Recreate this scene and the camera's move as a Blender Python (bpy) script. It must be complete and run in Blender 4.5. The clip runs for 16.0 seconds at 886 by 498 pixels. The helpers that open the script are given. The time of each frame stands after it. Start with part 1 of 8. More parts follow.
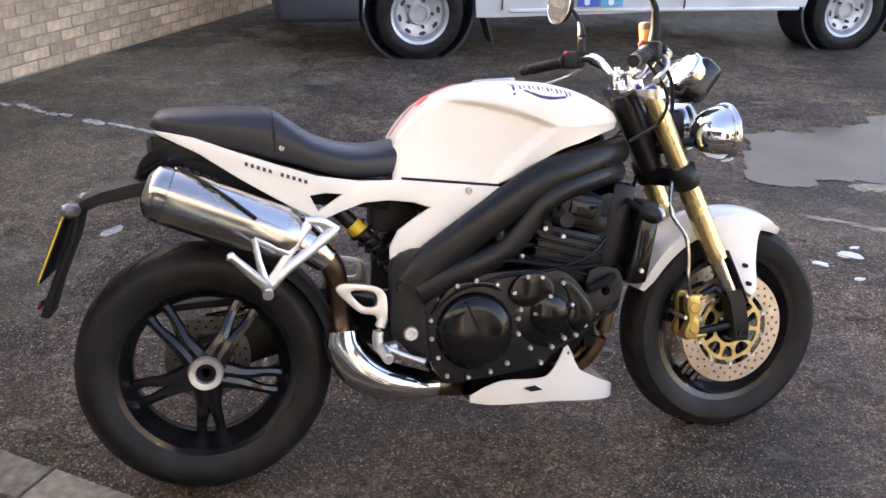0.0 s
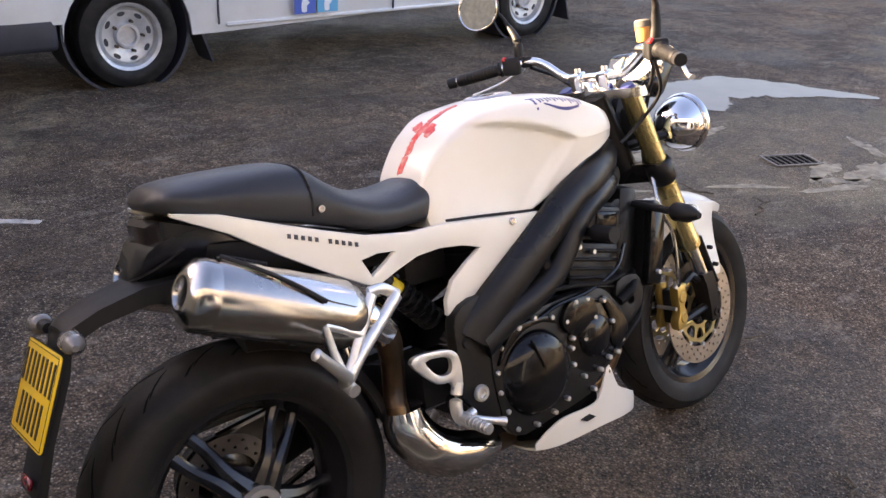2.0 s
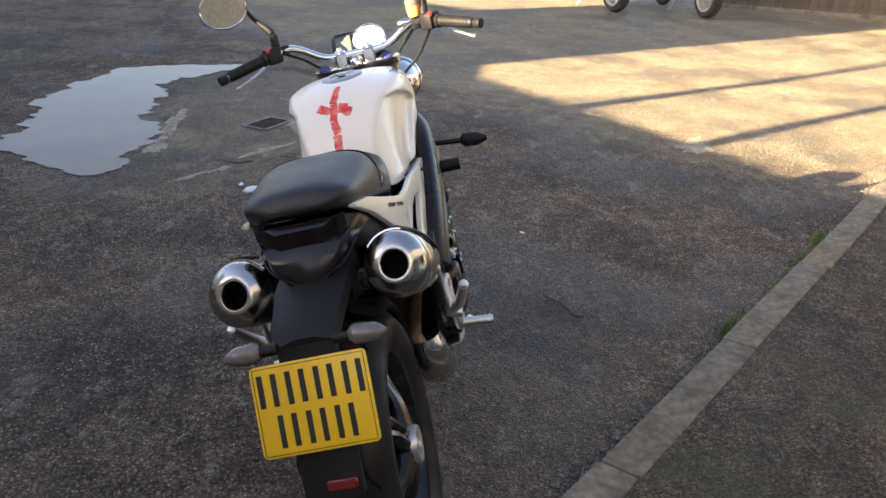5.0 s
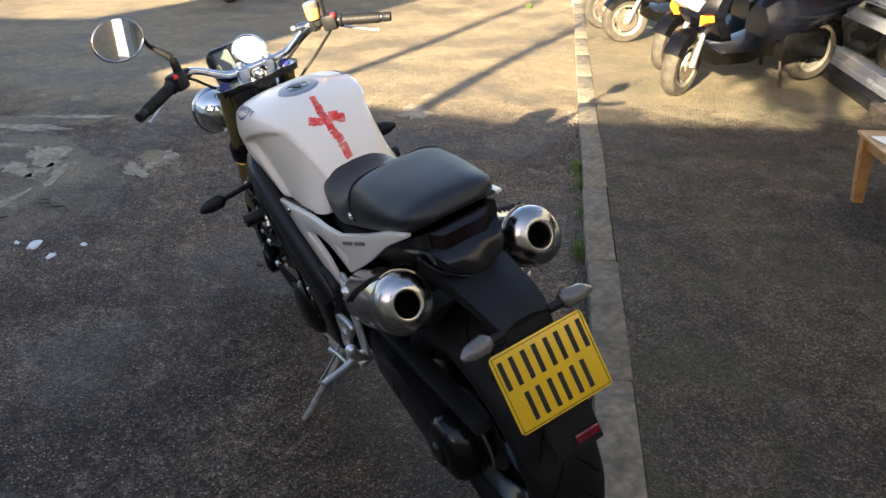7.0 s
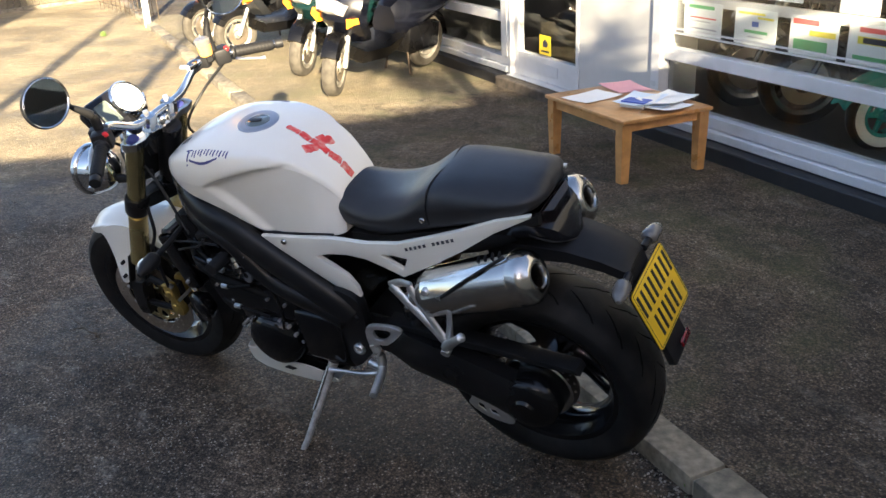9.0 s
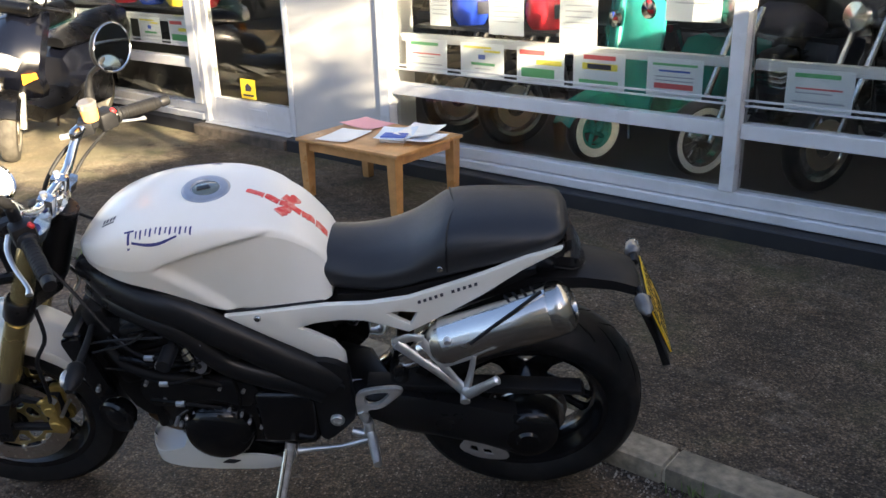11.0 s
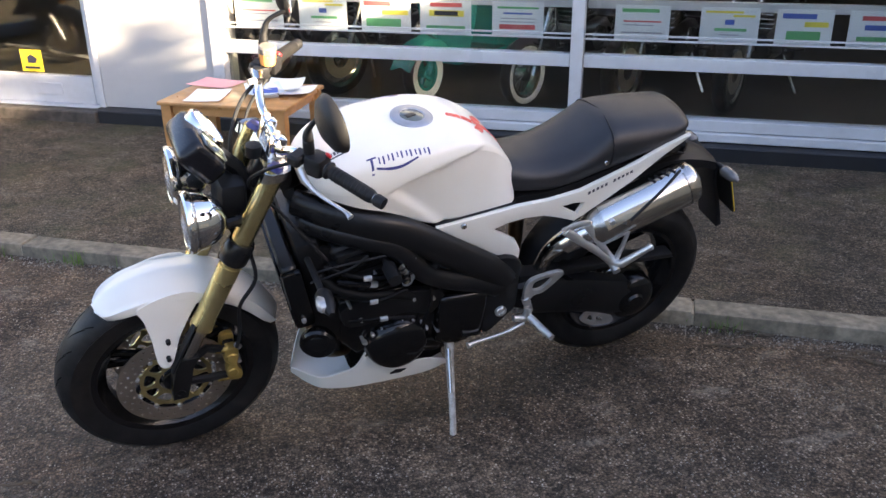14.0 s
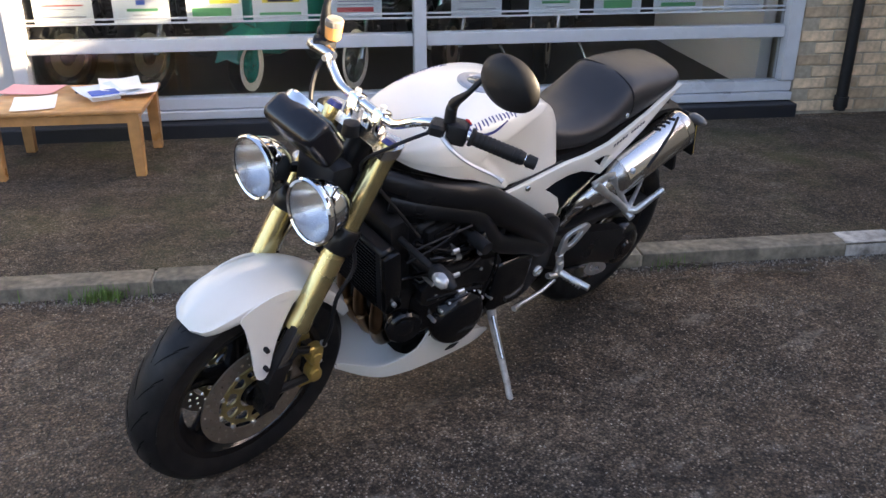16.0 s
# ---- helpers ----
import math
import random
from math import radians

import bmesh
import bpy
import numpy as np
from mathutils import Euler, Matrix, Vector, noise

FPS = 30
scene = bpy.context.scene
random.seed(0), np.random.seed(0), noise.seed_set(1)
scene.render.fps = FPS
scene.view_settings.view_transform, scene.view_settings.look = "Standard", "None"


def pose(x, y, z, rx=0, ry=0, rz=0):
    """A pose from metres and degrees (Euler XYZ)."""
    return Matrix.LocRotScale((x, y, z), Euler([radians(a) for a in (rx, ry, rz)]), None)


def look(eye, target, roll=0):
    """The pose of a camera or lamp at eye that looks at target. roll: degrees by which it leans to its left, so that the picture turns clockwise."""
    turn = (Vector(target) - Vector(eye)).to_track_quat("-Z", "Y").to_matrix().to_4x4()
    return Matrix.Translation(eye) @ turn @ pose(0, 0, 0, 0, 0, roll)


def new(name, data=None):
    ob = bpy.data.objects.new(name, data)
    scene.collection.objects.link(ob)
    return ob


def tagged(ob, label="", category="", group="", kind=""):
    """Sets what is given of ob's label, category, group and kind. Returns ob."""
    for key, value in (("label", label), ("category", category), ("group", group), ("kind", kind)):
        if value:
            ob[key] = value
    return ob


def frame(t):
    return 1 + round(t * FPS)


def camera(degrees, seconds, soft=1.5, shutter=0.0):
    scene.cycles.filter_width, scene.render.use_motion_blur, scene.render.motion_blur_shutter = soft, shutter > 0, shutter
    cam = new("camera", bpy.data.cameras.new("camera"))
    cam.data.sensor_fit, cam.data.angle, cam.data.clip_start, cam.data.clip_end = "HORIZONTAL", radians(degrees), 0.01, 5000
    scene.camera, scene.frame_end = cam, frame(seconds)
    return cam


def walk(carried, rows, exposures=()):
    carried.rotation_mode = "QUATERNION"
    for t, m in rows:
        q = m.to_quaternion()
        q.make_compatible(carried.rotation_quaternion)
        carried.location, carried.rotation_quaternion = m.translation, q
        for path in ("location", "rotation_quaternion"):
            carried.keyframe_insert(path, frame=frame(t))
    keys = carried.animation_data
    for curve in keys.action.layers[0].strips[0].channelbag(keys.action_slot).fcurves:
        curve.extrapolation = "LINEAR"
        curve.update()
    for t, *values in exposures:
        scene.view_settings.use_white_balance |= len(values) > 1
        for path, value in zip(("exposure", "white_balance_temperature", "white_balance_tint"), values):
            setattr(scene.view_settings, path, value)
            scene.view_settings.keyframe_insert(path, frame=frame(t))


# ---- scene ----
cam = camera(53.6, 16.0)
PATH = [
    (0, (0.331, -1.951, 1.604), (0.583, -0.173, 0.724), 2.4),
    (0.5, (0.202, -1.835, 1.577), (0.519, -0.054, 0.724), 1.0),
    (1, (0.053, -1.696, 1.572), (0.623, 0.021, 0.72), 2.3),
    (1.5, (-0.237, -1.568, 1.567), (0.618, 0.012, 0.688), 2.6),
    (2, (-0.46, -1.368, 1.533), (0.563, 0.133, 0.696), 2.7),
    (2.5, (-0.641, -1.17, 1.555), (0.675, 0.129, 0.795), 2.6),
    (3, (-0.912, -0.962, 1.554), (0.723, -0.106, 0.783), 3.3),
    (3.5, (-1.141, -0.862, 1.529), (0.565, -0.116, 0.798), 4.7),
    (4, (-1.378, -0.744, 1.504), (0.407, -0.208, 0.778), 6.0),
    (6.5, (-1.676, 0.562, 1.497), (0.12, 0.174, 0.708), -0.6),
    (7, (-1.596, 0.796, 1.5), (0.118, 0.101, 0.737), -0.2),
    (7.5, (-1.5, 1.134, 1.498), (0.096, 0.234, 0.694), -1.8),
    (8, (-1.286, 1.355, 1.486), (0.219, 0.29, 0.713), -2.7),
    (8.5, (-1.146, 1.588, 1.511), (0.18, 0.29, 0.763), -2.5),
    (9, (-1.029, 1.859, 1.561), (0.075, 0.375, 0.798), -2.8),
    (9.5, (-0.811, 1.901, 1.552), (0.1, 0.271, 0.836), -4.3),
    (10, (-0.568, 1.947, 1.565), (0.113, 0.196, 0.881), -3.3),
    (12.5, (0.547, 2.415, 1.609), (0.531, 0.555, 0.873), -2.1),
    (13, (0.79, 2.398, 1.596), (0.675, 0.545, 0.852), -2.2),
    (13.5, (1.025, 2.431, 1.589), (0.697, 0.612, 0.825), -0.4),
    (14, (1.299, 2.479, 1.6), (0.802, 0.714, 0.801), -0.5),
    (14.5, (1.527, 2.383, 1.58), (0.895, 0.657, 0.792), -0.6),
    (15, (1.771, 2.321, 1.569), (0.965, 0.666, 0.785), 0.9),
    (15.5, (2.046, 2.271, 1.572), (1.081, 0.719, 0.76), 1.3),
    (16, (2.214, 2.043, 1.531), (1.115, 0.582, 0.72), 0.0),
]
EXPOSURES = [(0.0, 3.93, 6950, 29), (1.5, 3.5, 7250, 31), (2.5, 3.65, 7300, 32), (3.5, 3.22, 7450, 29), (4.0, 3.22, 7180, 27), (6.5, 2.82, 6700, 19), (8.0, 3.02, 6320, 20), (9.0, 3.0, 6330, 18), (12.5, 3.14, 6280, 21), (14.0, 3.62, 6520, 23), (14.5, 3.78, 6520, 23), (15.0, 3.64, 6560, 23), (16.0, 3.5, 6720, 24)]
walk(cam, [(t, look(eye, target, roll)) for t, eye, target, roll in PATH], EXPOSURES)

# ---- light ----
STREET = -29.6                      # heading of the shop front, degrees
ST = pose(0, 0, 0, 0, 0, STREET)    # street frame: u along the kerb, v out over the road
SUN_EL, SUN_AZ = 15.9, 164.7 + STREET   # the sun stands low behind the boundary wall
world = bpy.data.worlds.new("sky")
scene.world = world
world.use_nodes = True
wn = world.node_tree
sky = wn.nodes.new("ShaderNodeTexSky")
sky.sky_type, sky.sun_disc = "NISHITA", False
sky.sun_elevation, sky.sun_rotation = radians(SUN_EL), radians(90.0 - SUN_AZ)
sky.air_density, sky.dust_density, sky.ozone_density = 1.0, 1.5, 1.0
bg = wn.nodes["Background"]
bg.inputs["Strength"].default_value = 0.055
wn.links.new(sky.outputs[0], bg.inputs[0])
sun = new("sun", bpy.data.lights.new("sun", "SUN"))
sun.data.energy, sun.data.angle, sun.data.color = 5.0, radians(0.5), (1.0, 0.86, 0.55)
sun_dir = Vector((math.cos(radians(SUN_AZ)) * math.cos(radians(SUN_EL)), math.sin(radians(SUN_AZ)) * math.cos(radians(SUN_EL)), math.sin(radians(SUN_EL))))
sun.matrix_world = look(sun_dir * 30, (0, 0, 0))


# ---- materials ----
def material(name, color=(0.5, 0.5, 0.5), rough=0.5, metal=0.0, coat=0.0, grain=0.0, scale=20.0, bump=0.0, bump_scale=80.0, rough_var=0.0, dirt=None, dirt_scale=3.0, dirt_amount=0.5, island=0.0, spec=0.5):
    """A surface with colour variation at two scales, worn gloss and fine relief."""
    m = bpy.data.materials.new(name)
    m.use_nodes = True
    n, l = m.node_tree.nodes, m.node_tree.links
    b = n["Principled BSDF"]
    b.inputs["Base Color"].default_value = (*color, 1)
    b.inputs["Roughness"].default_value = rough
    b.inputs["Metallic"].default_value = metal
    b.inputs["Coat Weight"].default_value = coat
    b.inputs["Coat Roughness"].default_value = 0.055
    b.inputs["Specular IOR Level"].default_value = spec
    tc = n.new("ShaderNodeTexCoord")
    col = None
    if grain or dirt or island:
        rgb = n.new("ShaderNodeRGB")
        rgb.outputs[0].default_value = (*color, 1)
        col = rgb.outputs[0]
    if grain:
        nz = n.new("ShaderNodeTexNoise")
        nz.inputs["Scale"].default_value, nz.inputs["Detail"].default_value = scale, 6
        l.new(tc.outputs["Object"], nz.inputs["Vector"])
        mr = n.new("ShaderNodeMapRange")
        mr.inputs["From Min"].default_value, mr.inputs["From Max"].default_value = 0.3, 0.7
        mr.inputs["To Min"].default_value, mr.inputs["To Max"].default_value = 1 - grain, 1 + grain
        l.new(nz.outputs["Fac"], mr.inputs["Value"])
        mx = n.new("ShaderNodeMix")
        mx.data_type, mx.blend_type = "RGBA", "MULTIPLY"
        mx.inputs["Factor"].default_value = 1
        l.new(col, mx.inputs["A"]), l.new(mr.outputs[0], mx.inputs["B"])
        col = mx.outputs["Result"]
    if island:
        oi = n.new("ShaderNodeObjectInfo")
        mr = n.new("ShaderNodeMapRange")
        mr.inputs["To Min"].default_value, mr.inputs["To Max"].default_value = 1 - island, 1 + island
        l.new(oi.outputs["Random"], mr.inputs["Value"])
        mx = n.new("ShaderNodeMix")
        mx.data_type, mx.blend_type = "RGBA", "MULTIPLY"
        mx.inputs["Factor"].default_value = 1
        l.new(col, mx.inputs["A"]), l.new(mr.outputs[0], mx.inputs["B"])
        col = mx.outputs["Result"]
    if dirt:
        nz = n.new("ShaderNodeTexNoise")
        nz.inputs["Scale"].default_value, nz.inputs["Detail"].default_value, nz.inputs["Roughness"].default_value = dirt_scale, 8, 0.65
        l.new(tc.outputs["Object"], nz.inputs["Vector"])
        mr = n.new("ShaderNodeMapRange")
        mr.inputs["From Min"].default_value, mr.inputs["From Max"].default_value = 0.45, 0.72
        mr.inputs["To Max"].default_value = dirt_amount
        l.new(nz.outputs["Fac"], mr.inputs["Value"])
        mx = n.new("ShaderNodeMix")
        mx.data_type = "RGBA"
        mx.inputs["B"].default_value = (*dirt, 1)
        l.new(mr.outputs[0], mx.inputs["Factor"]), l.new(col, mx.inputs["A"])
        col = mx.outputs["Result"]
    if col is not None:
        l.new(col, b.inputs["Base Color"])
    if rough_var:
        nz = n.new("ShaderNodeTexNoise")
        nz.inputs["Scale"].default_value, nz.inputs["Detail"].default_value = scale * 0.6, 5
        l.new(tc.outputs["Object"], nz.inputs["Vector"])
        mr = n.new("ShaderNodeMapRange")
        mr.inputs["From Min"].default_value, mr.inputs["From Max"].default_value = 0.3, 0.7
        mr.inputs["To Min"].default_value, mr.inputs["To Max"].default_value = max(0.02, rough - rough_var), min(1, rough + rough_var)
        l.new(nz.outputs["Fac"], mr.inputs["Value"]), l.new(mr.outputs[0], b.inputs["Roughness"])
    if bump:
        nz = n.new("ShaderNodeTexNoise")
        nz.inputs["Scale"].default_value, nz.inputs["Detail"].default_value = bump_scale, 4
        l.new(tc.outputs["Object"], nz.inputs["Vector"])
        bp = n.new("ShaderNodeBump")
        bp.inputs["Strength"].default_value, bp.inputs["Distance"].default_value = bump, 0.002
        l.new(nz.outputs["Fac"], bp.inputs["Height"]), l.new(bp.outputs[0], b.inputs["Normal"])
    return m


def asphalt(name, dark, light, stone, patch_scale, wet=0.0, moss=0.0, dust=0.0, silt=(), dark_at=()):
    """Worn tarmac: chippings in a dark binder, with patches of dust, silt, painted sunlight, damp and darker ground.
    Both patch lists: rows of x, y, half length, half width, turn, amount.
    """
    m = bpy.data.materials.new(name)
    m.use_nodes = True
    n, l = m.node_tree.nodes, m.node_tree.links
    b = n["Principled BSDF"]
    tc = n.new("ShaderNodeTexCoord")

    def tex(kind, scale, detail=4, rough=0.55):
        t = n.new(kind)
        t.inputs["Scale"].default_value = scale
        if kind == "ShaderNodeTexNoise":
            t.inputs["Detail"].default_value, t.inputs["Roughness"].default_value = detail, rough
        l.new(tc.outputs["Object"], t.inputs["Vector"])
        return t

    def ramp(src, lo, hi, a=0.0, z=1.0):
        r = n.new("ShaderNodeMapRange")
        r.inputs["From Min"].default_value, r.inputs["From Max"].default_value = lo, hi
        r.inputs["To Min"].default_value, r.inputs["To Max"].default_value = a, z
        l.new(src, r.inputs["Value"])
        return r.outputs[0]

    def mix(fac, a, z, blend="MIX"):
        x = n.new("ShaderNodeMix")
        x.data_type, x.blend_type = "RGBA", blend
        for sock, v in ((x.inputs["Factor"], fac), (x.inputs["A"], a), (x.inputs["B"], z)):
            if isinstance(v, (int, float)):
                sock.default_value = v
            elif isinstance(v, tuple):
                sock.default_value = (*v, 1)
            else:
                l.new(v, sock)
        return x.outputs["Result"]

    def calc(op, a, z):
        x = n.new("ShaderNodeMath")
        x.operation = op
        for sock, v in zip(x.inputs, (a, z)):
            if isinstance(v, (int, float)):
                sock.default_value = v
            else:
                l.new(v, sock)
        return x.outputs[0]

    blotch = tex("ShaderNodeTexNoise", 3.2, 9, 0.68).outputs["Fac"]

    def blobs(rows):
        """Soft-edged patches with ragged outlines."""
        total = None
        for x, y, rx, ry, turn, amount in rows:
            mp = n.new("ShaderNodeMapping")
            mp.vector_type = "TEXTURE"
            mp.inputs["Location"].default_value, mp.inputs["Rotation"].default_value, mp.inputs["Scale"].default_value = (x, y, 0), (0, 0, radians(turn)), (rx, ry, 50)
            l.new(tc.outputs["Object"], mp.inputs["Vector"])
            ln = n.new("ShaderNodeVectorMath")
            ln.operation = "LENGTH"
            l.new(mp.outputs[0], ln.inputs[0])
            far = calc("ADD", ln.outputs["Value"], ramp(blotch, 0.25, 0.75, -min(0.8, 0.5 / rx), min(0.8, 0.5 / rx)))
            f = ramp(far, 1.02, 0.86, 0.0, amount)
            total = f if total is None else calc("MAXIMUM", total, f)
        return total

    patches = tex("ShaderNodeTexNoise", patch_scale, 8, 0.6)
    fine = tex("ShaderNodeTexNoise", 42, 6, 0.7)
    mid = tex("ShaderNodeTexNoise", 9, 7, 0.65)
    base = mix(ramp(patches.outputs["Fac"], 0.40, 0.60), dark, light)
    base = mix(ramp(patches.outputs["Color"], 0.40, 0.62, 0.0, 0.55), base, mix(1.0, base, (1.12, 0.94, 0.78), "MULTIPLY"))
    base = mix(1.0, base, ramp(mid.outputs["Fac"], 0.30, 0.70, 0.55, 1.45), "MULTIPLY")
    base = mix(1.0, base, ramp(fine.outputs["Fac"], 0.32, 0.68, 0.45, 1.45), "MULTIPLY")
    cells = tex("ShaderNodeTexVoronoi", 125)
    small = tex("ShaderNodeTexVoronoi", 260)
    sep3 = n.new("ShaderNodeSeparateColor")
    l.new(small.outputs["Color"], sep3.inputs[0])
    base = mix(1.0, base, ramp(sep3.outputs[0], 0.0, 1.0, 0.65, 1.35), "MULTIPLY")
    sep = n.new("ShaderNodeSeparateColor")
    l.new(cells.outputs["Color"], sep.inputs[0])
    base = mix(1.0, base, ramp(sep.outputs[0], 0.0, 1.0, 0.50, 1.45), "MULTIPLY")
    base = mix(1.0, base, ramp(cells.outputs["Distance"], 0.35, 0.75, 1.0, 0.35), "MULTIPLY")
    core = calc("MULTIPLY", ramp(cells.outputs["Distance"], 0.46, 0.30), ramp(fine.outputs["Fac"], 0.34, 0.50))
    pick = calc("MULTIPLY", ramp(sep.outputs[0], 0.78, 0.92), ramp(mid.outputs["Fac"], 0.36, 0.60, 0.25, 1.0))
    tint = mix(sep.outputs[1], stone, tuple(c * 0.3 for c in stone))
    base = mix(calc("MULTIPLY", core, pick), base, tint)
    if dust:
        smear = n.new("ShaderNodeMapping")
        smear.inputs["Rotation"].default_value, smear.inputs["Scale"].default_value = (0, 0, radians(38)), (1.0, 2.3, 1.0)
        l.new(tc.outputs["Object"], smear.inputs["Vector"])
        streak = n.new("ShaderNodeTexNoise")
        streak.inputs["Scale"].default_value, streak.inputs["Detail"].default_value, streak.inputs["Roughness"].default_value = 3.4, 8, 0.66
        l.new(smear.outputs[0], streak.inputs["Vector"])
        base = mix(calc("MULTIPLY", ramp(streak.outputs["Fac"], 0.56, 0.66, 0.0, dust), ramp(fine.outputs["Fac"], 0.34, 0.56)), base, mix(0.35, tuple(c * 0.62 for c in stone), base))
    if moss:
        mo = tex("ShaderNodeTexNoise", 1.7, 9, 0.65)
        base = mix(ramp(mo.outputs["Fac"], 0.50, 0.70, 0.0, moss), base, (0.046, 0.055, 0.018))
    # silt colour, whose warm yellow also paints sunlight on the large patches
    if silt:
        base = mix(blobs(silt), base, mix(0.4, mix(ramp(fine.outputs["Fac"], 0.3, 0.7), (0.42, 0.355, 0.225), (0.25, 0.21, 0.135)), mix(1.0, base, (2.2, 2.4, 2.2), "MULTIPLY")))
    damp = tex("ShaderNodeTexNoise", 0.8, 8, 0.62)
    wet_dark = ramp(damp.outputs["Fac"], 0.49, 0.58, 0.0, wet)
    # the listed patches are darkened and smoothed along with the damp
    if dark_at:
        wet_dark = calc("MAXIMUM", wet_dark, blobs(dark_at))
    base = mix(wet_dark, base, mix(1.0, base, (0.50, 0.49, 0.48), "MULTIPLY"))
    l.new(base, b.inputs["Base Color"])
    l.new(ramp(wet_dark, 0, 1, 0.86, 0.48), b.inputs["Roughness"])
    b.inputs["Specular IOR Level"].default_value = 0.35
    h1 = ramp(cells.outputs["Distance"], 0.0, 0.7, 1.0, 0.0)
    bp = n.new("ShaderNodeBump")
    bp.inputs["Strength"].default_value, bp.inputs["Distance"].default_value = 1.0, 0.010
    l.new(calc("ADD", calc("MULTIPLY", h1, sep.outputs[2]), fine.outputs["Fac"]), bp.inputs["Height"]), l.new(bp.outputs[0], b.inputs["Normal"])
    return m


def clear_glass(name, tint=(0.93, 0.96, 0.95)):
    m = bpy.data.materials.new(name)
    m.use_nodes = True
    b = m.node_tree.nodes["Principled BSDF"]
    b.inputs["Base Color"].default_value = (*tint, 1)
    b.inputs["Transmission Weight"].default_value = 1
    b.inputs["Roughness"].default_value = 0.0
    b.inputs["IOR"].default_value = 1.45
    return m


def yard(u, v):
    p = ST @ Vector((u, v, 0))
    return p.x, p.y
# third row paints extra sky light by the wall, fifth the sunlit yard
SILT_AND_LIGHT = [(4.1, 1.60, 1.5, 0.75, 18, 0.34), (2.9, 1.35, 0.7, 0.35, -25, 0.25), (*yard(-2.5, 1.9), 1.1, 2.6, STREET, 0.30), (-1.15, 1.05, 0.7, 0.5, 20, 0.28), (*yard(10.0, 2.2), 6.2, 8.0, STREET, 0.75), (3.45, 2.00, 0.40, 0.13, 40, 0.6), (3.25, 1.25, 0.30, 0.12, -40, 0.6), (3.68, 1.05, 0.30, 0.17, 10, 0.7), (4.45, 1.20, 0.22, 0.18, 60, 0.7), (3.95, 0.92, 0.42, 0.09, 8, 0.7), (3.80, 0.47, 0.26, 0.12, -10, 0.7), (5.10, 1.40, 0.75, 0.22, 75, 0.6)]
# wet round the drain, then two darker, smoother strips under the motorcycle
DARK_PATCH = [(3.85, 1.65, 1.5, 1.0, 20, 0.45), (0.5, -0.05, 1.3, 0.32, 5, 0.7), (0.95, -0.30, 0.95, 0.30, 8, 0.75)]
ROAD = asphalt("road tarmac", (0.110, 0.080, 0.056), (0.232, 0.170, 0.115), (0.72, 0.62, 0.50), 1.5, wet=0.7, dust=0.55, silt=SILT_AND_LIGHT, dark_at=DARK_PATCH)
# both pavement silt rows paint the sunlit stretch by the scooters
PAVE = asphalt("pavement tarmac", (0.088, 0.068, 0.048), (0.155, 0.122, 0.085), (0.36, 0.33, 0.28), 1.8, wet=0.25, moss=0.75, dust=0.4, silt=[(6.0, -1.2, 1.9, 1.6, 0, 0.6), (9.5, -1.0, 2.0, 1.8, 0, 0.6)])
KERB = material("kerb concrete", (0.215, 0.182, 0.132), 0.9, grain=0.35, scale=34, bump=0.8, bump_scale=120, dirt=(0.055, 0.048, 0.035), dirt_scale=6, dirt_amount=0.9, island=0.15)
WHITE_LINE = material("worn road paint", (0.50, 0.47, 0.42), 0.85, grain=0.3, scale=25, bump=0.5, dirt=(0.08, 0.07, 0.06), dirt_scale=9, dirt_amount=0.95)
RENDER = material("white render", (0.46, 0.455, 0.445), 0.75, grain=0.04, scale=8, bump=0.3, bump_scale=60, dirt=(0.38, 0.37, 0.34), dirt_scale=2, dirt_amount=0.35)
WHITE_WALL = material("white emulsion", (0.80, 0.79, 0.78), 0.8, grain=0.03, scale=6, dirt=(0.62, 0.60, 0.57), dirt_scale=2, dirt_amount=0.3)
FRAME = material("white aluminium frame", (0.56, 0.57, 0.585), 0.35, grain=0.04, scale=6, dirt=(0.40, 0.39, 0.36), dirt_scale=5, dirt_amount=0.4, rough_var=0.1)
PLINTH = material("black painted plinth", (0.008, 0.009, 0.013), 0.55, grain=0.2, scale=12, bump=0.4, bump_scale=50, dirt=(0.03, 0.028, 0.025), dirt_scale=4, dirt_amount=0.5)
BRICK = material("buff brick", (0.59, 0.43, 0.275), 0.9, grain=0.3, scale=22, bump=0.7, bump_scale=90, island=0.3, dirt=(0.24, 0.18, 0.12), dirt_scale=6, dirt_amount=0.6)
MORTAR = material("mortar", (0.38, 0.32, 0.235), 0.95, grain=0.2, scale=30, bump=0.6, bump_scale=90)
# near-black base on floor, walls and ceiling paints the room's dimness
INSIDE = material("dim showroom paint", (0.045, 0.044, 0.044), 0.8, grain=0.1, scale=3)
GLASS = clear_glass("shop glass")
PAPER = material("paper", (0.76, 0.78, 0.79), 0.8, grain=0.04, scale=6)
PAPER_BLUE = material("pale blue paper", (0.60, 0.70, 0.82), 0.8, grain=0.04, scale=6)
INK_RED, INK_GREEN, INK_YELLOW, INK_BLUE, INK_DARK, INK_GREY = (material("ink " + k, c, 0.7, grain=0.05, scale=30) for k, c in (("red", (0.62, 0.10, 0.10)), ("green", (0.12, 0.42, 0.17)), ("yellow", (0.80, 0.68, 0.08)), ("blue", (0.06, 0.12, 0.45)), ("dark", (0.03, 0.03, 0.05)), ("grey", (0.35, 0.37, 0.42))))
# mud brown, lifted pale in place of most of the sky's reflection
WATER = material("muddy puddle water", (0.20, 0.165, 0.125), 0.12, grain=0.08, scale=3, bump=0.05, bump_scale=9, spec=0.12)
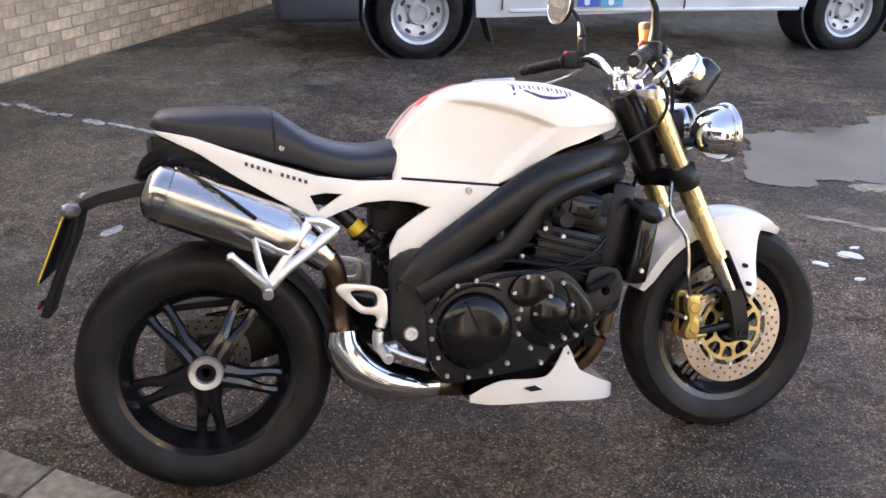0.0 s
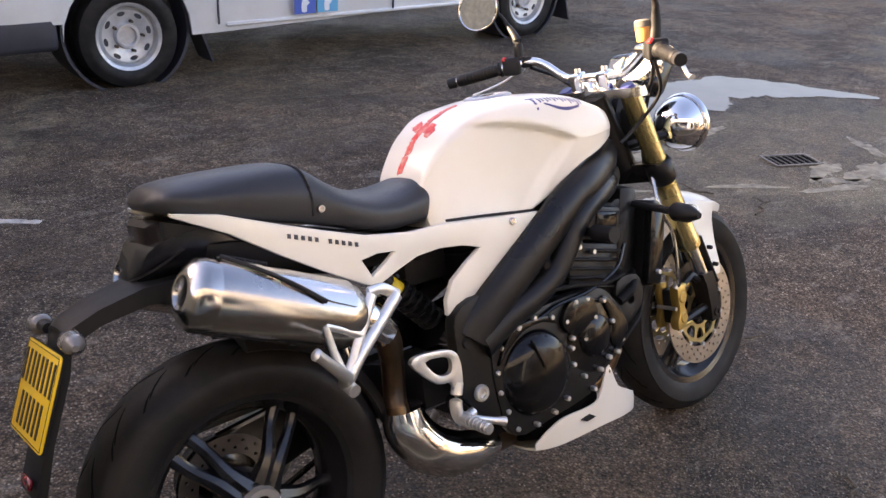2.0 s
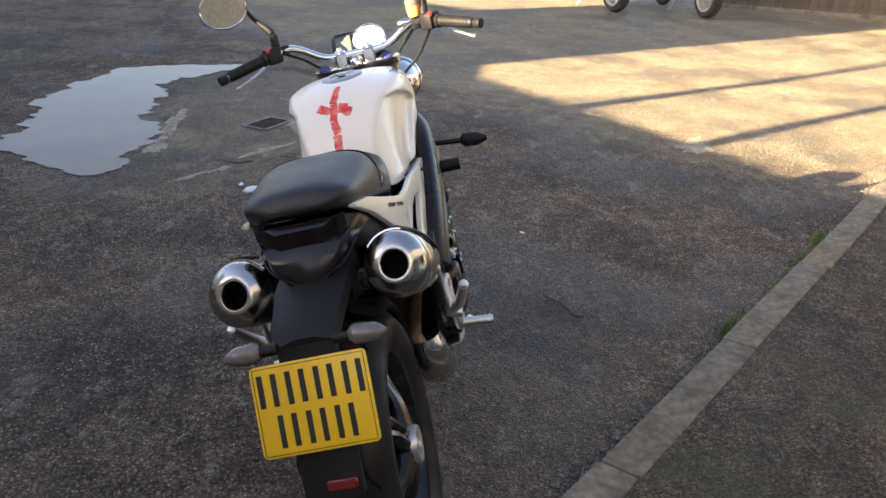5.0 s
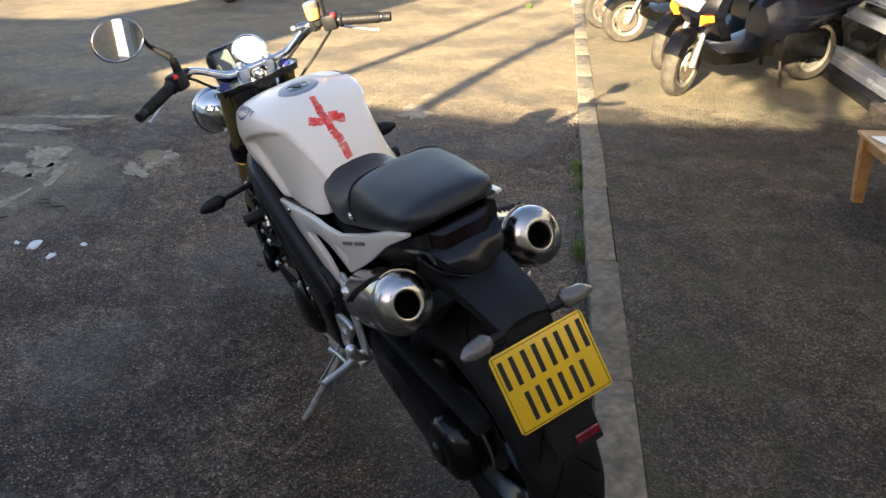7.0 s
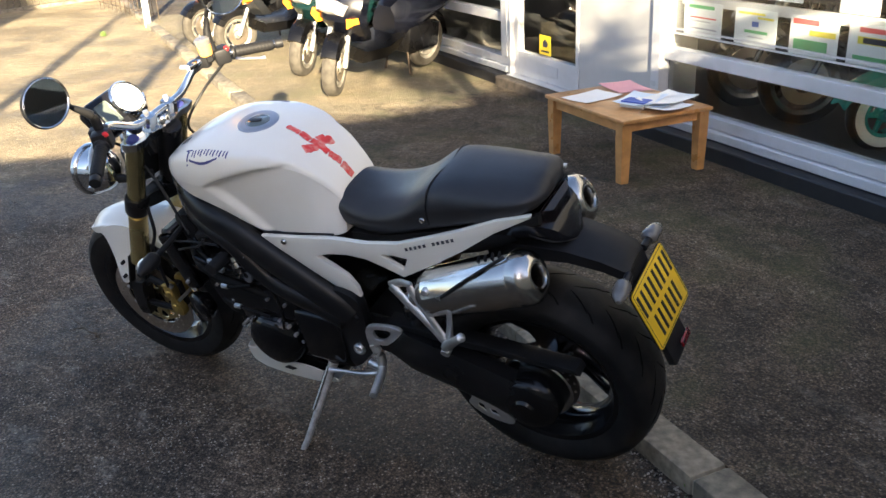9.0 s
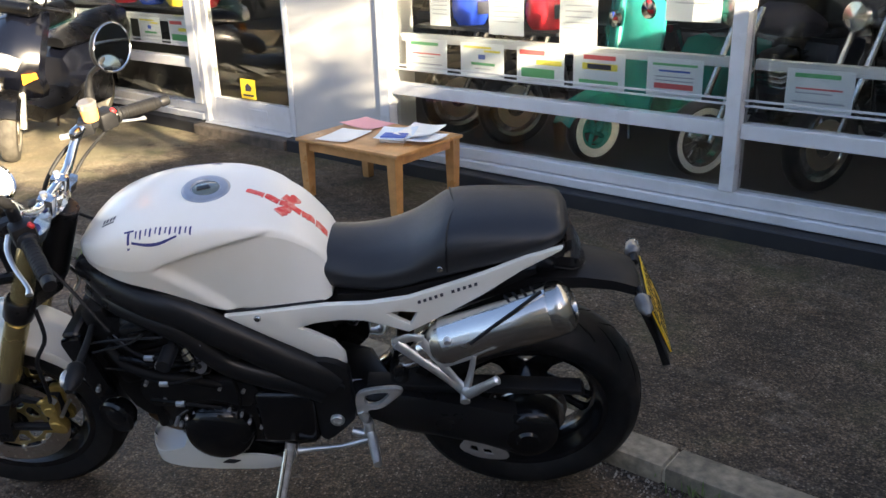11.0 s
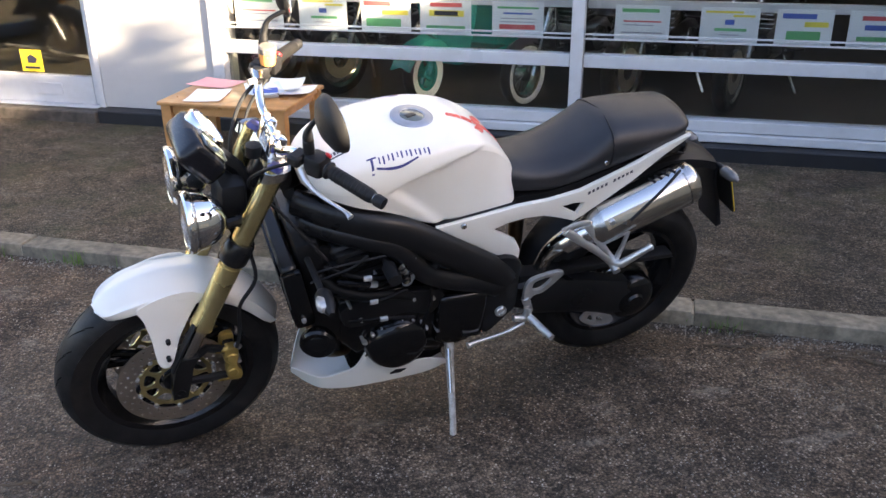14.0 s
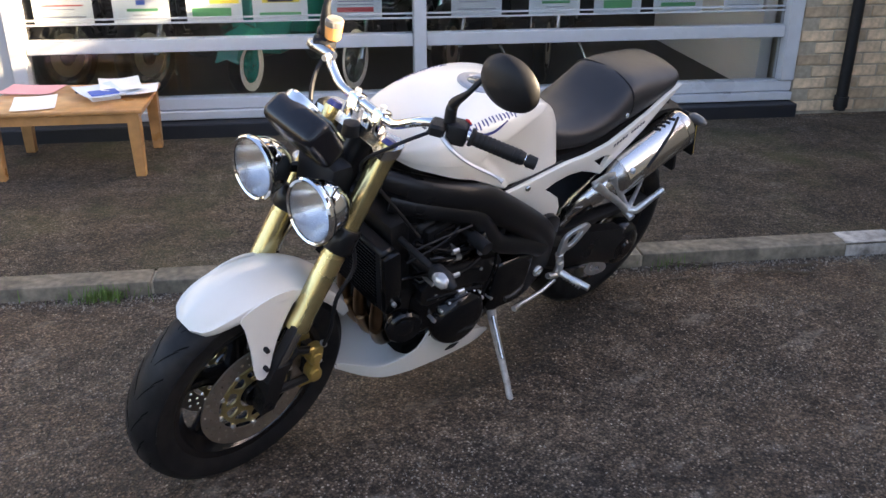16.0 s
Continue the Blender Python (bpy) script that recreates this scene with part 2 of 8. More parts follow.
MUD = material("pale silt", (0.20, 0.165, 0.125), 0.45, grain=0.25, scale=14, bump=0.4, bump_scale=40, dirt=(0.07, 0.06, 0.05), dirt_scale=6, dirt_amount=0.8)
WOOD = material("varnished beech", (0.46, 0.235, 0.085), 0.35, grain=0.22, scale=14, rough_var=0.1, coat=0.2, dirt=(0.33, 0.16, 0.05), dirt_scale=8, dirt_amount=0.5)
STICK = material("dead twig", (0.10, 0.075, 0.05), 0.9, grain=0.3, scale=60)
GRASS = material("grass", (0.10, 0.16, 0.03), 0.7, island=0.3, grain=0.3, scale=40)
IRON = material("cast iron", (0.10, 0.075, 0.055), 0.6, metal=0.6, grain=0.3, scale=40, bump=0.5)

# ---- mesh helpers ----
def part(name, bm, mat, parent=None, label="", smooth=True, m=None):
    """Links a bmesh as one mesh object under a thing or part."""
    me = bpy.data.meshes.new(name)
    bmesh.ops.recalc_face_normals(bm, faces=bm.faces[:])
    for f in bm.faces:
        f.smooth = smooth
    bm.to_mesh(me)
    bm.free()
    if smooth:
        me.set_sharp_from_angle(angle=radians(38))
    me.materials.append(mat)
    ob = new(name, me)
    if parent is not None:
        ob.parent = parent
    if m is not None:
        ob.matrix_basis = m
    if label:
        tagged(ob, label)
    return ob


def thing(name, m, label, category, group="", kind=""):
    e = new(name)
    e.empty_display_size = 0.1
    e.matrix_basis = m
    return tagged(e, label, category, group, kind)


def box(bm, x0, x1, y0, y1, z0, z1, bevel=0.0, seg=1, m=None):
    r = bmesh.ops.create_cube(bm, size=1)
    vs = r["verts"]
    bmesh.ops.scale(bm, vec=(abs(x1 - x0), abs(y1 - y0), abs(z1 - z0)), verts=vs)
    bmesh.ops.translate(bm, vec=((x0 + x1) / 2, (y0 + y1) / 2, (z0 + z1) / 2), verts=vs)
    if bevel:
        es = list({e for v in vs for e in v.link_edges})
        r = bmesh.ops.bevel(bm, geom=es, offset=bevel, segments=seg, affect="EDGES", profile=0.5)
        vs = list({v for f in r["faces"] for v in f.verts} | {v for v in vs if v.is_valid})
    if m is not None:
        bmesh.ops.transform(bm, matrix=m, verts=vs)
    return bm


def boxed(*a, **k):
    return box(bmesh.new(), *a, **k)


def skin(bm, rings, closed=True, caps=True, loop=False):
    """Joins rings of points of equal count into a skin."""
    vr = [[bm.verts.new(p) for p in ring] for ring in rings]
    k = len(vr[0])
    pairs = list(zip(vr, vr[1:])) + ([(vr[-1], vr[0])] if loop else [])
    for a, b in pairs:
        for i in range(k if closed else k - 1):
            j = (i + 1) % k
            try:
                bm.faces.new((a[i], a[j], b[j], b[i]))
            except ValueError:
                pass
    if caps and not loop and closed:
        bm.faces.new(vr[0][::-1])
        bm.faces.new(vr[-1])
    return bm


def smooth_path(pts, n=8):
    """Catmull-Rom through the points."""
    P = [Vector(p) for p in pts]
    P = [2 * P[0] - P[1]] + P + [2 * P[-1] - P[-2]]
    out = []
    for i in range(1, len(P) - 2):
        for k in range(n):
            t = k / n
            a, b, c, d = P[i - 1], P[i], P[i + 1], P[i + 2]
            out.append(0.5 * (2 * b + (c - a) * t + (2 * a - 5 * b + 4 * c - d) * t * t + (3 * b - a - 3 * c + d) * t ** 3))
    return out + [P[-2]]


def tube(bm, pts, radius, n=10, curve=0, squash=1.0, flat=(0, 0, 1)):
    """A pipe along points; radius one number or one per given point. squash flattens it along flat."""
    rs = radius if isinstance(radius, (list, tuple)) else [radius] * len(pts)
    if curve:
        src = rs
        pts = smooth_path(pts, curve)
        rs = [src[min(i // curve, len(src) - 1)] * (1 - (i % curve) / curve) + src[min(i // curve + 1, len(src) - 1)] * ((i % curve) / curve) for i in range(len(pts))]
    P = [Vector(p) for p in pts]
    rings = []
    for i, p in enumerate(P):
        t = (P[min(i + 1, len(P) - 1)] - P[max(i - 1, 0)]).normalized()
        ref = Vector(flat)
        if abs(t.dot(ref)) > 0.95:
            ref = Vector((1, 0, 0)) if abs(t.x) < 0.9 else Vector((0, 1, 0))
        a = (ref - t * t.dot(ref)).normalized()
        b = t.cross(a)
        rings.append([p + rs[i] * (a * squash * math.cos(2 * math.pi * k / n) + b * math.sin(2 * math.pi * k / n)) for k in range(n)])
    return skin(bm, rings)


def lathe(bm, prof, n=32, m=None, closed=False):
    """Turns (radius, offset) pairs about the local y axis."""
    rings = []
    for k in range(n):
        a = 2 * math.pi * k / n
        rings.append([Vector((r * math.cos(a), y, r * math.sin(a))) for r, y in prof])
    if m is not None:
        rings = [[m @ p for p in ring] for ring in rings]
    return skin(bm, rings, closed=closed, caps=False, loop=True)


def slab(bm, outline, y0, y1, bevel=0.0, seg=2, m=None):
    """An outline in x and z, given thickness along y."""
    front = [bm.verts.new((x, y0, z)) for x, z in outline]
    f = bm.faces.new(front)
    r = bmesh.ops.extrude_face_region(bm, geom=[f])
    top = [v for v in r["geom"] if isinstance(v, bmesh.types.BMVert)]
    bmesh.ops.translate(bm, vec=(0, y1 - y0, 0), verts=top)
    vs = front + top
    if bevel:
        es = [e for e in {e for v in vs for e in v.link_edges} if (e.verts[0] in front) == (e.verts[1] in front)]
        r = bmesh.ops.bevel(bm, geom=es, offset=bevel, segments=seg, affect="EDGES", profile=0.5)
        vs = list({v for f in r["faces"] for v in f.verts} | {v for v in vs if v.is_valid})
    if m is not None:
        bmesh.ops.transform(bm, matrix=m, verts=vs)
    return bm


def rounded(outline, n=4):
    """A closed outline drawn through its points with soft corners."""
    P = [Vector((*p, 0)) for p in outline]
    out = []
    k = len(P)
    for i in range(k):
        a, b, c, d = P[i - 1], P[i], P[(i + 1) % k], P[(i + 2) % k]
        for j in range(n):
            t = j / n
            q = 0.5 * (2 * b + (c - a) * t + (2 * a - 5 * b + 4 * c - d) * t * t + (3 * b - a - 3 * c + d) * t ** 3)
            out.append((q.x, q.y))
    return out


# ---- ground, kerb, pavement ----
GZ = 0.008
def ground_sheet():
    bm = bmesh.new()
    xs = [-400, -60, -20] + [x * 0.5 for x in range(-18, 33)] + [30, 80, 400]
    ys = [-400, -60, -20] + [y * 0.5 for y in range(-20, 33)] + [30, 80, 400]
    grid = [[bm.verts.new((x, y, GZ)) for x in xs] for y in ys]
    for a, b in zip(grid, grid[1:]):
        for i in range(len(xs) - 1):
            bm.faces.new((a[i], a[i + 1], b[i + 1], b[i]))
    return bm
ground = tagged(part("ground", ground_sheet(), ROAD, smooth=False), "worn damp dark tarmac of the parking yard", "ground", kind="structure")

KERB_V0, KERB_V1, KERB_TOP = -0.375, -0.25, 0.066
PLINTH_V = -2.285
pavement_bm = skin(bmesh.new(), [[(u, KERB_V0, -0.05), (u, KERB_V0, 0.06), (u, -1.3, 0.045), (u, PLINTH_V - 0.02, 0.024), (u, PLINTH_V - 0.02, -0.05)] for u in (-3.3, 0, 3, 6, 9, 22)])
pavement = tagged(part("pavement", pavement_bm, PAVE, smooth=False, m=ST), "mossy grey tarmac forecourt in front of the shop", "pavement", kind="structure")

# ---- shop ----
GLASS_V = -2.46
shop = {}
def setting(name, bm, mat, label, category, smooth=False):
    return tagged(part(name, bm, mat, smooth=smooth, m=ST), label, category, kind="structure")

def wall_bm(*boxes):
    bm = bmesh.new()
    for b in boxes:
        box(bm, *b)
    return bm

STEP = material("worn dark step paint", (0.055, 0.045, 0.036), 0.7, grain=0.4, scale=18, bump=0.5, bump_scale=60, dirt=(0.16, 0.13, 0.10), dirt_scale=10, dirt_amount=0.6)
setting("wall_pillar", wall_bm((2.715, 3.555, -2.75, -2.395, 0.112, 2.6)), RENDER, "white rendered pier between window and door", "wall")
setting("plinth", boxed(-2.03, 3.56, -2.62, PLINTH_V, -0.02, 0.108, bevel=0.006), PLINTH, "low black painted plinth below the shop window", "plinth")
setting("plinth", boxed(4.62, 10.0, -2.62, PLINTH_V, -0.02, 0.108, bevel=0.006), PLINTH, "low black painted plinth below the second shop window", "plinth")
setting("door_step", boxed(3.565, 4.615, -2.62, PLINTH_V + 0.02, -0.02, 0.10, bevel=0.008), STEP, "worn dark painted doorstep", "step")
setting("wall_fascia", wall_bm((-2.03, 10, -2.75, -2.38, 2.3, 3.4), (-3.6, -2.034, -2.75, -2.38, 2.34, 3.4)), RENDER, "white fascia above the shop window", "wall")
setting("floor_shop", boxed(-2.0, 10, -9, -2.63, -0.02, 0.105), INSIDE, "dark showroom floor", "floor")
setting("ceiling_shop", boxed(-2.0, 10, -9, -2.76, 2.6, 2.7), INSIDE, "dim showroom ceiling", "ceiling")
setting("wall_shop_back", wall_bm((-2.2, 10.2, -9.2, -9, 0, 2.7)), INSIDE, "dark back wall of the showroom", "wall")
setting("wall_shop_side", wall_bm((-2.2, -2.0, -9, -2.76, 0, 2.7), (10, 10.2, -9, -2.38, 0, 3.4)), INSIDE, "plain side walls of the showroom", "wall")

def window(name, u0, u1, mullions, label):
    w = tagged(thing(name, ST, label, "window", kind="structure"), kind="structure")
    v0, v1 = -2.50, -2.40
    part("window_sill", boxed(u0, u1, -2.60, -2.372, 0.112, 0.165, bevel=0.006), FRAME, w)
    part("bottom_rail", boxed(u0, u1, v0, v1, 0.169, 0.235, bevel=0.004), FRAME, w)
    part("head_rail", boxed(u0, u1, v0, v1, 2.23, 2.30, bevel=0.004), FRAME, w)
    edges = [u0] + [x for mm in mullions for x in mm] + [u1]
    part("jamb", boxed(u0, u0 + 0.09, v0, v1 + 0.02, 0.238, 2.227, bevel=0.004), FRAME, w)
    part("jamb", boxed(u1 - 0.085, u1, v0, v1 + 0.02, 0.238, 2.227, bevel=0.004), FRAME, w)
    for a, b in mullions:
        part("mullion", boxed(a, b, v0, v1 + 0.012, 0.238, 2.227, bevel=0.004), FRAME, w)
    spans = list(zip(edges[::2], edges[1::2]))
    for i, (a, b) in enumerate(spans):
        a2, b2 = a + (0.093 if i == 0 else 0.003), b - (0.088 if i == len(spans) - 1 else 0.003)
        part("transom", boxed(a2, b2, v0 + 0.01, v1 - 0.01, 0.51, 0.585, bevel=0.004), FRAME, w)
        part("card_rail", boxed(a2, b2, -2.58, -2.53, 0.835, 0.885, bevel=0.003), FRAME, w)
        for z in (0.668, 0.694):
            part("guard_bar", boxed(a2, b2, -2.447, -2.435, z, z + 0.009), FRAME, w)
        pane = part("pane", boxed(a2 - 0.002, b2 + 0.002, GLASS_V - 0.003, GLASS_V + 0.003, 0.236, 2.229), GLASS, w)
        pane.visible_shadow = False
    return w

window("window_1", -2.03, 2.715, [(0.335, 0.41)], "long shop window in white aluminium frames with notices")
window("window_2", 4.62, 9.9, [(6.9, 6.975)], "second shop window in white aluminium frames with notices")

def door():
    d = tagged(thing("door_1", ST, "closed white aluminium glazed shop door", "door", kind="structure"), kind="structure")
    part("door_frame", wall_bm((3.56, 3.597, -2.52, -2.39, 0.104, 2.3), (4.573, 4.615, -2.52, -2.39, 0.104, 2.3), (3.600, 4.570, -2.52, -2.39, 2.15, 2.3)), FRAME, d, smooth=False)
    leaf = part("leaf", wall_bm((3.605, 3.655, -2.49, -2.43, 0.112, 2.14), (4.512, 4.567, -2.49, -2.43, 0.112, 2.14), (3.658, 4.509, -2.49, -2.43, 0.112, 0.30), (3.658, 4.509, -2.49, -2.43, 2.05, 2.14)), FRAME, d, smooth=False)
    part("pane", boxed(3.656, 4.511, -2.463, -2.457, 0.302, 2.048), GLASS, leaf).visible_shadow = False
    part("threshold", boxed(3.60, 4.570, -2.52, -2.35, 0.104, 0.110), FRAME, d)
    part("kick_vent", boxed(3.90, 4.12, -2.429, -2.422, 0.17, 0.25, bevel=0.002), FRAME, d)
    return d
door()

def notice(u, z0, w, h, mat, bars, label, tilt=0.0, v=-2.524):
    e = thing("notice", ST @ pose(u, v, z0, 0, tilt, 180), label, "notice", "notices in the window")
    part("sheet", boxed(-w / 2, w / 2, -0.0015, 0.0015, 0, h), mat, e, smooth=False)
    for x0, x1, a, b, ink in bars:
        part("printed_line", boxed(-w / 2 + x0 * w, -w / 2 + x1 * w, -0.003, -0.0016, a * h, b * h), ink, e, smooth=False)
    return e

# ---- boundary wall and brick pier (bricks at the end of the file) ----
wall_boundary = setting("wall_boundary", wall_bm((-3.62, -3.33, -2.37, 12.0, -0.05, 2.22)), MORTAR, "buff brick boundary wall with pale joints", "wall")
wall_brick = setting("wall_brick", wall_bm((-3.6, -2.034, -2.75, -2.40, -0.05, 2.33)), MORTAR, "buff brick wall beside the shop window", "wall")
# unseen block added to cast the broad shadow band over the yard
wall_shade_block = setting("wall_shade_block", wall_bm((-6.5, -4.2, 6.7, 9.2, -0.05, 6.2), (-6.5, -4.2, 9.2, 30.0, -0.05, 3.8)), MORTAR, "plain unseen block behind the wall, added to cast shade", "wall")
# unseen wedge added on the wall to slant its shadow edge
wall_shade_slope = setting("wall_shade_slope", skin(bmesh.new(), [[(-3.62, v, 2.215), (-3.33, v, 2.215), (-3.33, v, z), (-3.62, v, z)] for v, z in ((2.4, 2.23), (3.2, 2.30), (5.3, 2.47), (7.0, 2.55))]), MORTAR, "unseen sloping wall top added to slant the shadow edge", "wall")

# ---- motorcycle materials ----
PEARL = material("pearl white paint", (0.77, 0.75, 0.685), 0.30, coat=0.45, grain=0.015, scale=5, dirt=(0.72, 0.66, 0.52), dirt_scale=4, dirt_amount=0.3)
FRAME_BLACK = material("satin black frame paint", (0.009, 0.009, 0.0098), 0.32, grain=0.2, scale=10, bump=0.08, bump_scale=300, rough_var=0.08, dirt=(0.012, 0.011, 0.010), dirt_scale=9, dirt_amount=0.25, spec=0.28)
ENGINE_BLACK = material("gloss black engine enamel", (0.005, 0.005, 0.0056), 0.13, grain=0.2, scale=14, rough_var=0.06, dirt=(0.009, 0.0085, 0.008), dirt_scale=12, dirt_amount=0.3, spec=0.34)
CASTING = material("dull black casting", (0.007, 0.007, 0.0076), 0.42, grain=0.3, scale=24, bump=0.3, bump_scale=180, rough_var=0.1, spec=0.32)
PLASTIC = material("textured black plastic", (0.011, 0.011, 0.012), 0.5, grain=0.15, scale=20, bump=0.2, bump_scale=500, spec=0.25)
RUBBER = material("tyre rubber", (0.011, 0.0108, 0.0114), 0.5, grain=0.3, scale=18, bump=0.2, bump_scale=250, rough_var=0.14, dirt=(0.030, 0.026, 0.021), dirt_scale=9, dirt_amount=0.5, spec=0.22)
VINYL = material("black seat vinyl", (0.0175, 0.018, 0.0205), 0.40, grain=0.12, scale=10, bump=0.25, bump_scale=420, spec=0.45, rough_var=0.06)
STEEL = material("polished stainless steel", (0.66, 0.65, 0.63), 0.13, metal=1, grain=0.08, scale=9, rough_var=0.06)
BRUSHED = material("brushed stainless steel", (0.50, 0.49, 0.47), 0.20, metal=1, grain=0.12, scale=14, rough_var=0.08, dirt=(0.28, 0.25, 0.21), dirt_scale=7, dirt_amount=0.5)
CAST = material("silver cast aluminium", (0.72, 0.72, 0.71), 0.36, metal=0.85, grain=0.1, scale=20, bump=0.15, bump_scale=200, dirt=(0.3, 0.28, 0.25), dirt_scale=14, dirt_amount=0.4)
CHROME = material("chrome", (0.80, 0.80, 0.79), 0.05, metal=1, grain=0.03, scale=10, rough_var=0.03)
GOLD = material("gold anodised fork", (0.60, 0.49, 0.23), 0.26, metal=0.9, grain=0.08, scale=9, rough_var=0.06)
GOLD_CAL = material("gold caliper", (0.54, 0.38, 0.11), 0.32, metal=0.7, grain=0.12, scale=22, dirt=(0.2, 0.14, 0.05), dirt_scale=14, dirt_amount=0.4)
PIPE = material("heat tinted pipe", (0.24, 0.155, 0.09), 0.33, metal=1, grain=0.3, scale=12, dirt=(0.10, 0.07, 0.05), dirt_scale=10, dirt_amount=0.6)
DISC = material("brake disc steel", (0.52, 0.45, 0.37), 0.34, metal=0.9, grain=0.12, scale=16, dirt=(0.30, 0.22, 0.15), dirt_scale=9, dirt_amount=0.4)
CARRIER = material("gold disc carrier", (0.55, 0.44, 0.20), 0.35, metal=0.85, grain=0.1, scale=16)
RIM = material("black wheel enamel", (0.005, 0.005, 0.006), 0.18, grain=0.2, scale=12, rough_var=0.08, dirt=(0.025, 0.022, 0.02), dirt_scale=8, dirt_amount=0.3)
PLATE = material("yellow plate", (0.82, 0.52, 0.02), 0.35, grain=0.05, scale=9, coat=0.2)
BLACK_INK = material("black characters", (0.012, 0.012, 0.014), 0.5, grain=0.1, scale=30)
RED_TAPE = material("red tape", (0.66, 0.035, 0.03), 0.45, grain=0.15, scale=40, dirt=(0.75, 0.5, 0.4), dirt_scale=45, dirt_amount=0.8)
DECAL = material("navy decal", (0.03, 0.035, 0.16), 0.35, grain=0.05, scale=30)
DECAL_GREY = material("dark grey decal", (0.05, 0.05, 0.06), 0.35, grain=0.05, scale=30)
LENS = clear_glass("headlamp lens", (0.97, 0.98, 0.99))
LENS.node_tree.nodes["Principled BSDF"].inputs["Roughness"].default_value = 0.22
CLEAR_LENS = material("silvery clear lens", (0.55, 0.52, 0.50), 0.15, metal=0.5, coat=0.6, grain=0.2, scale=60)
SMOKE = material("smoked lens", (0.13, 0.12, 0.11), 0.12, coat=0.5, grain=0.1, scale=30)
RED_LENS = material("red reflector", (0.16, 0.008, 0.012), 0.15, coat=0.5, grain=0.1, scale=60)
FLUID = material("amber brake fluid cup", (0.72, 0.33, 0.10), 0.2, coat=0.4, grain=0.08, scale=30)
YELLOW = material("yellow sticker", (0.75, 0.55, 0.03), 0.4, grain=0.08, scale=30)
MIRROR = material("mirror glass", (0.9, 0.9, 0.9), 0.0, metal=1)
# near-black that paints the shade inside silencer bore, belly pan and drain
HOLLOW_BLACK = material("near-black hollow shade", (0.004, 0.004, 0.004), 0.95, grain=0.2, scale=60, spec=0.05)
HOSE = material("dull black hose", (0.006, 0.006, 0.0065), 0.6, grain=0.2, scale=30, spec=0.14)
COWL_BLACK = material("smooth black moulding", (0.008, 0.008, 0.010), 0.2, grain=0.12, scale=12, rough_var=0.06, spec=0.4)
TAIL_LENS = material("dark tail lens", (0.008, 0.004, 0.004), 0.2, coat=0.15, grain=0.1, scale=30)
CAP_GREY = material("grey anodised aluminium", (0.34, 0.36, 0.40), 0.38, metal=0.7, grain=0.1, scale=20, rough_var=0.08)
# rear disc steel, much darker than the front discs
DARK_DISC = material("dark rear disc steel", (0.15, 0.14, 0.13), 0.4, metal=0.8, grain=0.2, scale=16)
STAND = material("dirty silver paint", (0.46, 0.44, 0.41), 0.5, metal=0.3, grain=0.15, scale=40, dirt=(0.12, 0.10, 0.08), dirt_scale=30, dirt_amount=0.8)
DIAL = material("white dial face", (0.72, 0.71, 0.66), 0.3, coat=0.6, grain=0.03, scale=20)
LCD = material("grey display", (0.10, 0.12, 0.11), 0.15, coat=0.6, grain=0.05, scale=20)
RED_KNOB = material("red switch", (0.6, 0.02, 0.02), 0.35, grain=0.05, scale=40)


def circle(r, n, cx=0.0, cz=0.0):
    return [(cx + r * math.cos(2 * math.pi * k / n), cz + r * math.sin(2 * math.pi * k / n)) for k in range(n)]


def plate(outer, holes=(), y0=0.0, y1=0.01, shift=None, bevel=0.003):
    """A plate of any outline with openings right through; shift(x, z) bends it sideways."""
    bm = bmesh.new()
    edges = []
    for loop in (outer, *holes):
        vs = [bm.verts.new((x, 0, z)) for x, z in loop]
        edges += [bm.edges.new((a, b)) for a, b in zip(vs, vs[1:] + vs[:1])]
    bmesh.ops.triangle_fill(bm, use_beauty=True, use_dissolve=False, edges=edges)
    for v in bm.verts:
        v.co.y = y0
    r = bmesh.ops.extrude_face_region(bm, geom=bm.faces[:])
    bmesh.ops.translate(bm, vec=(0, y1 - y0, 0), verts=[v for v in r["geom"] if isinstance(v, bmesh.types.BMVert)])
    bmesh.ops.recalc_face_normals(bm, faces=bm.faces[:])
    if bevel:
        es = [e for e in bm.edges if len(e.link_faces) == 2 and e.calc_face_angle(0) > 1.0 and abs(e.verts[0].co.y - e.verts[1].co.y) < 1e-6]
        bmesh.ops.bevel(bm, geom=es, offset=bevel, segments=2, affect="EDGES", profile=0.6)
    if shift:
        for v in bm.verts:
            v.co.y += shift(v.co.x, v.co.z)
    return bm


def flip(bm, s):
    """The same shape on the other side of the machine when s is -1."""
    if s < 0:
        bmesh.ops.scale(bm, vec=(1, -1, 1), verts=bm.verts[:])
    return bm


def lerp_rows(rows, n):
    """Rows of numbers, first the station, drawn out smoothly into n stations."""
    xs = [r[0] for r in rows]
    out = []
    for k in range(n):
        x = xs[0] + (xs[-1] - xs[0]) * k / (n - 1)
        i = max(j for j in range(len(xs) - 1) if xs[j] <= x + 1e-9)
        t = (x - xs[i]) / (xs[i + 1] - xs[i])
        a, b, c, d = rows[max(i - 1, 0)], rows[i], rows[i + 1], rows[min(i + 2, len(rows) - 1)]
        row = [x]
        for q in range(1, len(rows[0])):
            m0 = (c[q] - a[q]) / max(1e-6, c[0] - a[0]) * (c[0] - b[0])
            m1 = (d[q] - b[q]) / max(1e-6, d[0] - b[0]) * (c[0] - b[0])
            h = t * t * (3 - 2 * t)
            row.append((2 * t ** 3 - 3 * t * t + 1) * b[q] + (t ** 3 - 2 * t * t + t) * m0 + h * c[q] + (t ** 3 - t * t) * m1)
        out.append(row)
    return out


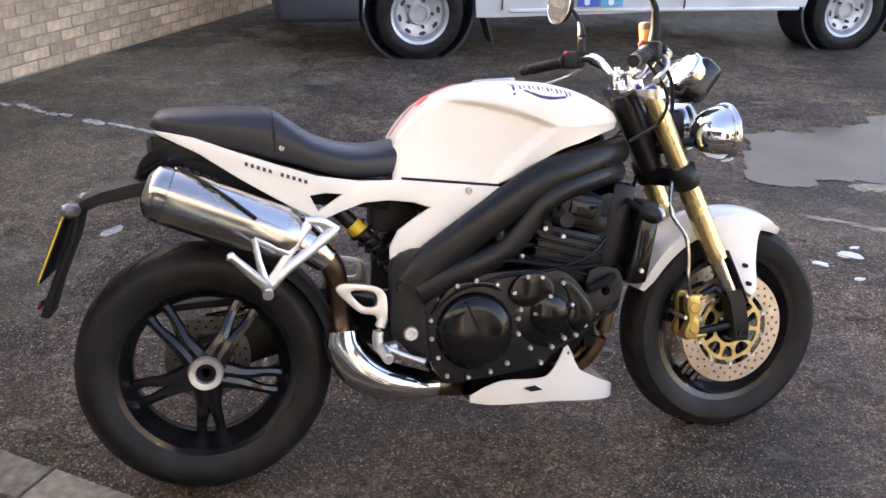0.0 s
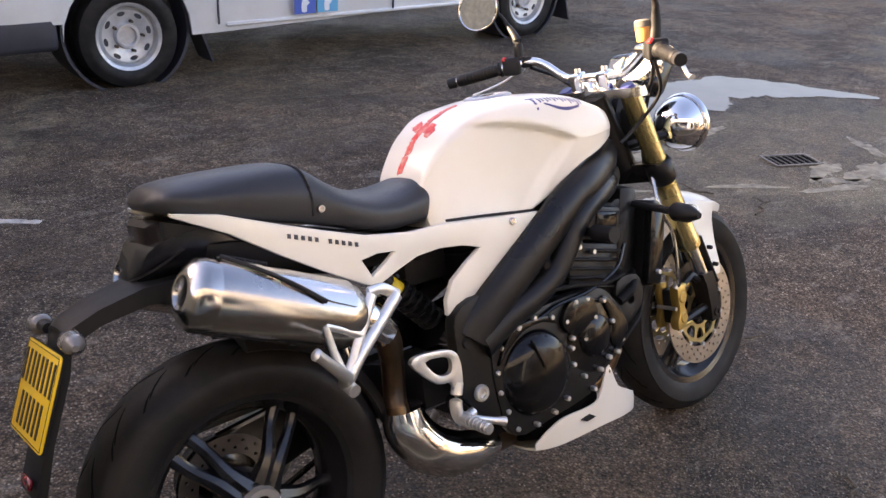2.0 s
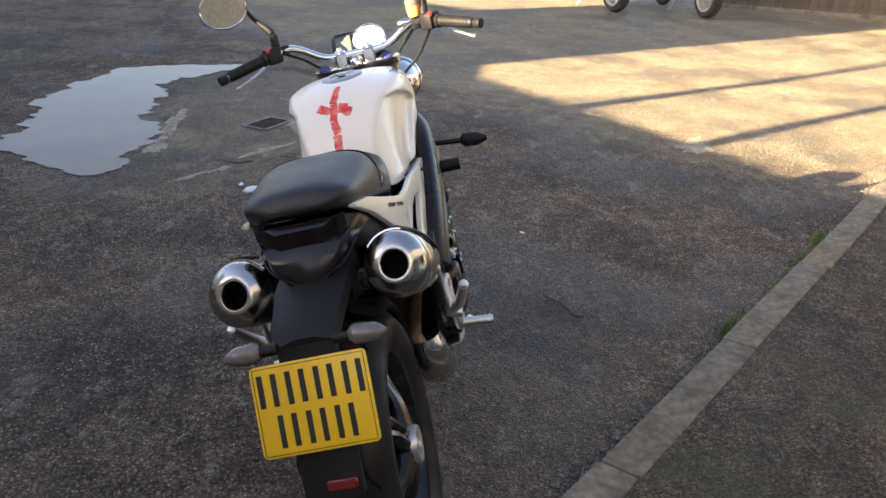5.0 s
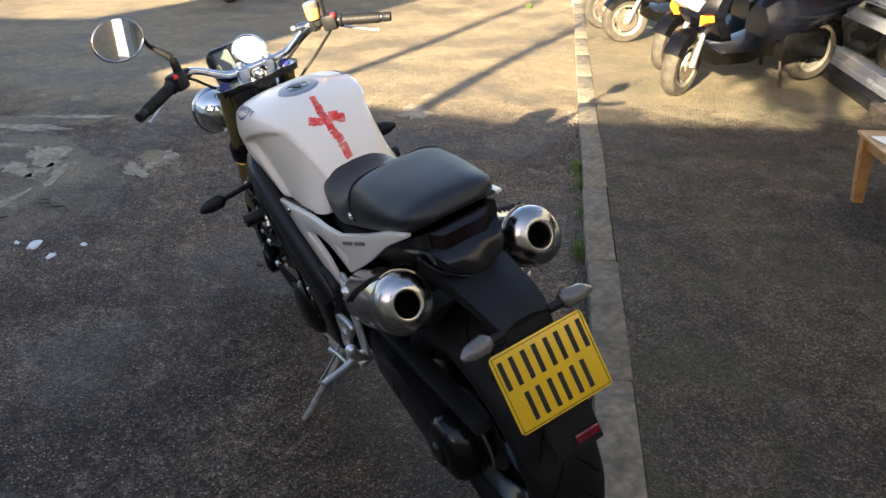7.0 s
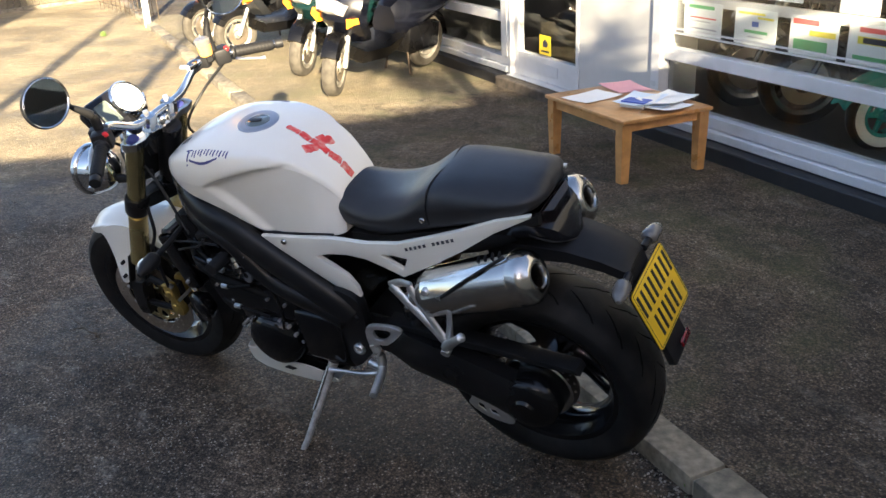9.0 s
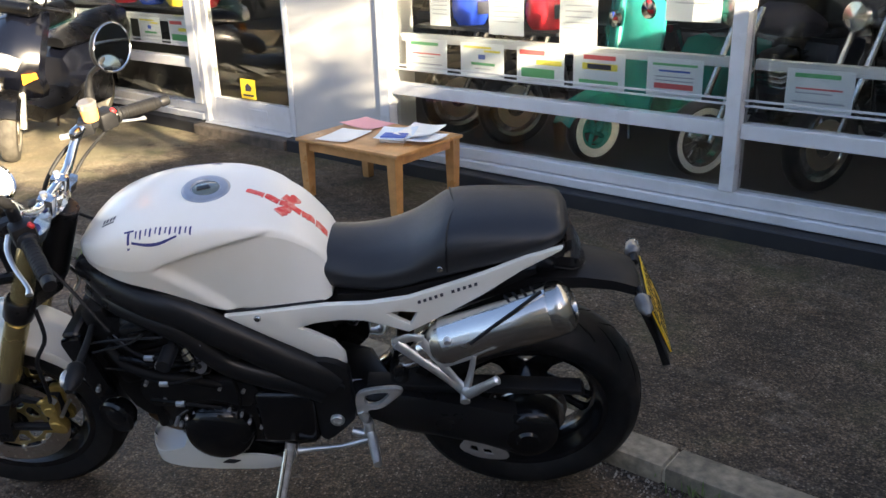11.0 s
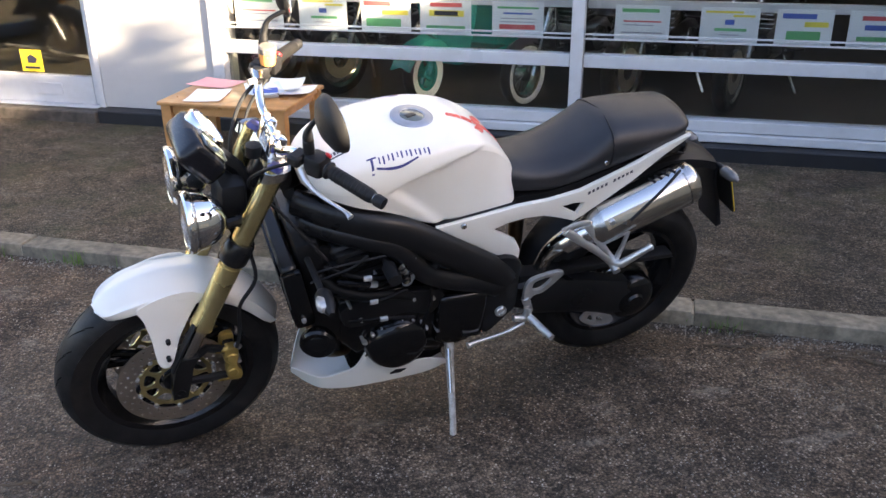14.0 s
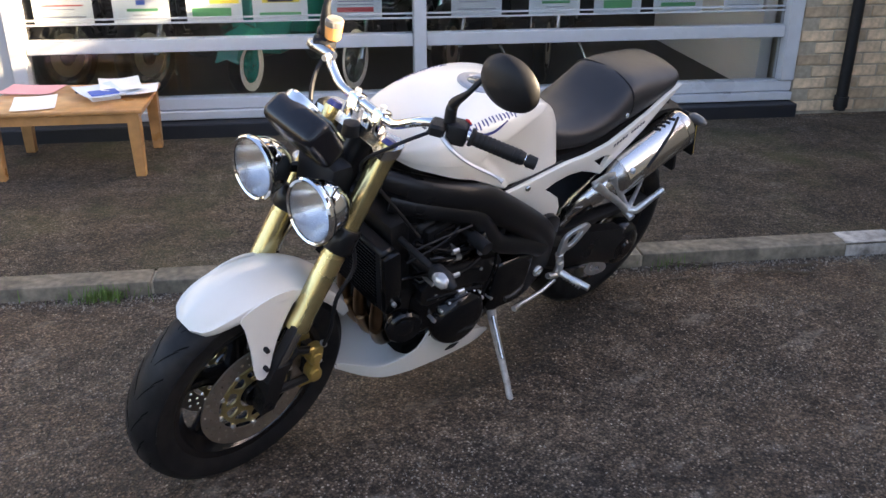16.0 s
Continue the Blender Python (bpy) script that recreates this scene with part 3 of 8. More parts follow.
def ring_from(half, closed_bottom=True):
    """A full section from its left half, top to bottom."""
    return [(y, z) for y, z in half] + [(-y, z) for y, z in half[::-1] if abs(y) > 1e-6]


def soften(half, n=3):
    P = smooth_path([(y, z, 0) for y, z in half], n)
    return [(max(0.0, p.x), p.y) for p in P]

# ---- motorcycle ----
PSI, PHI, Y0 = 5.6, 16.3, -0.10
BIKE = pose(0, 0, 0, 0, 0, PSI) @ pose(0, Y0, 0) @ pose(0, 0, 0, -PHI, 0, 0)
bike = thing("motorcycle", BIKE, "pearl white naked motorcycle with gold forks leaning on its side stand", "motorcycle")
RW, FW = Vector((0.008, 0, 0.340)), Vector((1.470, 0, 0.324))


def tyre_bm(c, R, half, bead):
    prof = [(bead - 0.006, half * 0.72), (bead + 0.006, half * 0.84), (bead + 0.03, half * 0.98), (bead + 0.055, half), (R - 0.036, half * 0.955), (R - 0.0145, half * 0.76), (R - 0.005, half * 0.42), (R, 0.0)]
    prof = prof + [(r, -y) for r, y in prof[-2::-1]]
    return lathe(bmesh.new(), prof, 72, m=Matrix.Translation(c))


def rim_bm(c, bead, half):
    lip = [(bead - 0.020, half * 0.60), (bead - 0.014, half * 0.74), (bead + 0.004, half * 0.80), (bead + 0.005, half * 0.70), (bead - 0.008, half * 0.66), (bead - 0.016, half * 0.45), (bead - 0.034, half * 0.3)]
    inner = [(bead - 0.042, half * 0.25), (bead - 0.030, half * 0.45)]
    prof = lip + [(r, -y) for r, y in lip[::-1]] + [(r, -y) for r, y in inner[::-1]] + inner
    return lathe(bmesh.new(), prof, 64, m=Matrix.Translation(c), closed=True)


def cast_wheel(c, bead, half, hub_y, spoke_y, hub_r, turn, pair, label):
    """A rim with its hub and five forked spokes."""
    rim = part("wheel", rim_bm(c, bead, half), RIM, bike, label)
    T = Matrix.Translation(c)
    a, b = hub_y
    part("hub", lathe(bmesh.new(), [(0.012, a), (hub_r, a), (hub_r * 1.12, a + (b - a) * 0.12), (hub_r * 1.12, a + (b - a) * 0.88), (hub_r, b), (0.012, b)], 32, m=T, closed=True), RIM, rim)
    for k in range(5):
        rot = T @ Matrix.Rotation(-(turn + k * 2 * math.pi / 5), 4, "Y")
        for s in (-1, 1):
            pts = [(hub_r * 0.8, spoke_y[0], 0.012 * s), (0.095, spoke_y[0] * 0.8 + spoke_y[1] * 0.2, s * pair * 0.55), (0.15, spoke_y[1], s * pair * 0.95), (bead - 0.028, spoke_y[1] * 0.6, s * pair)]
            part("spoke", tube(bmesh.new(), [rot @ Vector(p) for p in pts], [0.026, 0.017, 0.0125, 0.015], 8, curve=4, squash=0.85, flat=(0, 1, 0)), RIM, rim)
    return rim


def tread(parent, c, R, half, count):
    """Slanting grooves round a tyre: one near-black strip paints their shade, set round it again and again."""
    groove = material("tread groove", (0.003, 0.003, 0.003), 0.9, grain=0.1, scale=30, spec=0.1) if "tread groove" not in bpy.data.materials else bpy.data.materials["tread groove"]
    for side in (-1, 1):
        for y0, y1, lead, swing in ((0.10, 0.55, 0.0, 0.20), (0.42, 0.84, 0.17, 0.15)):
            bm = bmesh.new()
            rows = []
            for k in range(6):
                f = k / 5
                y = half * (y0 + (y1 - y0) * f)
                q = y / half
                r = float(np.interp(q, [0, 0.42, 0.74, 0.94, 1.0], [R, R - 0.005, R - 0.0145, R - 0.036, R - 0.05]))
                a = lead + swing * f ** 0.8
                w = 0.0033 * (1 - abs(2 * f - 1) ** 3 * 0.8)
                rows.append([Vector(((r + h) * math.cos(a + e / r), side * y, (r + h) * math.sin(a + e / r))) for e, h in ((-w, -0.001), (-w, 0.0006), (w, 0.0006), (w, -0.001))])
            first = part("tread_groove", skin(bm, rows), groove, parent, smooth=False, m=Matrix.Translation(c))
            for k in range(1, count):
                ob = new("tread_groove", first.data)
                ob.parent = parent
                ob.matrix_basis = Matrix.Translation(c) @ Matrix.Rotation(2 * math.pi * k / count, 4, "Y")


rear_wheel = cast_wheel(RW, 0.222, 0.088, (-0.080, 0.060), (-0.062, -0.035), 0.050, radians(-90), 0.024, "black five-spoke rear wheel")
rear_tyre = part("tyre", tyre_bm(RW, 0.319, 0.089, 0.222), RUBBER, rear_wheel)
part("hub_nut", lathe(bmesh.new(), [(0.024, -0.080), (0.026, -0.094), (0.040, -0.096), (0.043, -0.088), (0.043, -0.076), (0.024, -0.074)], 32, m=Matrix.Translation(RW), closed=True), CAST, rear_wheel, "silver hub nut ring")
tread(rear_wheel, RW, 0.319, 0.089, 20)
def disc_plate(c, y, r0, r1, rows, side=1):
    holes = [circle(0.0042, 6, r * math.cos(a), r * math.sin(a)) for q, (r, n) in enumerate(rows) for a in [2 * math.pi * (k + 0.5 * q) / n for k in range(n)]]
    bm = plate(circle(r1, 56), [circle(r0, 40)] + holes, y - 0.0025, y + 0.0025, bevel=0)
    bmesh.ops.translate(bm, vec=c, verts=bm.verts[:])
    return bm
part("brake_disc", disc_plate(RW, 0.055, 0.070, 0.110, [(0.082, 20), (0.098, 20)]), DARK_DISC, rear_wheel)
front_wheel = cast_wheel(FW, 0.222, 0.062, (-0.075, 0.075), (-0.028, -0.020), 0.036, radians(-54), 0.020, "black five-spoke front wheel")
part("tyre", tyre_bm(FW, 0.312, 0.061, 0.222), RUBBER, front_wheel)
tread(front_wheel, FW, 0.312, 0.061, 20)
for s in (-1, 1):
    part("brake_disc", disc_plate(FW, s * 0.068, 0.112, 0.161, [(0.122, 24), (0.136, 24), (0.150, 24)]), DISC, front_wheel)
    win = []
    for k in range(10):
        a, h = k * math.pi / 5 + 0.2, 0.19 if k % 2 else 0.25
        win.append(rounded([(q * math.cos(a + e * h * g), q * math.sin(a + e * h * g)) for q, e, g in ((0.060, -1, 0.75), (0.088, -1, 1), (0.088, 1, 1), (0.060, 1, 0.75))], 3))
    rim_line = [((0.0985 + 0.0125 * max(0.0, math.cos(10 * a)) ** 2) * math.cos(a + math.pi / 10), (0.0985 + 0.0125 * max(0.0, math.cos(10 * a)) ** 2) * math.sin(a + math.pi / 10)) for a in [2 * math.pi * j / 80 for j in range(80)]]
    bm = plate(rim_line, [circle(0.047, 24)] + win, s * 0.064 - 0.003, s * 0.064 + 0.003, bevel=0)
    bmesh.ops.translate(bm, vec=FW, verts=bm.verts[:])
    part("disc_carrier", bm, CARRIER, front_wheel)
    for k in range(10):
        a = (k + 0.5) * math.pi / 5
        part("disc_bobbin", lathe(bmesh.new(), [(0.0, s * 0.0725), (0.003, s * 0.0725), (0.0035, s * 0.070), (0.0065, s * 0.072), (0.0075, s * 0.066), (0.0, s * 0.064)], 10, m=Matrix.Translation(FW + Vector((0.108 * math.cos(a), 0, 0.108 * math.sin(a))))), CAST, front_wheel)
part("axle", lathe(bmesh.new(), [(0.008, -0.128), (0.014, -0.128), (0.014, 0.128), (0.008, 0.128)], 16, m=Matrix.Translation(FW), closed=True), FRAME_BLACK, front_wheel)

# tank
def smooth_step(a, b, v):
    t = min(1.0, max(0.0, (v - a) / (b - a)))
    return t * t * (3 - 2 * t)

def knee_recess(x, z):
    """How far the knee hollow lies inside the tank's flank: sharp upper edge, soft lower one."""
    top = float(np.interp(x, [0.56, 0.62, 0.70, 0.78, 0.84, 0.895], [0.999, 0.996, 0.984, 0.964, 0.944, 0.918]))
    low = float(np.interp(x, [0.56, 0.70, 0.73, 0.80, 0.85, 0.895], [0.70, 0.735, 0.768, 0.838, 0.880, 0.917]))
    deep = float(np.interp(x, [0.56, 0.64, 0.74, 0.84, 0.885, 0.90], [0.0, 0.008, 0.015, 0.019, 0.012, 0.0]))
    return deep * smooth_step(-0.003, 0.011, top - z) * smooth_step(-0.006, 0.028, z - low)

def tank_section(row):
    x, zt, w, zc, wb, zb = row
    k = min(1.0, (zt - zc) / 0.06)
    half = [(0, zt), (w * 0.40, zt - 0.002), (w * 0.72, zt - 0.010 * k - 0.001), (w * 0.90, zt - 0.30 * (zt - zc)), (w * 0.985, zc + 0.28 * (zt - zc)), (w, zc)]
    half += [(w + (wb - w) * q, zc + (zb - zc) * q) for q in (0.12, 0.26, 0.42, 0.58, 0.74, 0.90, 0.97)] + [(wb - 0.006, zb + 0.001), (wb - 0.022, zb)]
    return [(x, (abs(y) - knee_recess(x, z)) * (1 if y >= 0 else -1), z) for y, z in ring_from(soften(half, 4))]
TANK = [(0.490, 0.868, 0.078, 0.852, 0.108, 0.790), (0.504, 0.903, 0.086, 0.884, 0.122, 0.788), (0.535, 0.945, 0.096, 0.922, 0.134, 0.786), (0.58, 0.986, 0.112, 0.958, 0.142, 0.783), (0.65, 1.021, 0.136, 0.982, 0.148, 0.778), (0.72, 1.034, 0.155, 0.982, 0.150, 0.774),
        (0.78, 1.037, 0.166, 0.968, 0.152, 0.790), (0.86, 1.033, 0.171, 0.942, 0.158, 0.834), (0.91, 1.026, 0.171, 0.922, 0.164, 0.860), (0.97, 1.010, 0.164, 0.920, 0.160, 0.878), (1.03, 0.985, 0.146, 0.922, 0.140, 0.897), (1.075, 0.957, 0.108, 0.922, 0.104, 0.906), (1.098, 0.935, 0.07, 0.922, 0.063, 0.914)]
TANK_ROWS = lerp_rows(TANK, 84)
tank = part("fuel_tank", skin(bmesh.new(), [tank_section(r) for r in TANK_ROWS]), PEARL, bike, "pearl white fuel tank")

TANK_EDGE = {}
def tank_top(x, y):
    """Height of the tank's skin at a place."""
    r = min(TANK_ROWS, key=lambda q: abs(q[0] - x))
    i = TANK_ROWS.index(r)
    j = min(max(i + (1 if x > r[0] else -1), 0), len(TANK_ROWS) - 1)
    def hgt(n):
        if n not in TANK_EDGE:
            pts = sorted({(round(q[1], 5), q[2]) for q in tank_section(TANK_ROWS[n]) if q[1] >= 0 and q[2] > TANK_ROWS[n][3] - 0.002})
            TANK_EDGE[n] = [p[0] for p in pts], [p[1] for p in pts]
        return float(np.interp(abs(y), *TANK_EDGE[n]))
    t = 0 if i == j else abs(x - r[0]) / abs(TANK_ROWS[j][0] - r[0])
    return hgt(i) * (1 - t) + hgt(j) * t

def on_tank(outline, lift, parent, mat, name, label=""):
    """A thin film laid on the tank top; outline in x and y."""
    bm = bmesh.new()
    edges = []
    vs = [bm.verts.new((x, y, 0)) for x, y in outline]
    edges = [bm.edges.new((a, b)) for a, b in zip(vs, vs[1:] + vs[:1])]
    bmesh.ops.triangle_fill(bm, use_beauty=True, edges=edges)
    bmesh.ops.subdivide_edges(bm, edges=bm.edges[:], cuts=2, use_grid_fill=True)
    bmesh.ops.triangulate(bm, faces=bm.faces[:])
    r = bmesh.ops.extrude_face_region(bm, geom=bm.faces[:])
    up = {v for v in r["geom"] if isinstance(v, bmesh.types.BMVert)}
    for v in bm.verts:
        v.co.z = tank_top(v.co.x, v.co.y) + (lift if v in up else lift * 0.2)
    return part(name, bm, mat, parent, label, smooth=False)

cap_m = pose(0.782, 0, 1.0355, 0, -2, 0) @ pose(0, 0, 0, 90, 0, 0)
cap = part("filler_cap", lathe(bmesh.new(), [(0.0, 0.003), (0.034, 0.003), (0.036, 0.006), (0.050, 0.006), (0.055, 0.004), (0.058, 0.0015), (0.058, -0.012), (0.0, -0.012)], 40, m=cap_m), CAP_GREY, tank, "round grey aluminium filler cap")
part("cap_plate", lathe(bmesh.new(), [(0.0, 0.0042), (0.031, 0.0042), (0.033, 0.0028)], 30, m=cap_m), LCD, cap, "dark centre of the cap")
part("key_flap", boxed(-0.010, 0.022, -0.008, 0.008, 0.0, 0.0035, bevel=0.0015, m=pose(0.782, 0, 1.0395, 0, -2, 25)), FRAME_BLACK, cap)

# red tape: a crooked upright torn along its edges, and a knotted crosspiece
rnd = random.Random(12)
tape = None
def torn(x0, y0, x1, y1, w0, w1, n):
    d = Vector((x1 - x0, y1 - y0))
    p = Vector((-d.y, d.x)).normalized()
    rows = [(Vector((x0, y0)) + d * (k / n), (w0 + (w1 - w0) * k / n) / 2) for k in range(n + 1)]
    return [tuple(c + p * (w * rnd.uniform(0.72, 1.12))) for c, w in rows] + [tuple(c - p * (w * rnd.uniform(0.72, 1.12))) for c, w in rows[::-1]]
for row in ((0.504, 0.004, 0.528, 0.006, 0.020, 0.026, 5), (0.531, 0.002, 0.558, 0.010, 0.024, 0.020, 5), (0.560, 0.008, 0.606, 0.008, 0.022, 0.024, 6), (0.609, 0.010, 0.640, 0.004, 0.022, 0.018, 5), (0.643, 0.005, 0.684, -0.002, 0.019, 0.015, 6),
            (0.585, 0.018, 0.603, 0.050, 0.022, 0.028, 5), (0.590, -0.002, 0.574, -0.038, 0.026, 0.024, 5), (0.603, 0.028, 0.590, 0.048, 0.010, 0.012, 4), (0.600, -0.006, 0.594, -0.030, 0.012, 0.010, 4)):
    if tape is None:
        tape = on_tank(torn(*row), 0.0016, tank, RED_TAPE, "tape_cross", "torn red tape cross stuck on the tank")
    else:
        on_tank(torn(*row), 0.0016 + 0.0003 * rnd.random(), tape, RED_TAPE, "tape_strip")

# maker's mark on the tank shoulders: slim bars over a curved stroke
for s in (-1, 1):
    for k in range(7):
        x = 0.790 + 0.024 * k
        big = k == (0 if s < 0 else 6)
        for dx, wide, tall in ((-0.006, 0.0021, 0.017), (0.005, 0.0017, 0.014)) if not big else ((0.0, 0.0030, 0.024),):
            y = 0.133 + 0.010 * abs(k - 3) / 3 * 0.3
            on_tank([(x + dx - wide, s * y), (x + dx + wide, s * y), (x + dx + wide, s * (y + tall)), (x + dx - wide, s * (y + tall))], 0.0012, tank, DECAL, "mark_bar")
        if big:
            on_tank([(x - 0.012, s * 0.131), (x + 0.012, s * 0.131), (x + 0.012, s * 0.1345), (x - 0.012, s * 0.1345)], 0.0013, tank, DECAL, "mark_bar")
    arc = [(0.815 + 0.010 * k, 0.1555 + 0.007 * math.sin(math.pi * k / 11)) for k in range(12)]
    on_tank([(x, s * y) for x, y in arc] + [(x, s * (y - 0.0025)) for x, y in arc[::-1]], 0.0012, tank, DECAL, "mark_stroke")
for k in range(4):
    on_tank([(0.990 + 0.009 * k, 0.062), (0.9955 + 0.009 * k, 0.062), (0.9955 + 0.009 * k, 0.074), (0.990 + 0.009 * k, 0.074)], 0.0012, tank, DECAL_GREY, "model_bar")
on_tank([(0.990, 0.079), (1.022, 0.079), (1.022, 0.083), (0.990, 0.083)], 0.0012, tank, DECAL_GREY, "model_bar")
for s in (-1, 1):
    # added black tube draws the dark seam line below the tank
    part("dark_seam", tube(bmesh.new(), [(0.505, s * 0.1425, 0.806), (0.60, s * 0.148, 0.796), (0.70, s * 0.152, 0.784), (0.745, s * 0.153, 0.779)], 0.0032, 6), PLASTIC, tank)

# seat
SEAT = [(-0.080, 0.962, 0.050, 0.948), (-0.070, 0.979, 0.080, 0.941), (-0.045, 0.988, 0.105, 0.930), (0.02, 0.991, 0.118, 0.907), (0.10, 0.990, 0.126, 0.890), (0.18, 0.986, 0.128, 0.868), (0.215, 0.976, 0.128, 0.858), (0.25, 0.951, 0.128, 0.848), (0.30, 0.918, 0.128, 0.830), (0.37, 0.894, 0.122, 0.811), (0.44, 0.888, 0.112, 0.808), (0.50, 0.896, 0.098, 0.809), (0.525, 0.898, 0.085, 0.815), (0.538, 0.880, 0.06, 0.83)]
def seat_section(r):
    x, zt, w, zb = r
    h = zt - zb
    half = [(0, zt), (w * 0.5, zt - 0.004), (w * 0.82, zt - 0.018 * min(1, h / 0.08)), (w * 0.97, zt - 0.4 * h), (w, zt - 0.62 * h), (w * 0.96, zb + 0.006), (w * 0.85, zb)]
    return [(x, y, z) for y, z in ring_from(soften(half, 3))]
seat = part("seat", skin(bmesh.new(), [seat_section(r) for r in lerp_rows(SEAT, 40)]), VINYL, bike, "black stitched two-level seat")
seam = lerp_rows(SEAT, 200)
row = min(seam, key=lambda r: abs(r[0] - 0.205))
ring = [p for p in seat_section(row)]
arc = [Vector((p[0] - 0.02 * (1 - abs(p[1]) / 0.128) ** 2, p[1] * 1.004, p[2] + 0.0015)) for p in ring if p[2] > row[3] + 0.012]
arc.sort(key=lambda p: p.y)
part("seam_piping", tube(bmesh.new(), arc, 0.0028, 6), PLASTIC, seat)
for s in (-1, 1):
    part("seat_bolt", lathe(bmesh.new(), [(0, s * 0.130), (0.003, s * 0.130), (0.004, s * 0.1325), (0.007, s * 0.1325), (0.009, s * 0.129), (0.009, s * 0.120)], 14, m=Matrix.Translation((0.222, 0, 0.890))), BRUSHED, seat)

# tail panels and undertail
TAIL = [(-0.064, 0.940), (0.02, 0.922), (0.12, 0.884), (0.21, 0.852), (0.30, 0.822), (0.40, 0.806), (0.50, 0.803), (0.62, 0.790), (0.748, 0.776), (0.70, 0.742), (0.62, 0.688), (0.54, 0.632), (0.494, 0.600), (0.467, 0.608), (0.468, 0.640), (0.490, 0.680), (0.530, 0.708), (0.572, 0.733), (0.53, 0.747), (0.47, 0.755), (0.41, 0.752), (0.355, 0.734), (0.303, 0.713), (0.276, 0.728), (0.20, 0.772), (0.12, 0.822), (0.03, 0.884), (-0.062, 0.932)]
HOLE = [(0.281, 0.775), (0.318, 0.780), (0.357, 0.775), (0.330, 0.757), (0.299, 0.738)]
def tail_shift(x, z):
    base = float(np.interp(x, [-0.07, 0.1, 0.3, 0.5, 0.66, 0.76], [0.098, 0.124, 0.138, 0.142, 0.150, 0.152]))
    return base - 0.10 * max(0, 0.70 - z) * 0.2
panels = {}
for s in (-1, 1):
    panels[s] = part("side_panel", flip(plate(TAIL, [HOLE], 0.0, 0.016, tail_shift, 0.005), s), PEARL, bike, "pearl white tail panel")
    part("panel_bolt", lathe(bmesh.new(), [(0, s * 0.172), (0.007, s * 0.172), (0.009, s * 0.169), (0.009, s * 0.160)], 14, m=Matrix.Translation((0.667, 0, 0.770))), BRUSHED, panels[s])
    for k in range(11):
        if k == 5:
            continue
        x = 0.135 + 0.0135 * k
        z = float(np.interp(x, [0.12, 0.30], [0.868, 0.806]))
        part("name_bar", flip(slab(bmesh.new(), [(x, z - 0.001), (x + 0.007, z - 0.0035), (x + 0.0062, z - 0.0125), (x - 0.001, z - 0.010)], tail_shift(x, z) + 0.0165, tail_shift(x, z) + 0.0178), s), DECAL_GREY, panels[s], smooth=False)
UNDER = [(-0.07, 0.09, 0.925, 0.885), (0.0, 0.105, 0.90, 0.835), (0.10, 0.115, 0.875, 0.79), (0.25, 0.118, 0.84, 0.75), (0.38, 0.11, 0.80, 0.74), (0.48, 0.10, 0.79, 0.72)]
part("undertail", skin(bmesh.new(), [[(x, y, z) for y, z in ((w, a), (w, (a + b) / 2), (w * 0.8, b), (-w * 0.8, b), (-w, (a + b) / 2), (-w, a))] for x, w, a, b in UNDER]), PLASTIC, bike)
part("tail_lamp", skin(bmesh.new(), [[(x, y * w, z) for y, z in ((-1, a), (1, a), (1, b), (-1, b))] for x, w, a, b in ((-0.090, 0.048, 0.916, 0.878), (-0.076, 0.068, 0.925, 0.872), (-0.02, 0.085, 0.918, 0.858))]), TAIL_LENS, bike, "dark smoked tail lamp")
part("rear_guard", skin(bmesh.new(), [[(x, w * y, z + (0.010 if abs(y) < 0.5 else 0)) for y, z in ((-1, a), (-0.72, a + 0.004), (-0.4, a), (0.4, a), (0.72, a + 0.004), (1, a), (1, b), (-1, b))] for x, w, a, b in ((0.10, 0.055, 0.80, 0.75), (-0.06, 0.072, 0.818, 0.780), (-0.12, 0.070, 0.816, 0.784), (-0.20, 0.064, 0.798, 0.770), (-0.245, 0.060, 0.780, 0.752), (-0.262, 0.052, 0.766, 0.748))]), PLASTIC, bike, "black plastic tail guard")
cowl = part("tail_cowl", skin(bmesh.new(), [[(x, w * y, b + (a - b) * z) for y, z in ((-1, 1), (0, 1.02), (1, 1), (1.02, 0.72), (0.82, 0.42), (0.45, 0.14), (0, 0), (-0.45, 0.14), (-0.82, 0.42), (-1.02, 0.72))] for x, w, a, b in lerp_rows([(-0.128, 0.018, 0.826, 0.806), (-0.118, 0.048, 0.850, 0.801), (-0.095, 0.074, 0.880, 0.800), (-0.05, 0.094, 0.898, 0.802), (0.02, 0.108, 0.900, 0.798), (0.10, 0.112, 0.88, 0.790)], 16)]), COWL_BLACK, bike, "smooth black tail cowl")
part("cowl_groove", tube(bmesh.new(), [(-0.045, 0.097, 0.872), (-0.092, 0.076, 0.846), (-0.124, 0.030, 0.826), (-0.130, 0.0, 0.820), (-0.124, -0.030, 0.826), (-0.092, -0.076, 0.846), (-0.045, -0.097, 0.872)], 0.0022, 6, curve=4), PLASTIC, cowl)
PL = pose(-0.3155, 0, 0.672, 0, 0, 0.0) @ pose(0, 0, 0, 0, 24.2, 0)
def plate_outline(a, b, r):
    return [(sx * (a - r) + r * math.cos(q), sz * (b - r) + r * math.sin(q)) for sx, sz, q0 in ((1, 1, 0), (-1, 1, 90), (-1, -1, 180), (1, -1, 270)) for q in [radians(q0 + 22.5 * k) for k in range(5)]]
PL_TURN = PL @ pose(0, 0, 0, 0, 0, 90)
num_plate = part("number_plate", slab(bmesh.new(), plate_outline(0.107, 0.082, 0.010), -0.001, 0.003, bevel=0.001, m=PL_TURN), PLATE, bike, "yellow rear number plate")
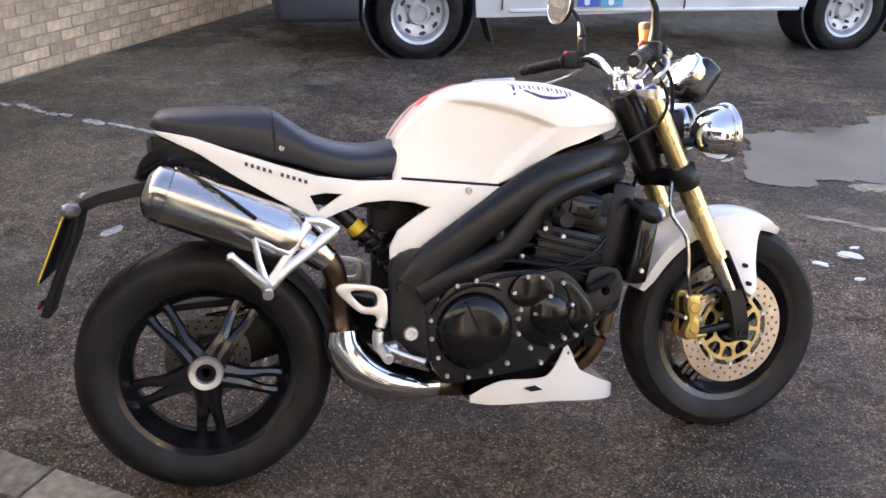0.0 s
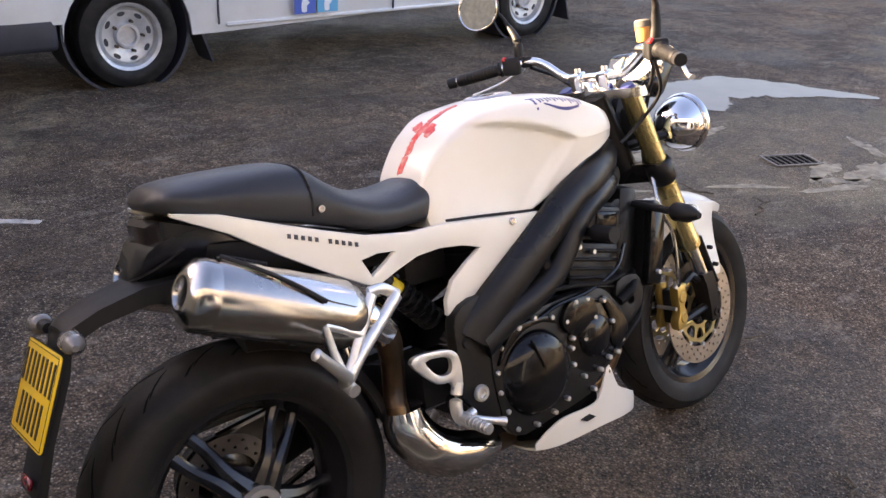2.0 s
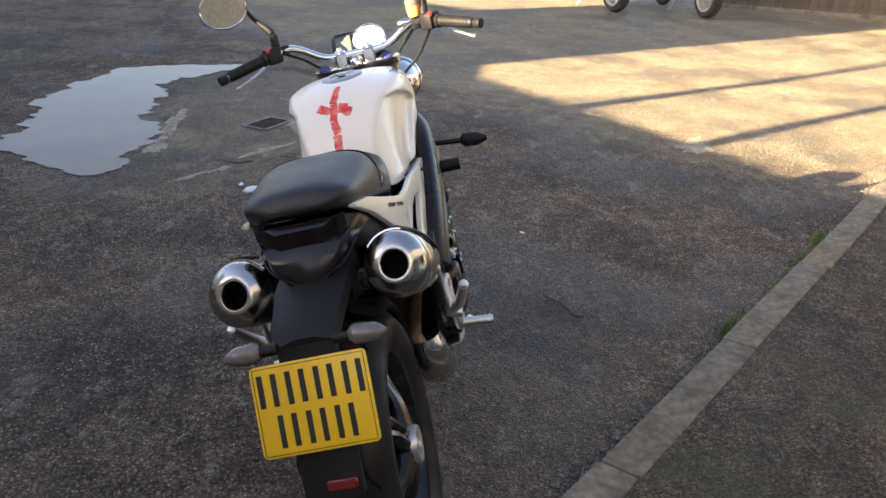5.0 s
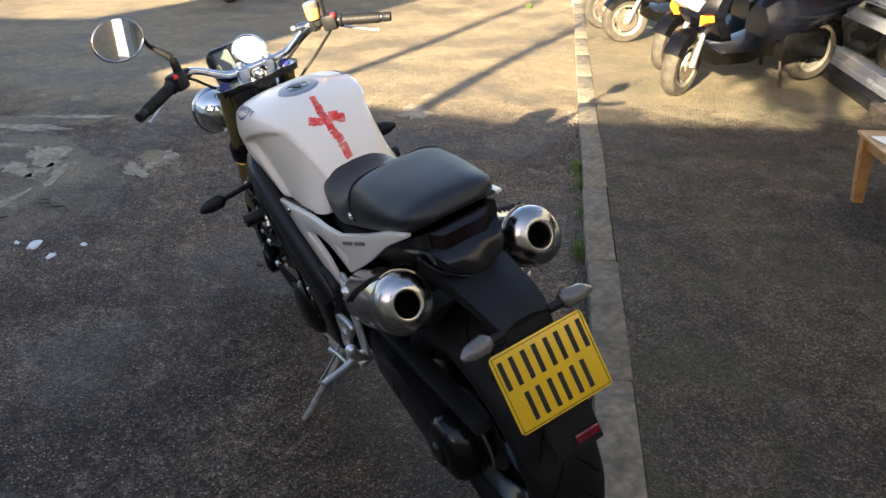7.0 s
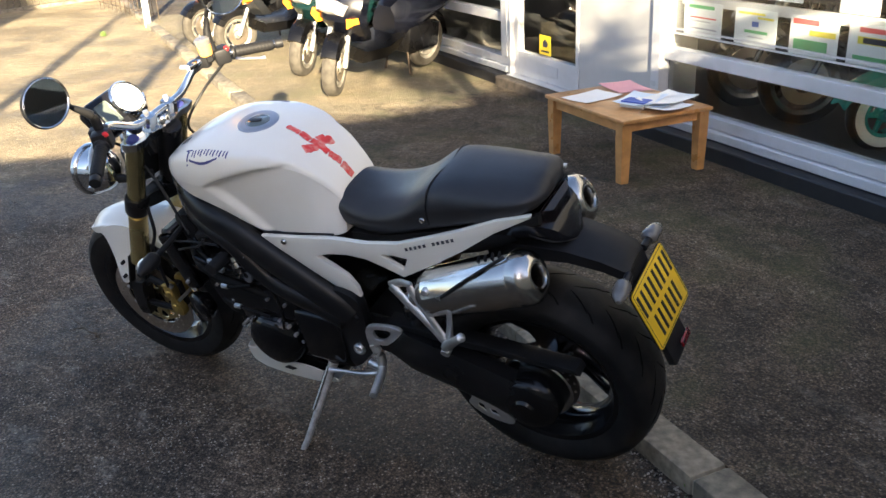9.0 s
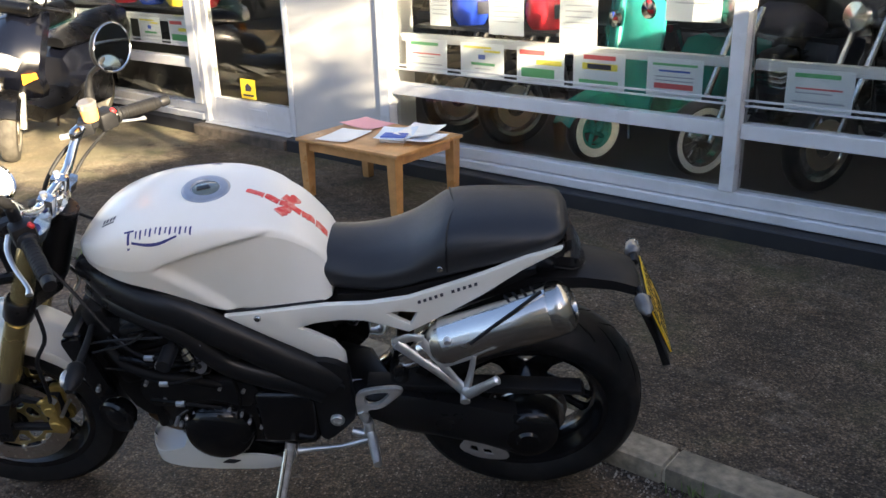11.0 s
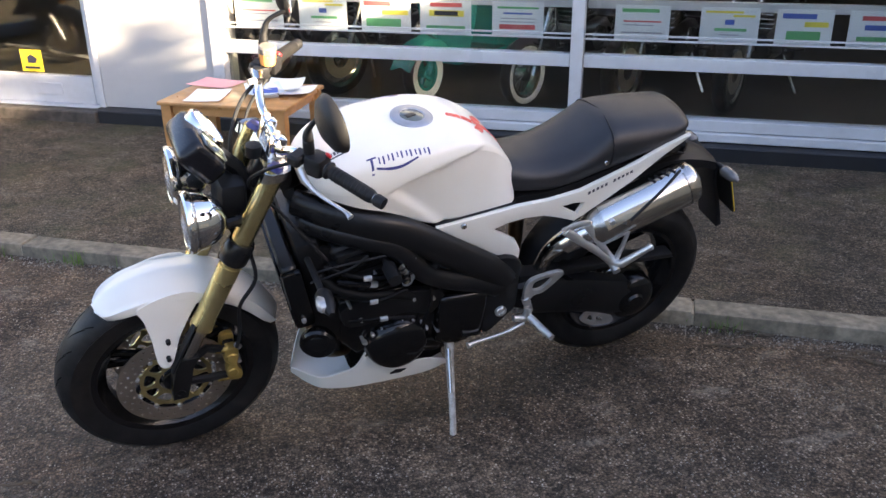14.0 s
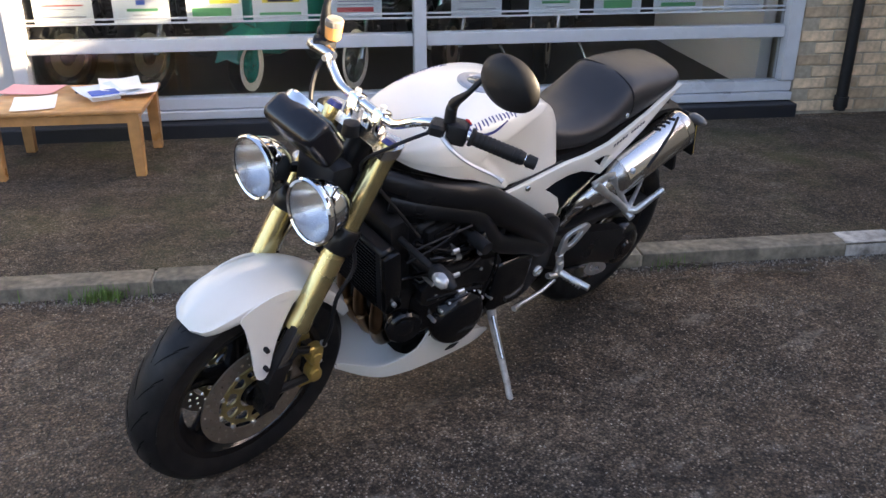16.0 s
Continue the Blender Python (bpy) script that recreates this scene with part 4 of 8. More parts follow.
part("plate_back", slab(bmesh.new(), plate_outline(0.1075, 0.0825, 0.010), -0.0040, -0.0014, m=PL_TURN), PLASTIC, num_plate, "black back of the plate", smooth=False)
for z0, z1, cols in ((0.008, 0.066, (0.078, 0.026, -0.026, -0.078)), (-0.066, -0.008, (0.052, 0.0, -0.052))):
    for y in cols:
        for dy in (-0.0125, 0.0125):
            part("character_bar", boxed(-0.0042, -0.0028, y + dy - 0.0050, y + dy + 0.0050, z0, z1, m=PL), BLACK_INK, num_plate, smooth=False)
for a, b, c, d in ((-0.101, 0.101, 0.0765, 0.0777), (-0.101, 0.101, -0.0777, -0.0765), (-0.1022, -0.101, -0.0777, 0.0777), (0.101, 0.1022, -0.0777, 0.0777)):
    part("border_line", boxed(-0.0038, -0.0029, a, b, c, d, m=PL), BLACK_INK, num_plate, smooth=False)
part("plate_backing", slab(bmesh.new(), [(-0.245, 0.770), (-0.262, 0.764), (-0.281, 0.700), (-0.331, 0.590), (-0.366, 0.505), (-0.346, 0.500), (-0.316, 0.585), (-0.266, 0.695)], -0.055, 0.055, bevel=0.004), PLASTIC, bike)
part("rear_reflector", boxed(-0.012, -0.004, -0.028, 0.028, -0.010, 0.010, bevel=0.003, m=pose(-0.358, -0.020, 0.530, 0, 18, 0)), RED_LENS, bike, "red rear reflector")
for s in (-1, 1):
    ind = part("rear_indicator", tube(bmesh.new(), [(-0.262, s * 0.052, 0.765), (-0.264, s * 0.085, 0.766)], 0.010, 10), PLASTIC, bike)
    bm = bmesh.new()
    tube(bm, [(-0.262, s * 0.082, 0.766), (-0.262, s * 0.095, 0.766), (-0.266, s * 0.13, 0.766), (-0.270, s * 0.150, 0.765)], [0.014, 0.022, 0.019, 0.006], 12, curve=3, squash=0.9)
    part("indicator_lens", bm, SMOKE, ind, "clear smoked indicator lens")

# silencers and exhaust
def silencer(s):
    a, b = Vector((-0.073, s * 0.161, 0.805)), Vector((0.245, s * 0.150, 0.668))
    d = (b - a).normalized()
    up = (Vector((0, 0, 1)) - d * d.z).normalized()
    side = d.cross(up)
    def rings(stations, n=22, tall=1.06):
        return [[a + d * t + up * (r * tall * math.cos(2 * math.pi * k / n)) + side * (r * math.sin(2 * math.pi * k / n)) for k in range(n)] for t, r in stations]
    body = part("silencer", skin(bmesh.new(), rings([(0.030, 0.062), (0.034, 0.0645), (0.30, 0.0635), (0.325, 0.060), (0.355, 0.042), (0.38, 0.030)]), caps=False), BRUSHED, bike, "stainless steel silencer")
    part("end_cap", skin(bmesh.new(), rings([(0.030, 0.0640), (0.010, 0.0632), (-0.002, 0.0590), (-0.010, 0.050), (-0.017, 0.039), (-0.020, 0.032), (-0.019, 0.0275), (-0.014, 0.0245), (0.0, 0.0232), (0.02, 0.0228), (0.075, 0.0225)]), caps=False), BRUSHED, body, "brushed conical end cap")
    # plug whose black colour paints the depth of the bore
    part("outlet", skin(bmesh.new(), rings([(0.034, 0.0222), (0.080, 0.0220)], 16)), HOLLOW_BLACK, body, "black plug painting the outlet's dark bore")
    bm = bmesh.new()
    n = 9
    shield = []
    for t, r, lo in ((0.028, 0.0685, 0.30), (0.10, 0.0690, 0.62), (0.17, 0.069, 1.0), (0.25, 0.068, 1.18), (0.305, 0.067, 1.22)):
        shield.append([a + d * t + up * (r * 1.05 * math.cos(q)) - side * (s * -1 * r * math.sin(q)) * -1 for q in [-0.9 + (lo + 0.9) * k / (n - 1) for k in range(n)]])
    back = [[p - (p - (a + d * ((p - a).dot(d)))).normalized() * 0.003 for p in r] for r in shield]
    for i in range(len(shield)):
        shield[i] = shield[i] + back[i][::-1]
    part("heat_shield", skin(bm, shield), STEEL, body, "polished heat shield with slots")
    for k in range(4):
        t = 0.055 + 0.022 * k
        p = a + d * t + up * 0.0735
        part("shield_slot", tube(bmesh.new(), [p - side * 0.012 - d * 0.006, p + side * 0.012 + d * 0.006], 0.0032, 6), PLASTIC, body)
    part("shield_bolt", lathe(bmesh.new(), [(0, s * 0.006), (0.008, s * 0.005), (0.010, 0), (0.010, -s * 0.008)], 14, m=Matrix.Translation(a + d * 0.285 + up * 0.042 + side * (-s * 0.055 * (1 if side.y * s < 0 else -1)))), CAST, body)
    out = Vector((0, s, 0))
    part("silencer_strip", tube(bmesh.new(), [a + d * 0.035 + up * 0.072 + out * 0.012, a + d * 0.10 + up * 0.062 + out * 0.038, a + d * 0.17 + up * 0.046 + out * 0.055, a + d * 0.235 + up * 0.026 + out * 0.065], 0.0045, 8, curve=4), PLASTIC, body)
    return body
for s in (-1, 1):
    silencer(s)
    part("link_pipe", tube(bmesh.new(), [(0.255, s * 0.150, 0.664), (0.285, s * 0.145, 0.645), (0.325, s * 0.125, 0.600), (0.343, s * 0.105, 0.54), (0.348, s * 0.085, 0.46), (0.358, s * 0.070, 0.40)], [0.034, 0.035, 0.030, 0.025, 0.025, 0.026], 14, curve=5), BRUSHED if s > 0 else PIPE, bike, "heat-tinted exhaust link pipe")
    part("pipe_sleeve", tube(bmesh.new(), [(0.235, s * 0.151, 0.674), (0.275, s * 0.148, 0.652), (0.312, s * 0.137, 0.618)], [0.044, 0.042, 0.036], 16, curve=4), STEEL, bike)
coll = part("exhaust_collector", tube(bmesh.new(), [(0.348, -0.108, 0.432), (0.352, -0.110, 0.385), (0.385, -0.112, 0.330), (0.445, -0.112, 0.290), (0.52, -0.106, 0.268), (0.585, -0.095, 0.257)], [0.044, 0.052, 0.056, 0.052, 0.044, 0.030], 18, curve=5), STEEL, bike, "bright steel exhaust collector shield")
for k in range(3):
    part("vent_slot", tube(bmesh.new(), [(0.455 + 0.03 * k, -0.158 + 0.006 * k, 0.318 - 0.016 * k), (0.498 + 0.03 * k, -0.154 + 0.008 * k, 0.302 - 0.016 * k)], 0.003, 6), PLASTIC, coll)
part("exhaust_header", tube(bmesh.new(), [(0.57, -0.095, 0.258), (0.66, -0.06, 0.235), (0.76, -0.02, 0.222), (0.86, 0.0, 0.225)], 0.028, 12, curve=5), PIPE, bike)
for y in (-0.085, 0.0, 0.085):
    part("exhaust_header", tube(bmesh.new(), [(1.02, y, 0.565), (1.065, y, 0.52), (1.072, y * 0.95, 0.44), (1.055, y * 0.85, 0.34), (1.005, y * 0.6, 0.262), (0.92, y * 0.35, 0.238), (0.85, y * 0.1, 0.228)], 0.020, 12, curve=5), PIPE, bike, "brown heat-tinted header pipe")

# frame and swingarm
for s in (-1, 1):
    part("frame_spar", tube(bmesh.new(), [(1.115, s * 0.055, 0.850), (1.03, s * 0.115, 0.832), (0.93, s * 0.158, 0.812), (0.85, s * 0.168, 0.785), (0.75, s * 0.172, 0.722), (0.65, s * 0.172, 0.655), (0.555, s * 0.168, 0.585), (0.515, s * 0.165, 0.54)], [0.038, 0.042, 0.044, 0.046, 0.047, 0.047, 0.048, 0.048], 16, curve=5, squash=0.70, flat=(0, 1, 0)), FRAME_BLACK, bike, "black twin-tube frame spar")
    part("frame_spar", tube(bmesh.new(), [(1.10, s * 0.075, 0.795), (1.02, s * 0.13, 0.785), (0.93, s * 0.168, 0.768), (0.865, s * 0.178, 0.738), (0.815, s * 0.180, 0.682), (0.765, s * 0.180, 0.628), (0.69, s * 0.178, 0.590), (0.60, s * 0.172, 0.560), (0.53, s * 0.168, 0.53)], [0.030, 0.031, 0.030, 0.030, 0.030, 0.030, 0.032, 0.036, 0.042], 14, curve=5, squash=0.8, flat=(0, 1, 0)), FRAME_BLACK, bike)
    part("frame_strut", tube(bmesh.new(), [(0.735, s * 0.170, 0.700), (0.745, s * 0.172, 0.640)], 0.016, 8), FRAME_BLACK, bike)
    piv = part("pivot_plate", flip(plate(rounded([(0.470, 0.610), (0.545, 0.635), (0.610, 0.585), (0.585, 0.520), (0.566, 0.450), (0.570, 0.385), (0.545, 0.338), (0.480, 0.400), (0.458, 0.440), (0.462, 0.530)], 3), [], 0.140, 0.176, None, 0.008), s), FRAME_BLACK, bike)
    lat = Matrix.Translation((0.509, 0, 0.424))
    part("pivot_cap", lathe(bmesh.new(), [(0, s * 0.180), (0.009, s * 0.181), (0.010, s * 0.186), (0.016, s * 0.186), (0.019, s * 0.182), (0.019, s * 0.172)], 20, m=lat), CAST, piv, "machined pivot bolt")
    part("frame_plug", lathe(bmesh.new(), [(0, s * 0.183), (0.012, s * 0.183), (0.014, s * 0.176)], 14, m=Matrix.Translation((0.490, 0, 0.545))), PLASTIC, piv)
swing = part("swingarm", skin(bmesh.new(), [[(x, y + w * b, z + h * c) for b, c in ((-1, -0.6), (-0.6, -1), (0.6, -1), (1, -0.6), (1, 0.6), (0.6, 1), (-0.6, 1), (-1, 0.6))] for x, y, z, w, h in ((0.53, 0.02, 0.425, 0.11, 0.05), (0.44, 0.035, 0.42, 0.095, 0.062), (0.36, 0.118, 0.415, 0.040, 0.068), (0.25, 0.128, 0.40, 0.036, 0.068), (0.13, 0.132, 0.372, 0.036, 0.070), (0.04, 0.135, 0.345, 0.036, 0.076), (-0.03, 0.135, 0.338, 0.034, 0.062))]), FRAME_BLACK, bike, "black single-sided swingarm")
part("hub_carrier", lathe(bmesh.new(), [(0.0, 0.182), (0.028, 0.182), (0.034, 0.174), (0.050, 0.172), (0.072, 0.165), (0.085, 0.150), (0.088, 0.10), (0.070, 0.06)], 36, m=Matrix.Translation(RW)), ENGINE_BLACK, swing, "round black hub carrier")
part("sprocket", lathe(bmesh.new(), [(0.03, 0.082), (0.100, 0.082), (0.104, 0.086), (0.100, 0.090), (0.03, 0.090)], 44, m=Matrix.Translation(RW), closed=True), BRUSHED, rear_wheel)
part("chain", tube(bmesh.new(), [(0.01, 0.086, 0.442), (0.25, 0.086, 0.470), (0.52, 0.086, 0.475), (0.56, 0.086, 0.44), (0.52, 0.086, 0.40), (0.25, 0.086, 0.31), (0.01, 0.086, 0.234)], 0.008, 6), BRUSHED, bike)
part("chain_guard", slab(bmesh.new(), [(-0.14, 0.462), (-0.13, 0.480), (0.1, 0.492), (0.43, 0.500), (0.43, 0.470), (0.1, 0.468)], 0.075, 0.125, bevel=0.005), PLASTIC, bike)
part("sprocket_guard", plate(rounded([(0.150, 0.395), (0.125, 0.395), (0.125, 0.335), (0.062, 0.268), (0.070, 0.242), (0.140, 0.250), (0.190, 0.285), (0.180, 0.315)], 3), [[(0.10, 0.262), (0.125, 0.268), (0.130, 0.285), (0.11, 0.282)], [(0.14, 0.268), (0.165, 0.283), (0.160, 0.300), (0.145, 0.294)]], 0.150, 0.156, None, 0.0015), CAST, bike, "silver slotted chain guide")
part("hugger", skin(bmesh.new(), [[RW + Vector((r * math.cos(a), w, r * math.sin(a))) for w, r in ((-0.088, 0.312), (-0.075, 0.336), (0, 0.343), (0.075, 0.336), (0.088, 0.312), (0.078, 0.308), (0, 0.338), (-0.078, 0.308))] for a in [radians(q) for q in range(12, 85, 8)]]), PLASTIC, bike, "black rear tyre hugger")
shock = part("shock_absorber", tube(bmesh.new(), [(0.345, -0.060, 0.735), (0.50, -0.050, 0.575)], 0.020, 12), FRAME_BLACK, bike)
part("shock_label", tube(bmesh.new(), [(0.388, -0.0575, 0.690), (0.412, -0.056, 0.665)], 0.0222, 12), YELLOW, shock, "yellow shock absorber label")
bm = bmesh.new()
hel = [Vector((0.40, -0.057, 0.678)).lerp(Vector((0.50, -0.050, 0.575)), k / 60) + 0.028 * (Vector((0.7, 0, 0.7)) * math.cos(k * 0.63) + Vector((0, 1, 0)) * math.sin(k * 0.63)) for k in range(61)]
part("shock_spring", tube(bm, hel, 0.005, 6), FRAME_BLACK, shock)
part("airbox", boxed(0.56, 0.98, -0.085, 0.085, 0.70, 0.84, bevel=0.03, seg=2), PLASTIC, bike)
part("battery_box", boxed(0.44, 0.56, -0.055, 0.055, 0.66, 0.79, bevel=0.015, seg=2), PLASTIC, bike)

# engine
eng = part("crankcase", skin(bmesh.new(), [[(x, w * y, zb + (zt - zb) * z) for y, z in ((0.6, 0), (0.9, 0.08), (1, 0.3), (1, 0.85), (0.85, 1), (-0.85, 1), (-1, 0.85), (-1, 0.3), (-0.9, 0.08), (-0.6, 0))] for x, w, zt, zb in ((0.555, 0.13, 0.50, 0.31), (0.59, 0.158, 0.545, 0.27), (0.70, 0.165, 0.56, 0.255), (0.85, 0.168, 0.56, 0.27), (0.95, 0.160, 0.535, 0.31), (1.0, 0.13, 0.50, 0.36))]), ENGINE_BLACK, bike, "gloss black engine crankcase")
part("clutch_cover", lathe(bmesh.new(), [(0, -0.212), (0.060, -0.211), (0.082, -0.205), (0.094, -0.192), (0.100, -0.180), (0.108, -0.178), (0.112, -0.160)], 44, m=Matrix.Translation((0.672, 0, 0.418))), ENGINE_BLACK, eng)
part("cover_rib", boxed(-0.003, 0.003, -0.216, -0.205, 0.0, 0.078, bevel=0.002, m=pose(0.672, 0, 0.435, 0, -22, 0)), ENGINE_BLACK, eng)
part("starter_cover", lathe(bmesh.new(), [(0, -0.196), (0.042, -0.196), (0.050, -0.190), (0.052, -0.184), (0.090, -0.180), (0.096, -0.160)], 40, m=Matrix.Translation((0.868, 0, 0.448))), ENGINE_BLACK, eng)
part("alternator_cover", lathe(bmesh.new(), [(0, 0.212), (0.055, 0.210), (0.080, 0.200), (0.092, 0.185), (0.100, 0.160)], 40, m=Matrix.Translation((0.835, 0, 0.372))), ENGINE_BLACK, eng)
part("sprocket_cover", boxed(0.56, 0.72, 0.150, 0.192, 0.34, 0.53, bevel=0.022, seg=3), ENGINE_BLACK, eng)
tilt = pose(0.915, 0, 0.545, 0, 14, 0)
cyl = part("cylinder_block", boxed(-0.085, 0.085, -0.150, 0.150, -0.02, 0.115, bevel=0.012, seg=2, m=tilt), CASTING, bike, "black finned cylinder block")
for k in range(5):
    part("cooling_fin", boxed(-0.093, 0.093, -0.160, 0.160, 0.004 + 0.022 * k, 0.012 + 0.022 * k, bevel=0.003, m=tilt), CASTING, cyl)
head = part("cylinder_head", boxed(-0.090, 0.095, -0.150, 0.150, 0.118, 0.165, bevel=0.012, seg=2, m=tilt), CASTING, bike)
part("cam_cover", boxed(-0.075, 0.080, -0.145, 0.145, 0.167, 0.215, bevel=0.022, seg=3, m=tilt), CASTING, head)
for y in (-1, 1):
    for z in (0.135, 0.19):
        part("head_rib", boxed(-0.05, 0.06, y * 0.150 - 0.006, y * 0.150 + 0.006, z, z + 0.012, bevel=0.003, m=tilt), CASTING, head)
    part("side_boss", lathe(bmesh.new(), [(0, y * 0.166), (0.009, y * 0.167), (0.010, y * 0.160), (0.022, y * 0.160), (0.024, y * 0.145)], 20, m=Matrix.Translation((0.865, 0, 0.665))), CASTING, cyl)
    part("boss_screw", lathe(bmesh.new(), [(0, y * 0.171), (0.006, y * 0.171), (0.008, y * 0.164)], 12, m=Matrix.Translation((0.865, 0, 0.665))), CAST, cyl)
    part("head_bolt", lathe(bmesh.new(), [(0, y * 0.170), (0.006, y * 0.170), (0.0075, y * 0.150)], 10, m=Matrix.Translation((0.913, 0, 0.642))), CAST, cyl)
for y in (-1, 1):
    boss = part("cam_box", boxed(-0.052, 0.066, y * 0.152 - 0.014, y * 0.152 + 0.014, 0.128, 0.206, bevel=0.012, seg=2, m=tilt), CASTING, head)
    part("cam_recess", boxed(-0.026, 0.046, y * 0.167 - 0.004, y * 0.167 + 0.004, 0.150, 0.192, bevel=0.006, seg=2, m=tilt), ENGINE_BLACK, boss)
    for q in range(3):
        part("stud", tube(bmesh.new(), [tilt @ Vector((-0.108, y * 0.135, 0.020 + 0.032 * q)), tilt @ Vector((-0.070, y * 0.135, 0.020 + 0.032 * q))], 0.007, 8), CASTING, cyl)
        part("stud_nut", tube(bmesh.new(), [tilt @ Vector((-0.116, y * 0.135, 0.020 + 0.032 * q)), tilt @ Vector((-0.107, y * 0.135, 0.020 + 0.032 * q))], 0.0085, 8), CAST, cyl)
BOLTS = [(0.588, 0.540), (0.627, 0.539), (0.582, 0.503), (0.560, 0.453), (0.561, 0.406), (0.576, 0.356), (0.598, 0.306), (0.650, 0.301), (0.708, 0.310), (0.753, 0.328), (0.784, 0.402), (0.784, 0.442), (0.790, 0.465), (0.774, 0.510), (0.810, 0.548), (0.848, 0.545), (0.904, 0.526), (0.869, 0.494), (0.829, 0.452), (0.928, 0.467), (0.976, 0.443), (0.967, 0.407), (0.938, 0.386), (0.907, 0.381), (0.873, 0.360), (0.843, 0.321), (0.816, 0.362), (0.730, 0.534), (0.676, 0.548)]
bolt_bm = lathe(bmesh.new(), [(0, -0.006), (0.0045, -0.006), (0.006, -0.004), (0.0065, 0.006), (0.004, 0.012)], 10)
bolt = part("case_bolt", bolt_bm, CAST, eng, m=pose(BOLTS[0][0], -0.180, BOLTS[0][1]))
for x, z in BOLTS[1:]:
    b2 = new("case_bolt", bolt.data)
    b2.parent, b2.matrix_basis = eng, pose(x, -0.190 if 0.6 < x < 0.95 else -0.180, z)
flange = part("case_flange", plate(rounded([(0.565, 0.55), (0.70, 0.562), (0.86, 0.562), (0.93, 0.54), (0.992, 0.45), (0.975, 0.395), (0.87, 0.335), (0.84, 0.308), (0.70, 0.292), (0.59, 0.292), (0.552, 0.40)], 3), [], -0.180, -0.150, None, 0.004), CASTING, eng)
part("breather_cover", plate(rounded([(0.762, 0.520), (0.790, 0.552), (0.838, 0.556), (0.868, 0.540), (0.880, 0.505), (0.862, 0.482), (0.800, 0.470), (0.768, 0.490)], 3), [], -0.194, -0.170, None, 0.006), ENGINE_BLACK, eng)
part("water_pump_cover", plate(rounded([(0.902, 0.535), (0.935, 0.520), (0.985, 0.452), (0.972, 0.412), (0.940, 0.392), (0.918, 0.430), (0.925, 0.470)], 3), [], -0.188, -0.165, None, 0.007), ENGINE_BLACK, eng)
part("cover_ledge", plate(rounded([(0.560, 0.470), (0.600, 0.530), (0.650, 0.545), (0.720, 0.540), (0.745, 0.515), (0.700, 0.530), (0.640, 0.525), (0.590, 0.495)], 3), [], -0.190, -0.172, None, 0.004), ENGINE_BLACK, eng)
part("engine_mount", plate(rounded([(0.985, 0.548), (1.060, 0.548), (1.078, 0.500), (1.060, 0.458), (1.000, 0.432), (0.978, 0.462)], 3), [circle(0.012, 12, 1.03, 0.49)], -0.166, -0.154, None, 0.003), CASTING, bike)
part("oil_hose", tube(bmesh.new(), [(1.070, -0.150, 0.500), (1.060, -0.165, 0.452), (1.010, -0.178, 0.425), (0.945, -0.180, 0.392)], 0.0065, 8, curve=5), HOSE, bike)
for x, z in ((0.936, 0.398), (0.914, 0.424), (0.888, 0.444), (0.860, 0.456), (0.828, 0.460), (0.795, 0.454), (0.766, 0.436), (0.748, 0.410)):
    b2 = new("case_bolt", bolt.data)
    b2.parent, b2.matrix_basis = eng, pose(x, 0.176, z, 180, 0, 0)
part("upper_case", plate(rounded([(0.720, 0.560), (0.990, 0.560), (1.000, 0.480), (0.930, 0.470), (0.830, 0.492), (0.735, 0.470)], 3), [], 0.150, 0.178, None, 0.008), CASTING, eng)
# added block, black in place of the dark gap behind the radiator
part("radiator_filler", boxed(-0.10, -0.03, -0.135, 0.135, -0.125, 0.14, bevel=0.02, seg=2, m=pose(1.135, 0, 0.615, 0, 12, 0)), CASTING, bike, "dull black block filling the dark gap behind the radiator")
loz = part("coil_bracket", plate(rounded([(0.812, 0.712), (0.838, 0.690), (0.846, 0.628), (0.832, 0.612), (0.815, 0.625), (0.808, 0.668)], 3), [], 0.190, 0.198, None, 0.002), CAP_GREY, bike, "grey bracket beside the frame")
part("bracket_hole", lathe(bmesh.new(), [(0, 0.1995), (0.009, 0.1995), (0.010, 0.196)], 14, m=Matrix.Translation((0.832, 0, 0.640))), PLASTIC, loz)
for line in ([(1.10, 0.180, 0.700), (1.02, 0.192, 0.722), (0.90, 0.196, 0.735)], [(1.10, 0.180, 0.668), (1.05, 0.190, 0.690), (0.99, 0.194, 0.712), (0.95, 0.196, 0.745)]):
    part("cable", tube(bmesh.new(), line, 0.0035, 6, curve=5), PLASTIC, bike)
part("coolant_pipe", tube(bmesh.new(), [(1.03, 0.188, 0.660), (0.985, 0.196, 0.655), (0.930, 0.196, 0.640)], 0.008, 8, curve=4), ENGINE_BLACK, bike)
part("pipe_union", tube(bmesh.new(), [(0.940, 0.196, 0.643), (0.920, 0.196, 0.638)], 0.0095, 8), CAST, bike)
part("horn", lathe(bmesh.new(), [(0, 0.215), (0.020, 0.215), (0.030, 0.208), (0.046, 0.212), (0.052, 0.205), (0.052, 0.190), (0.035, 0.165), (0, 0.160)], 32, m=pose(1.022, 0.012, 0.462, 0, 0, -18)), ENGINE_BLACK, bike, "round black horn")
part("oil_cooler", boxed(0.99, 1.03, -0.10, 0.12, 0.32, 0.42, bevel=0.008, m=None), ENGINE_BLACK, bike)
part("water_hose", tube(bmesh.new(), [(1.07, 0.15, 0.66), (1.02, 0.185, 0.63), (0.95, 0.192, 0.60), (0.88, 0.188, 0.585), (0.80, 0.17, 0.545)], 0.014, 10, curve=5), HOSE, bike)
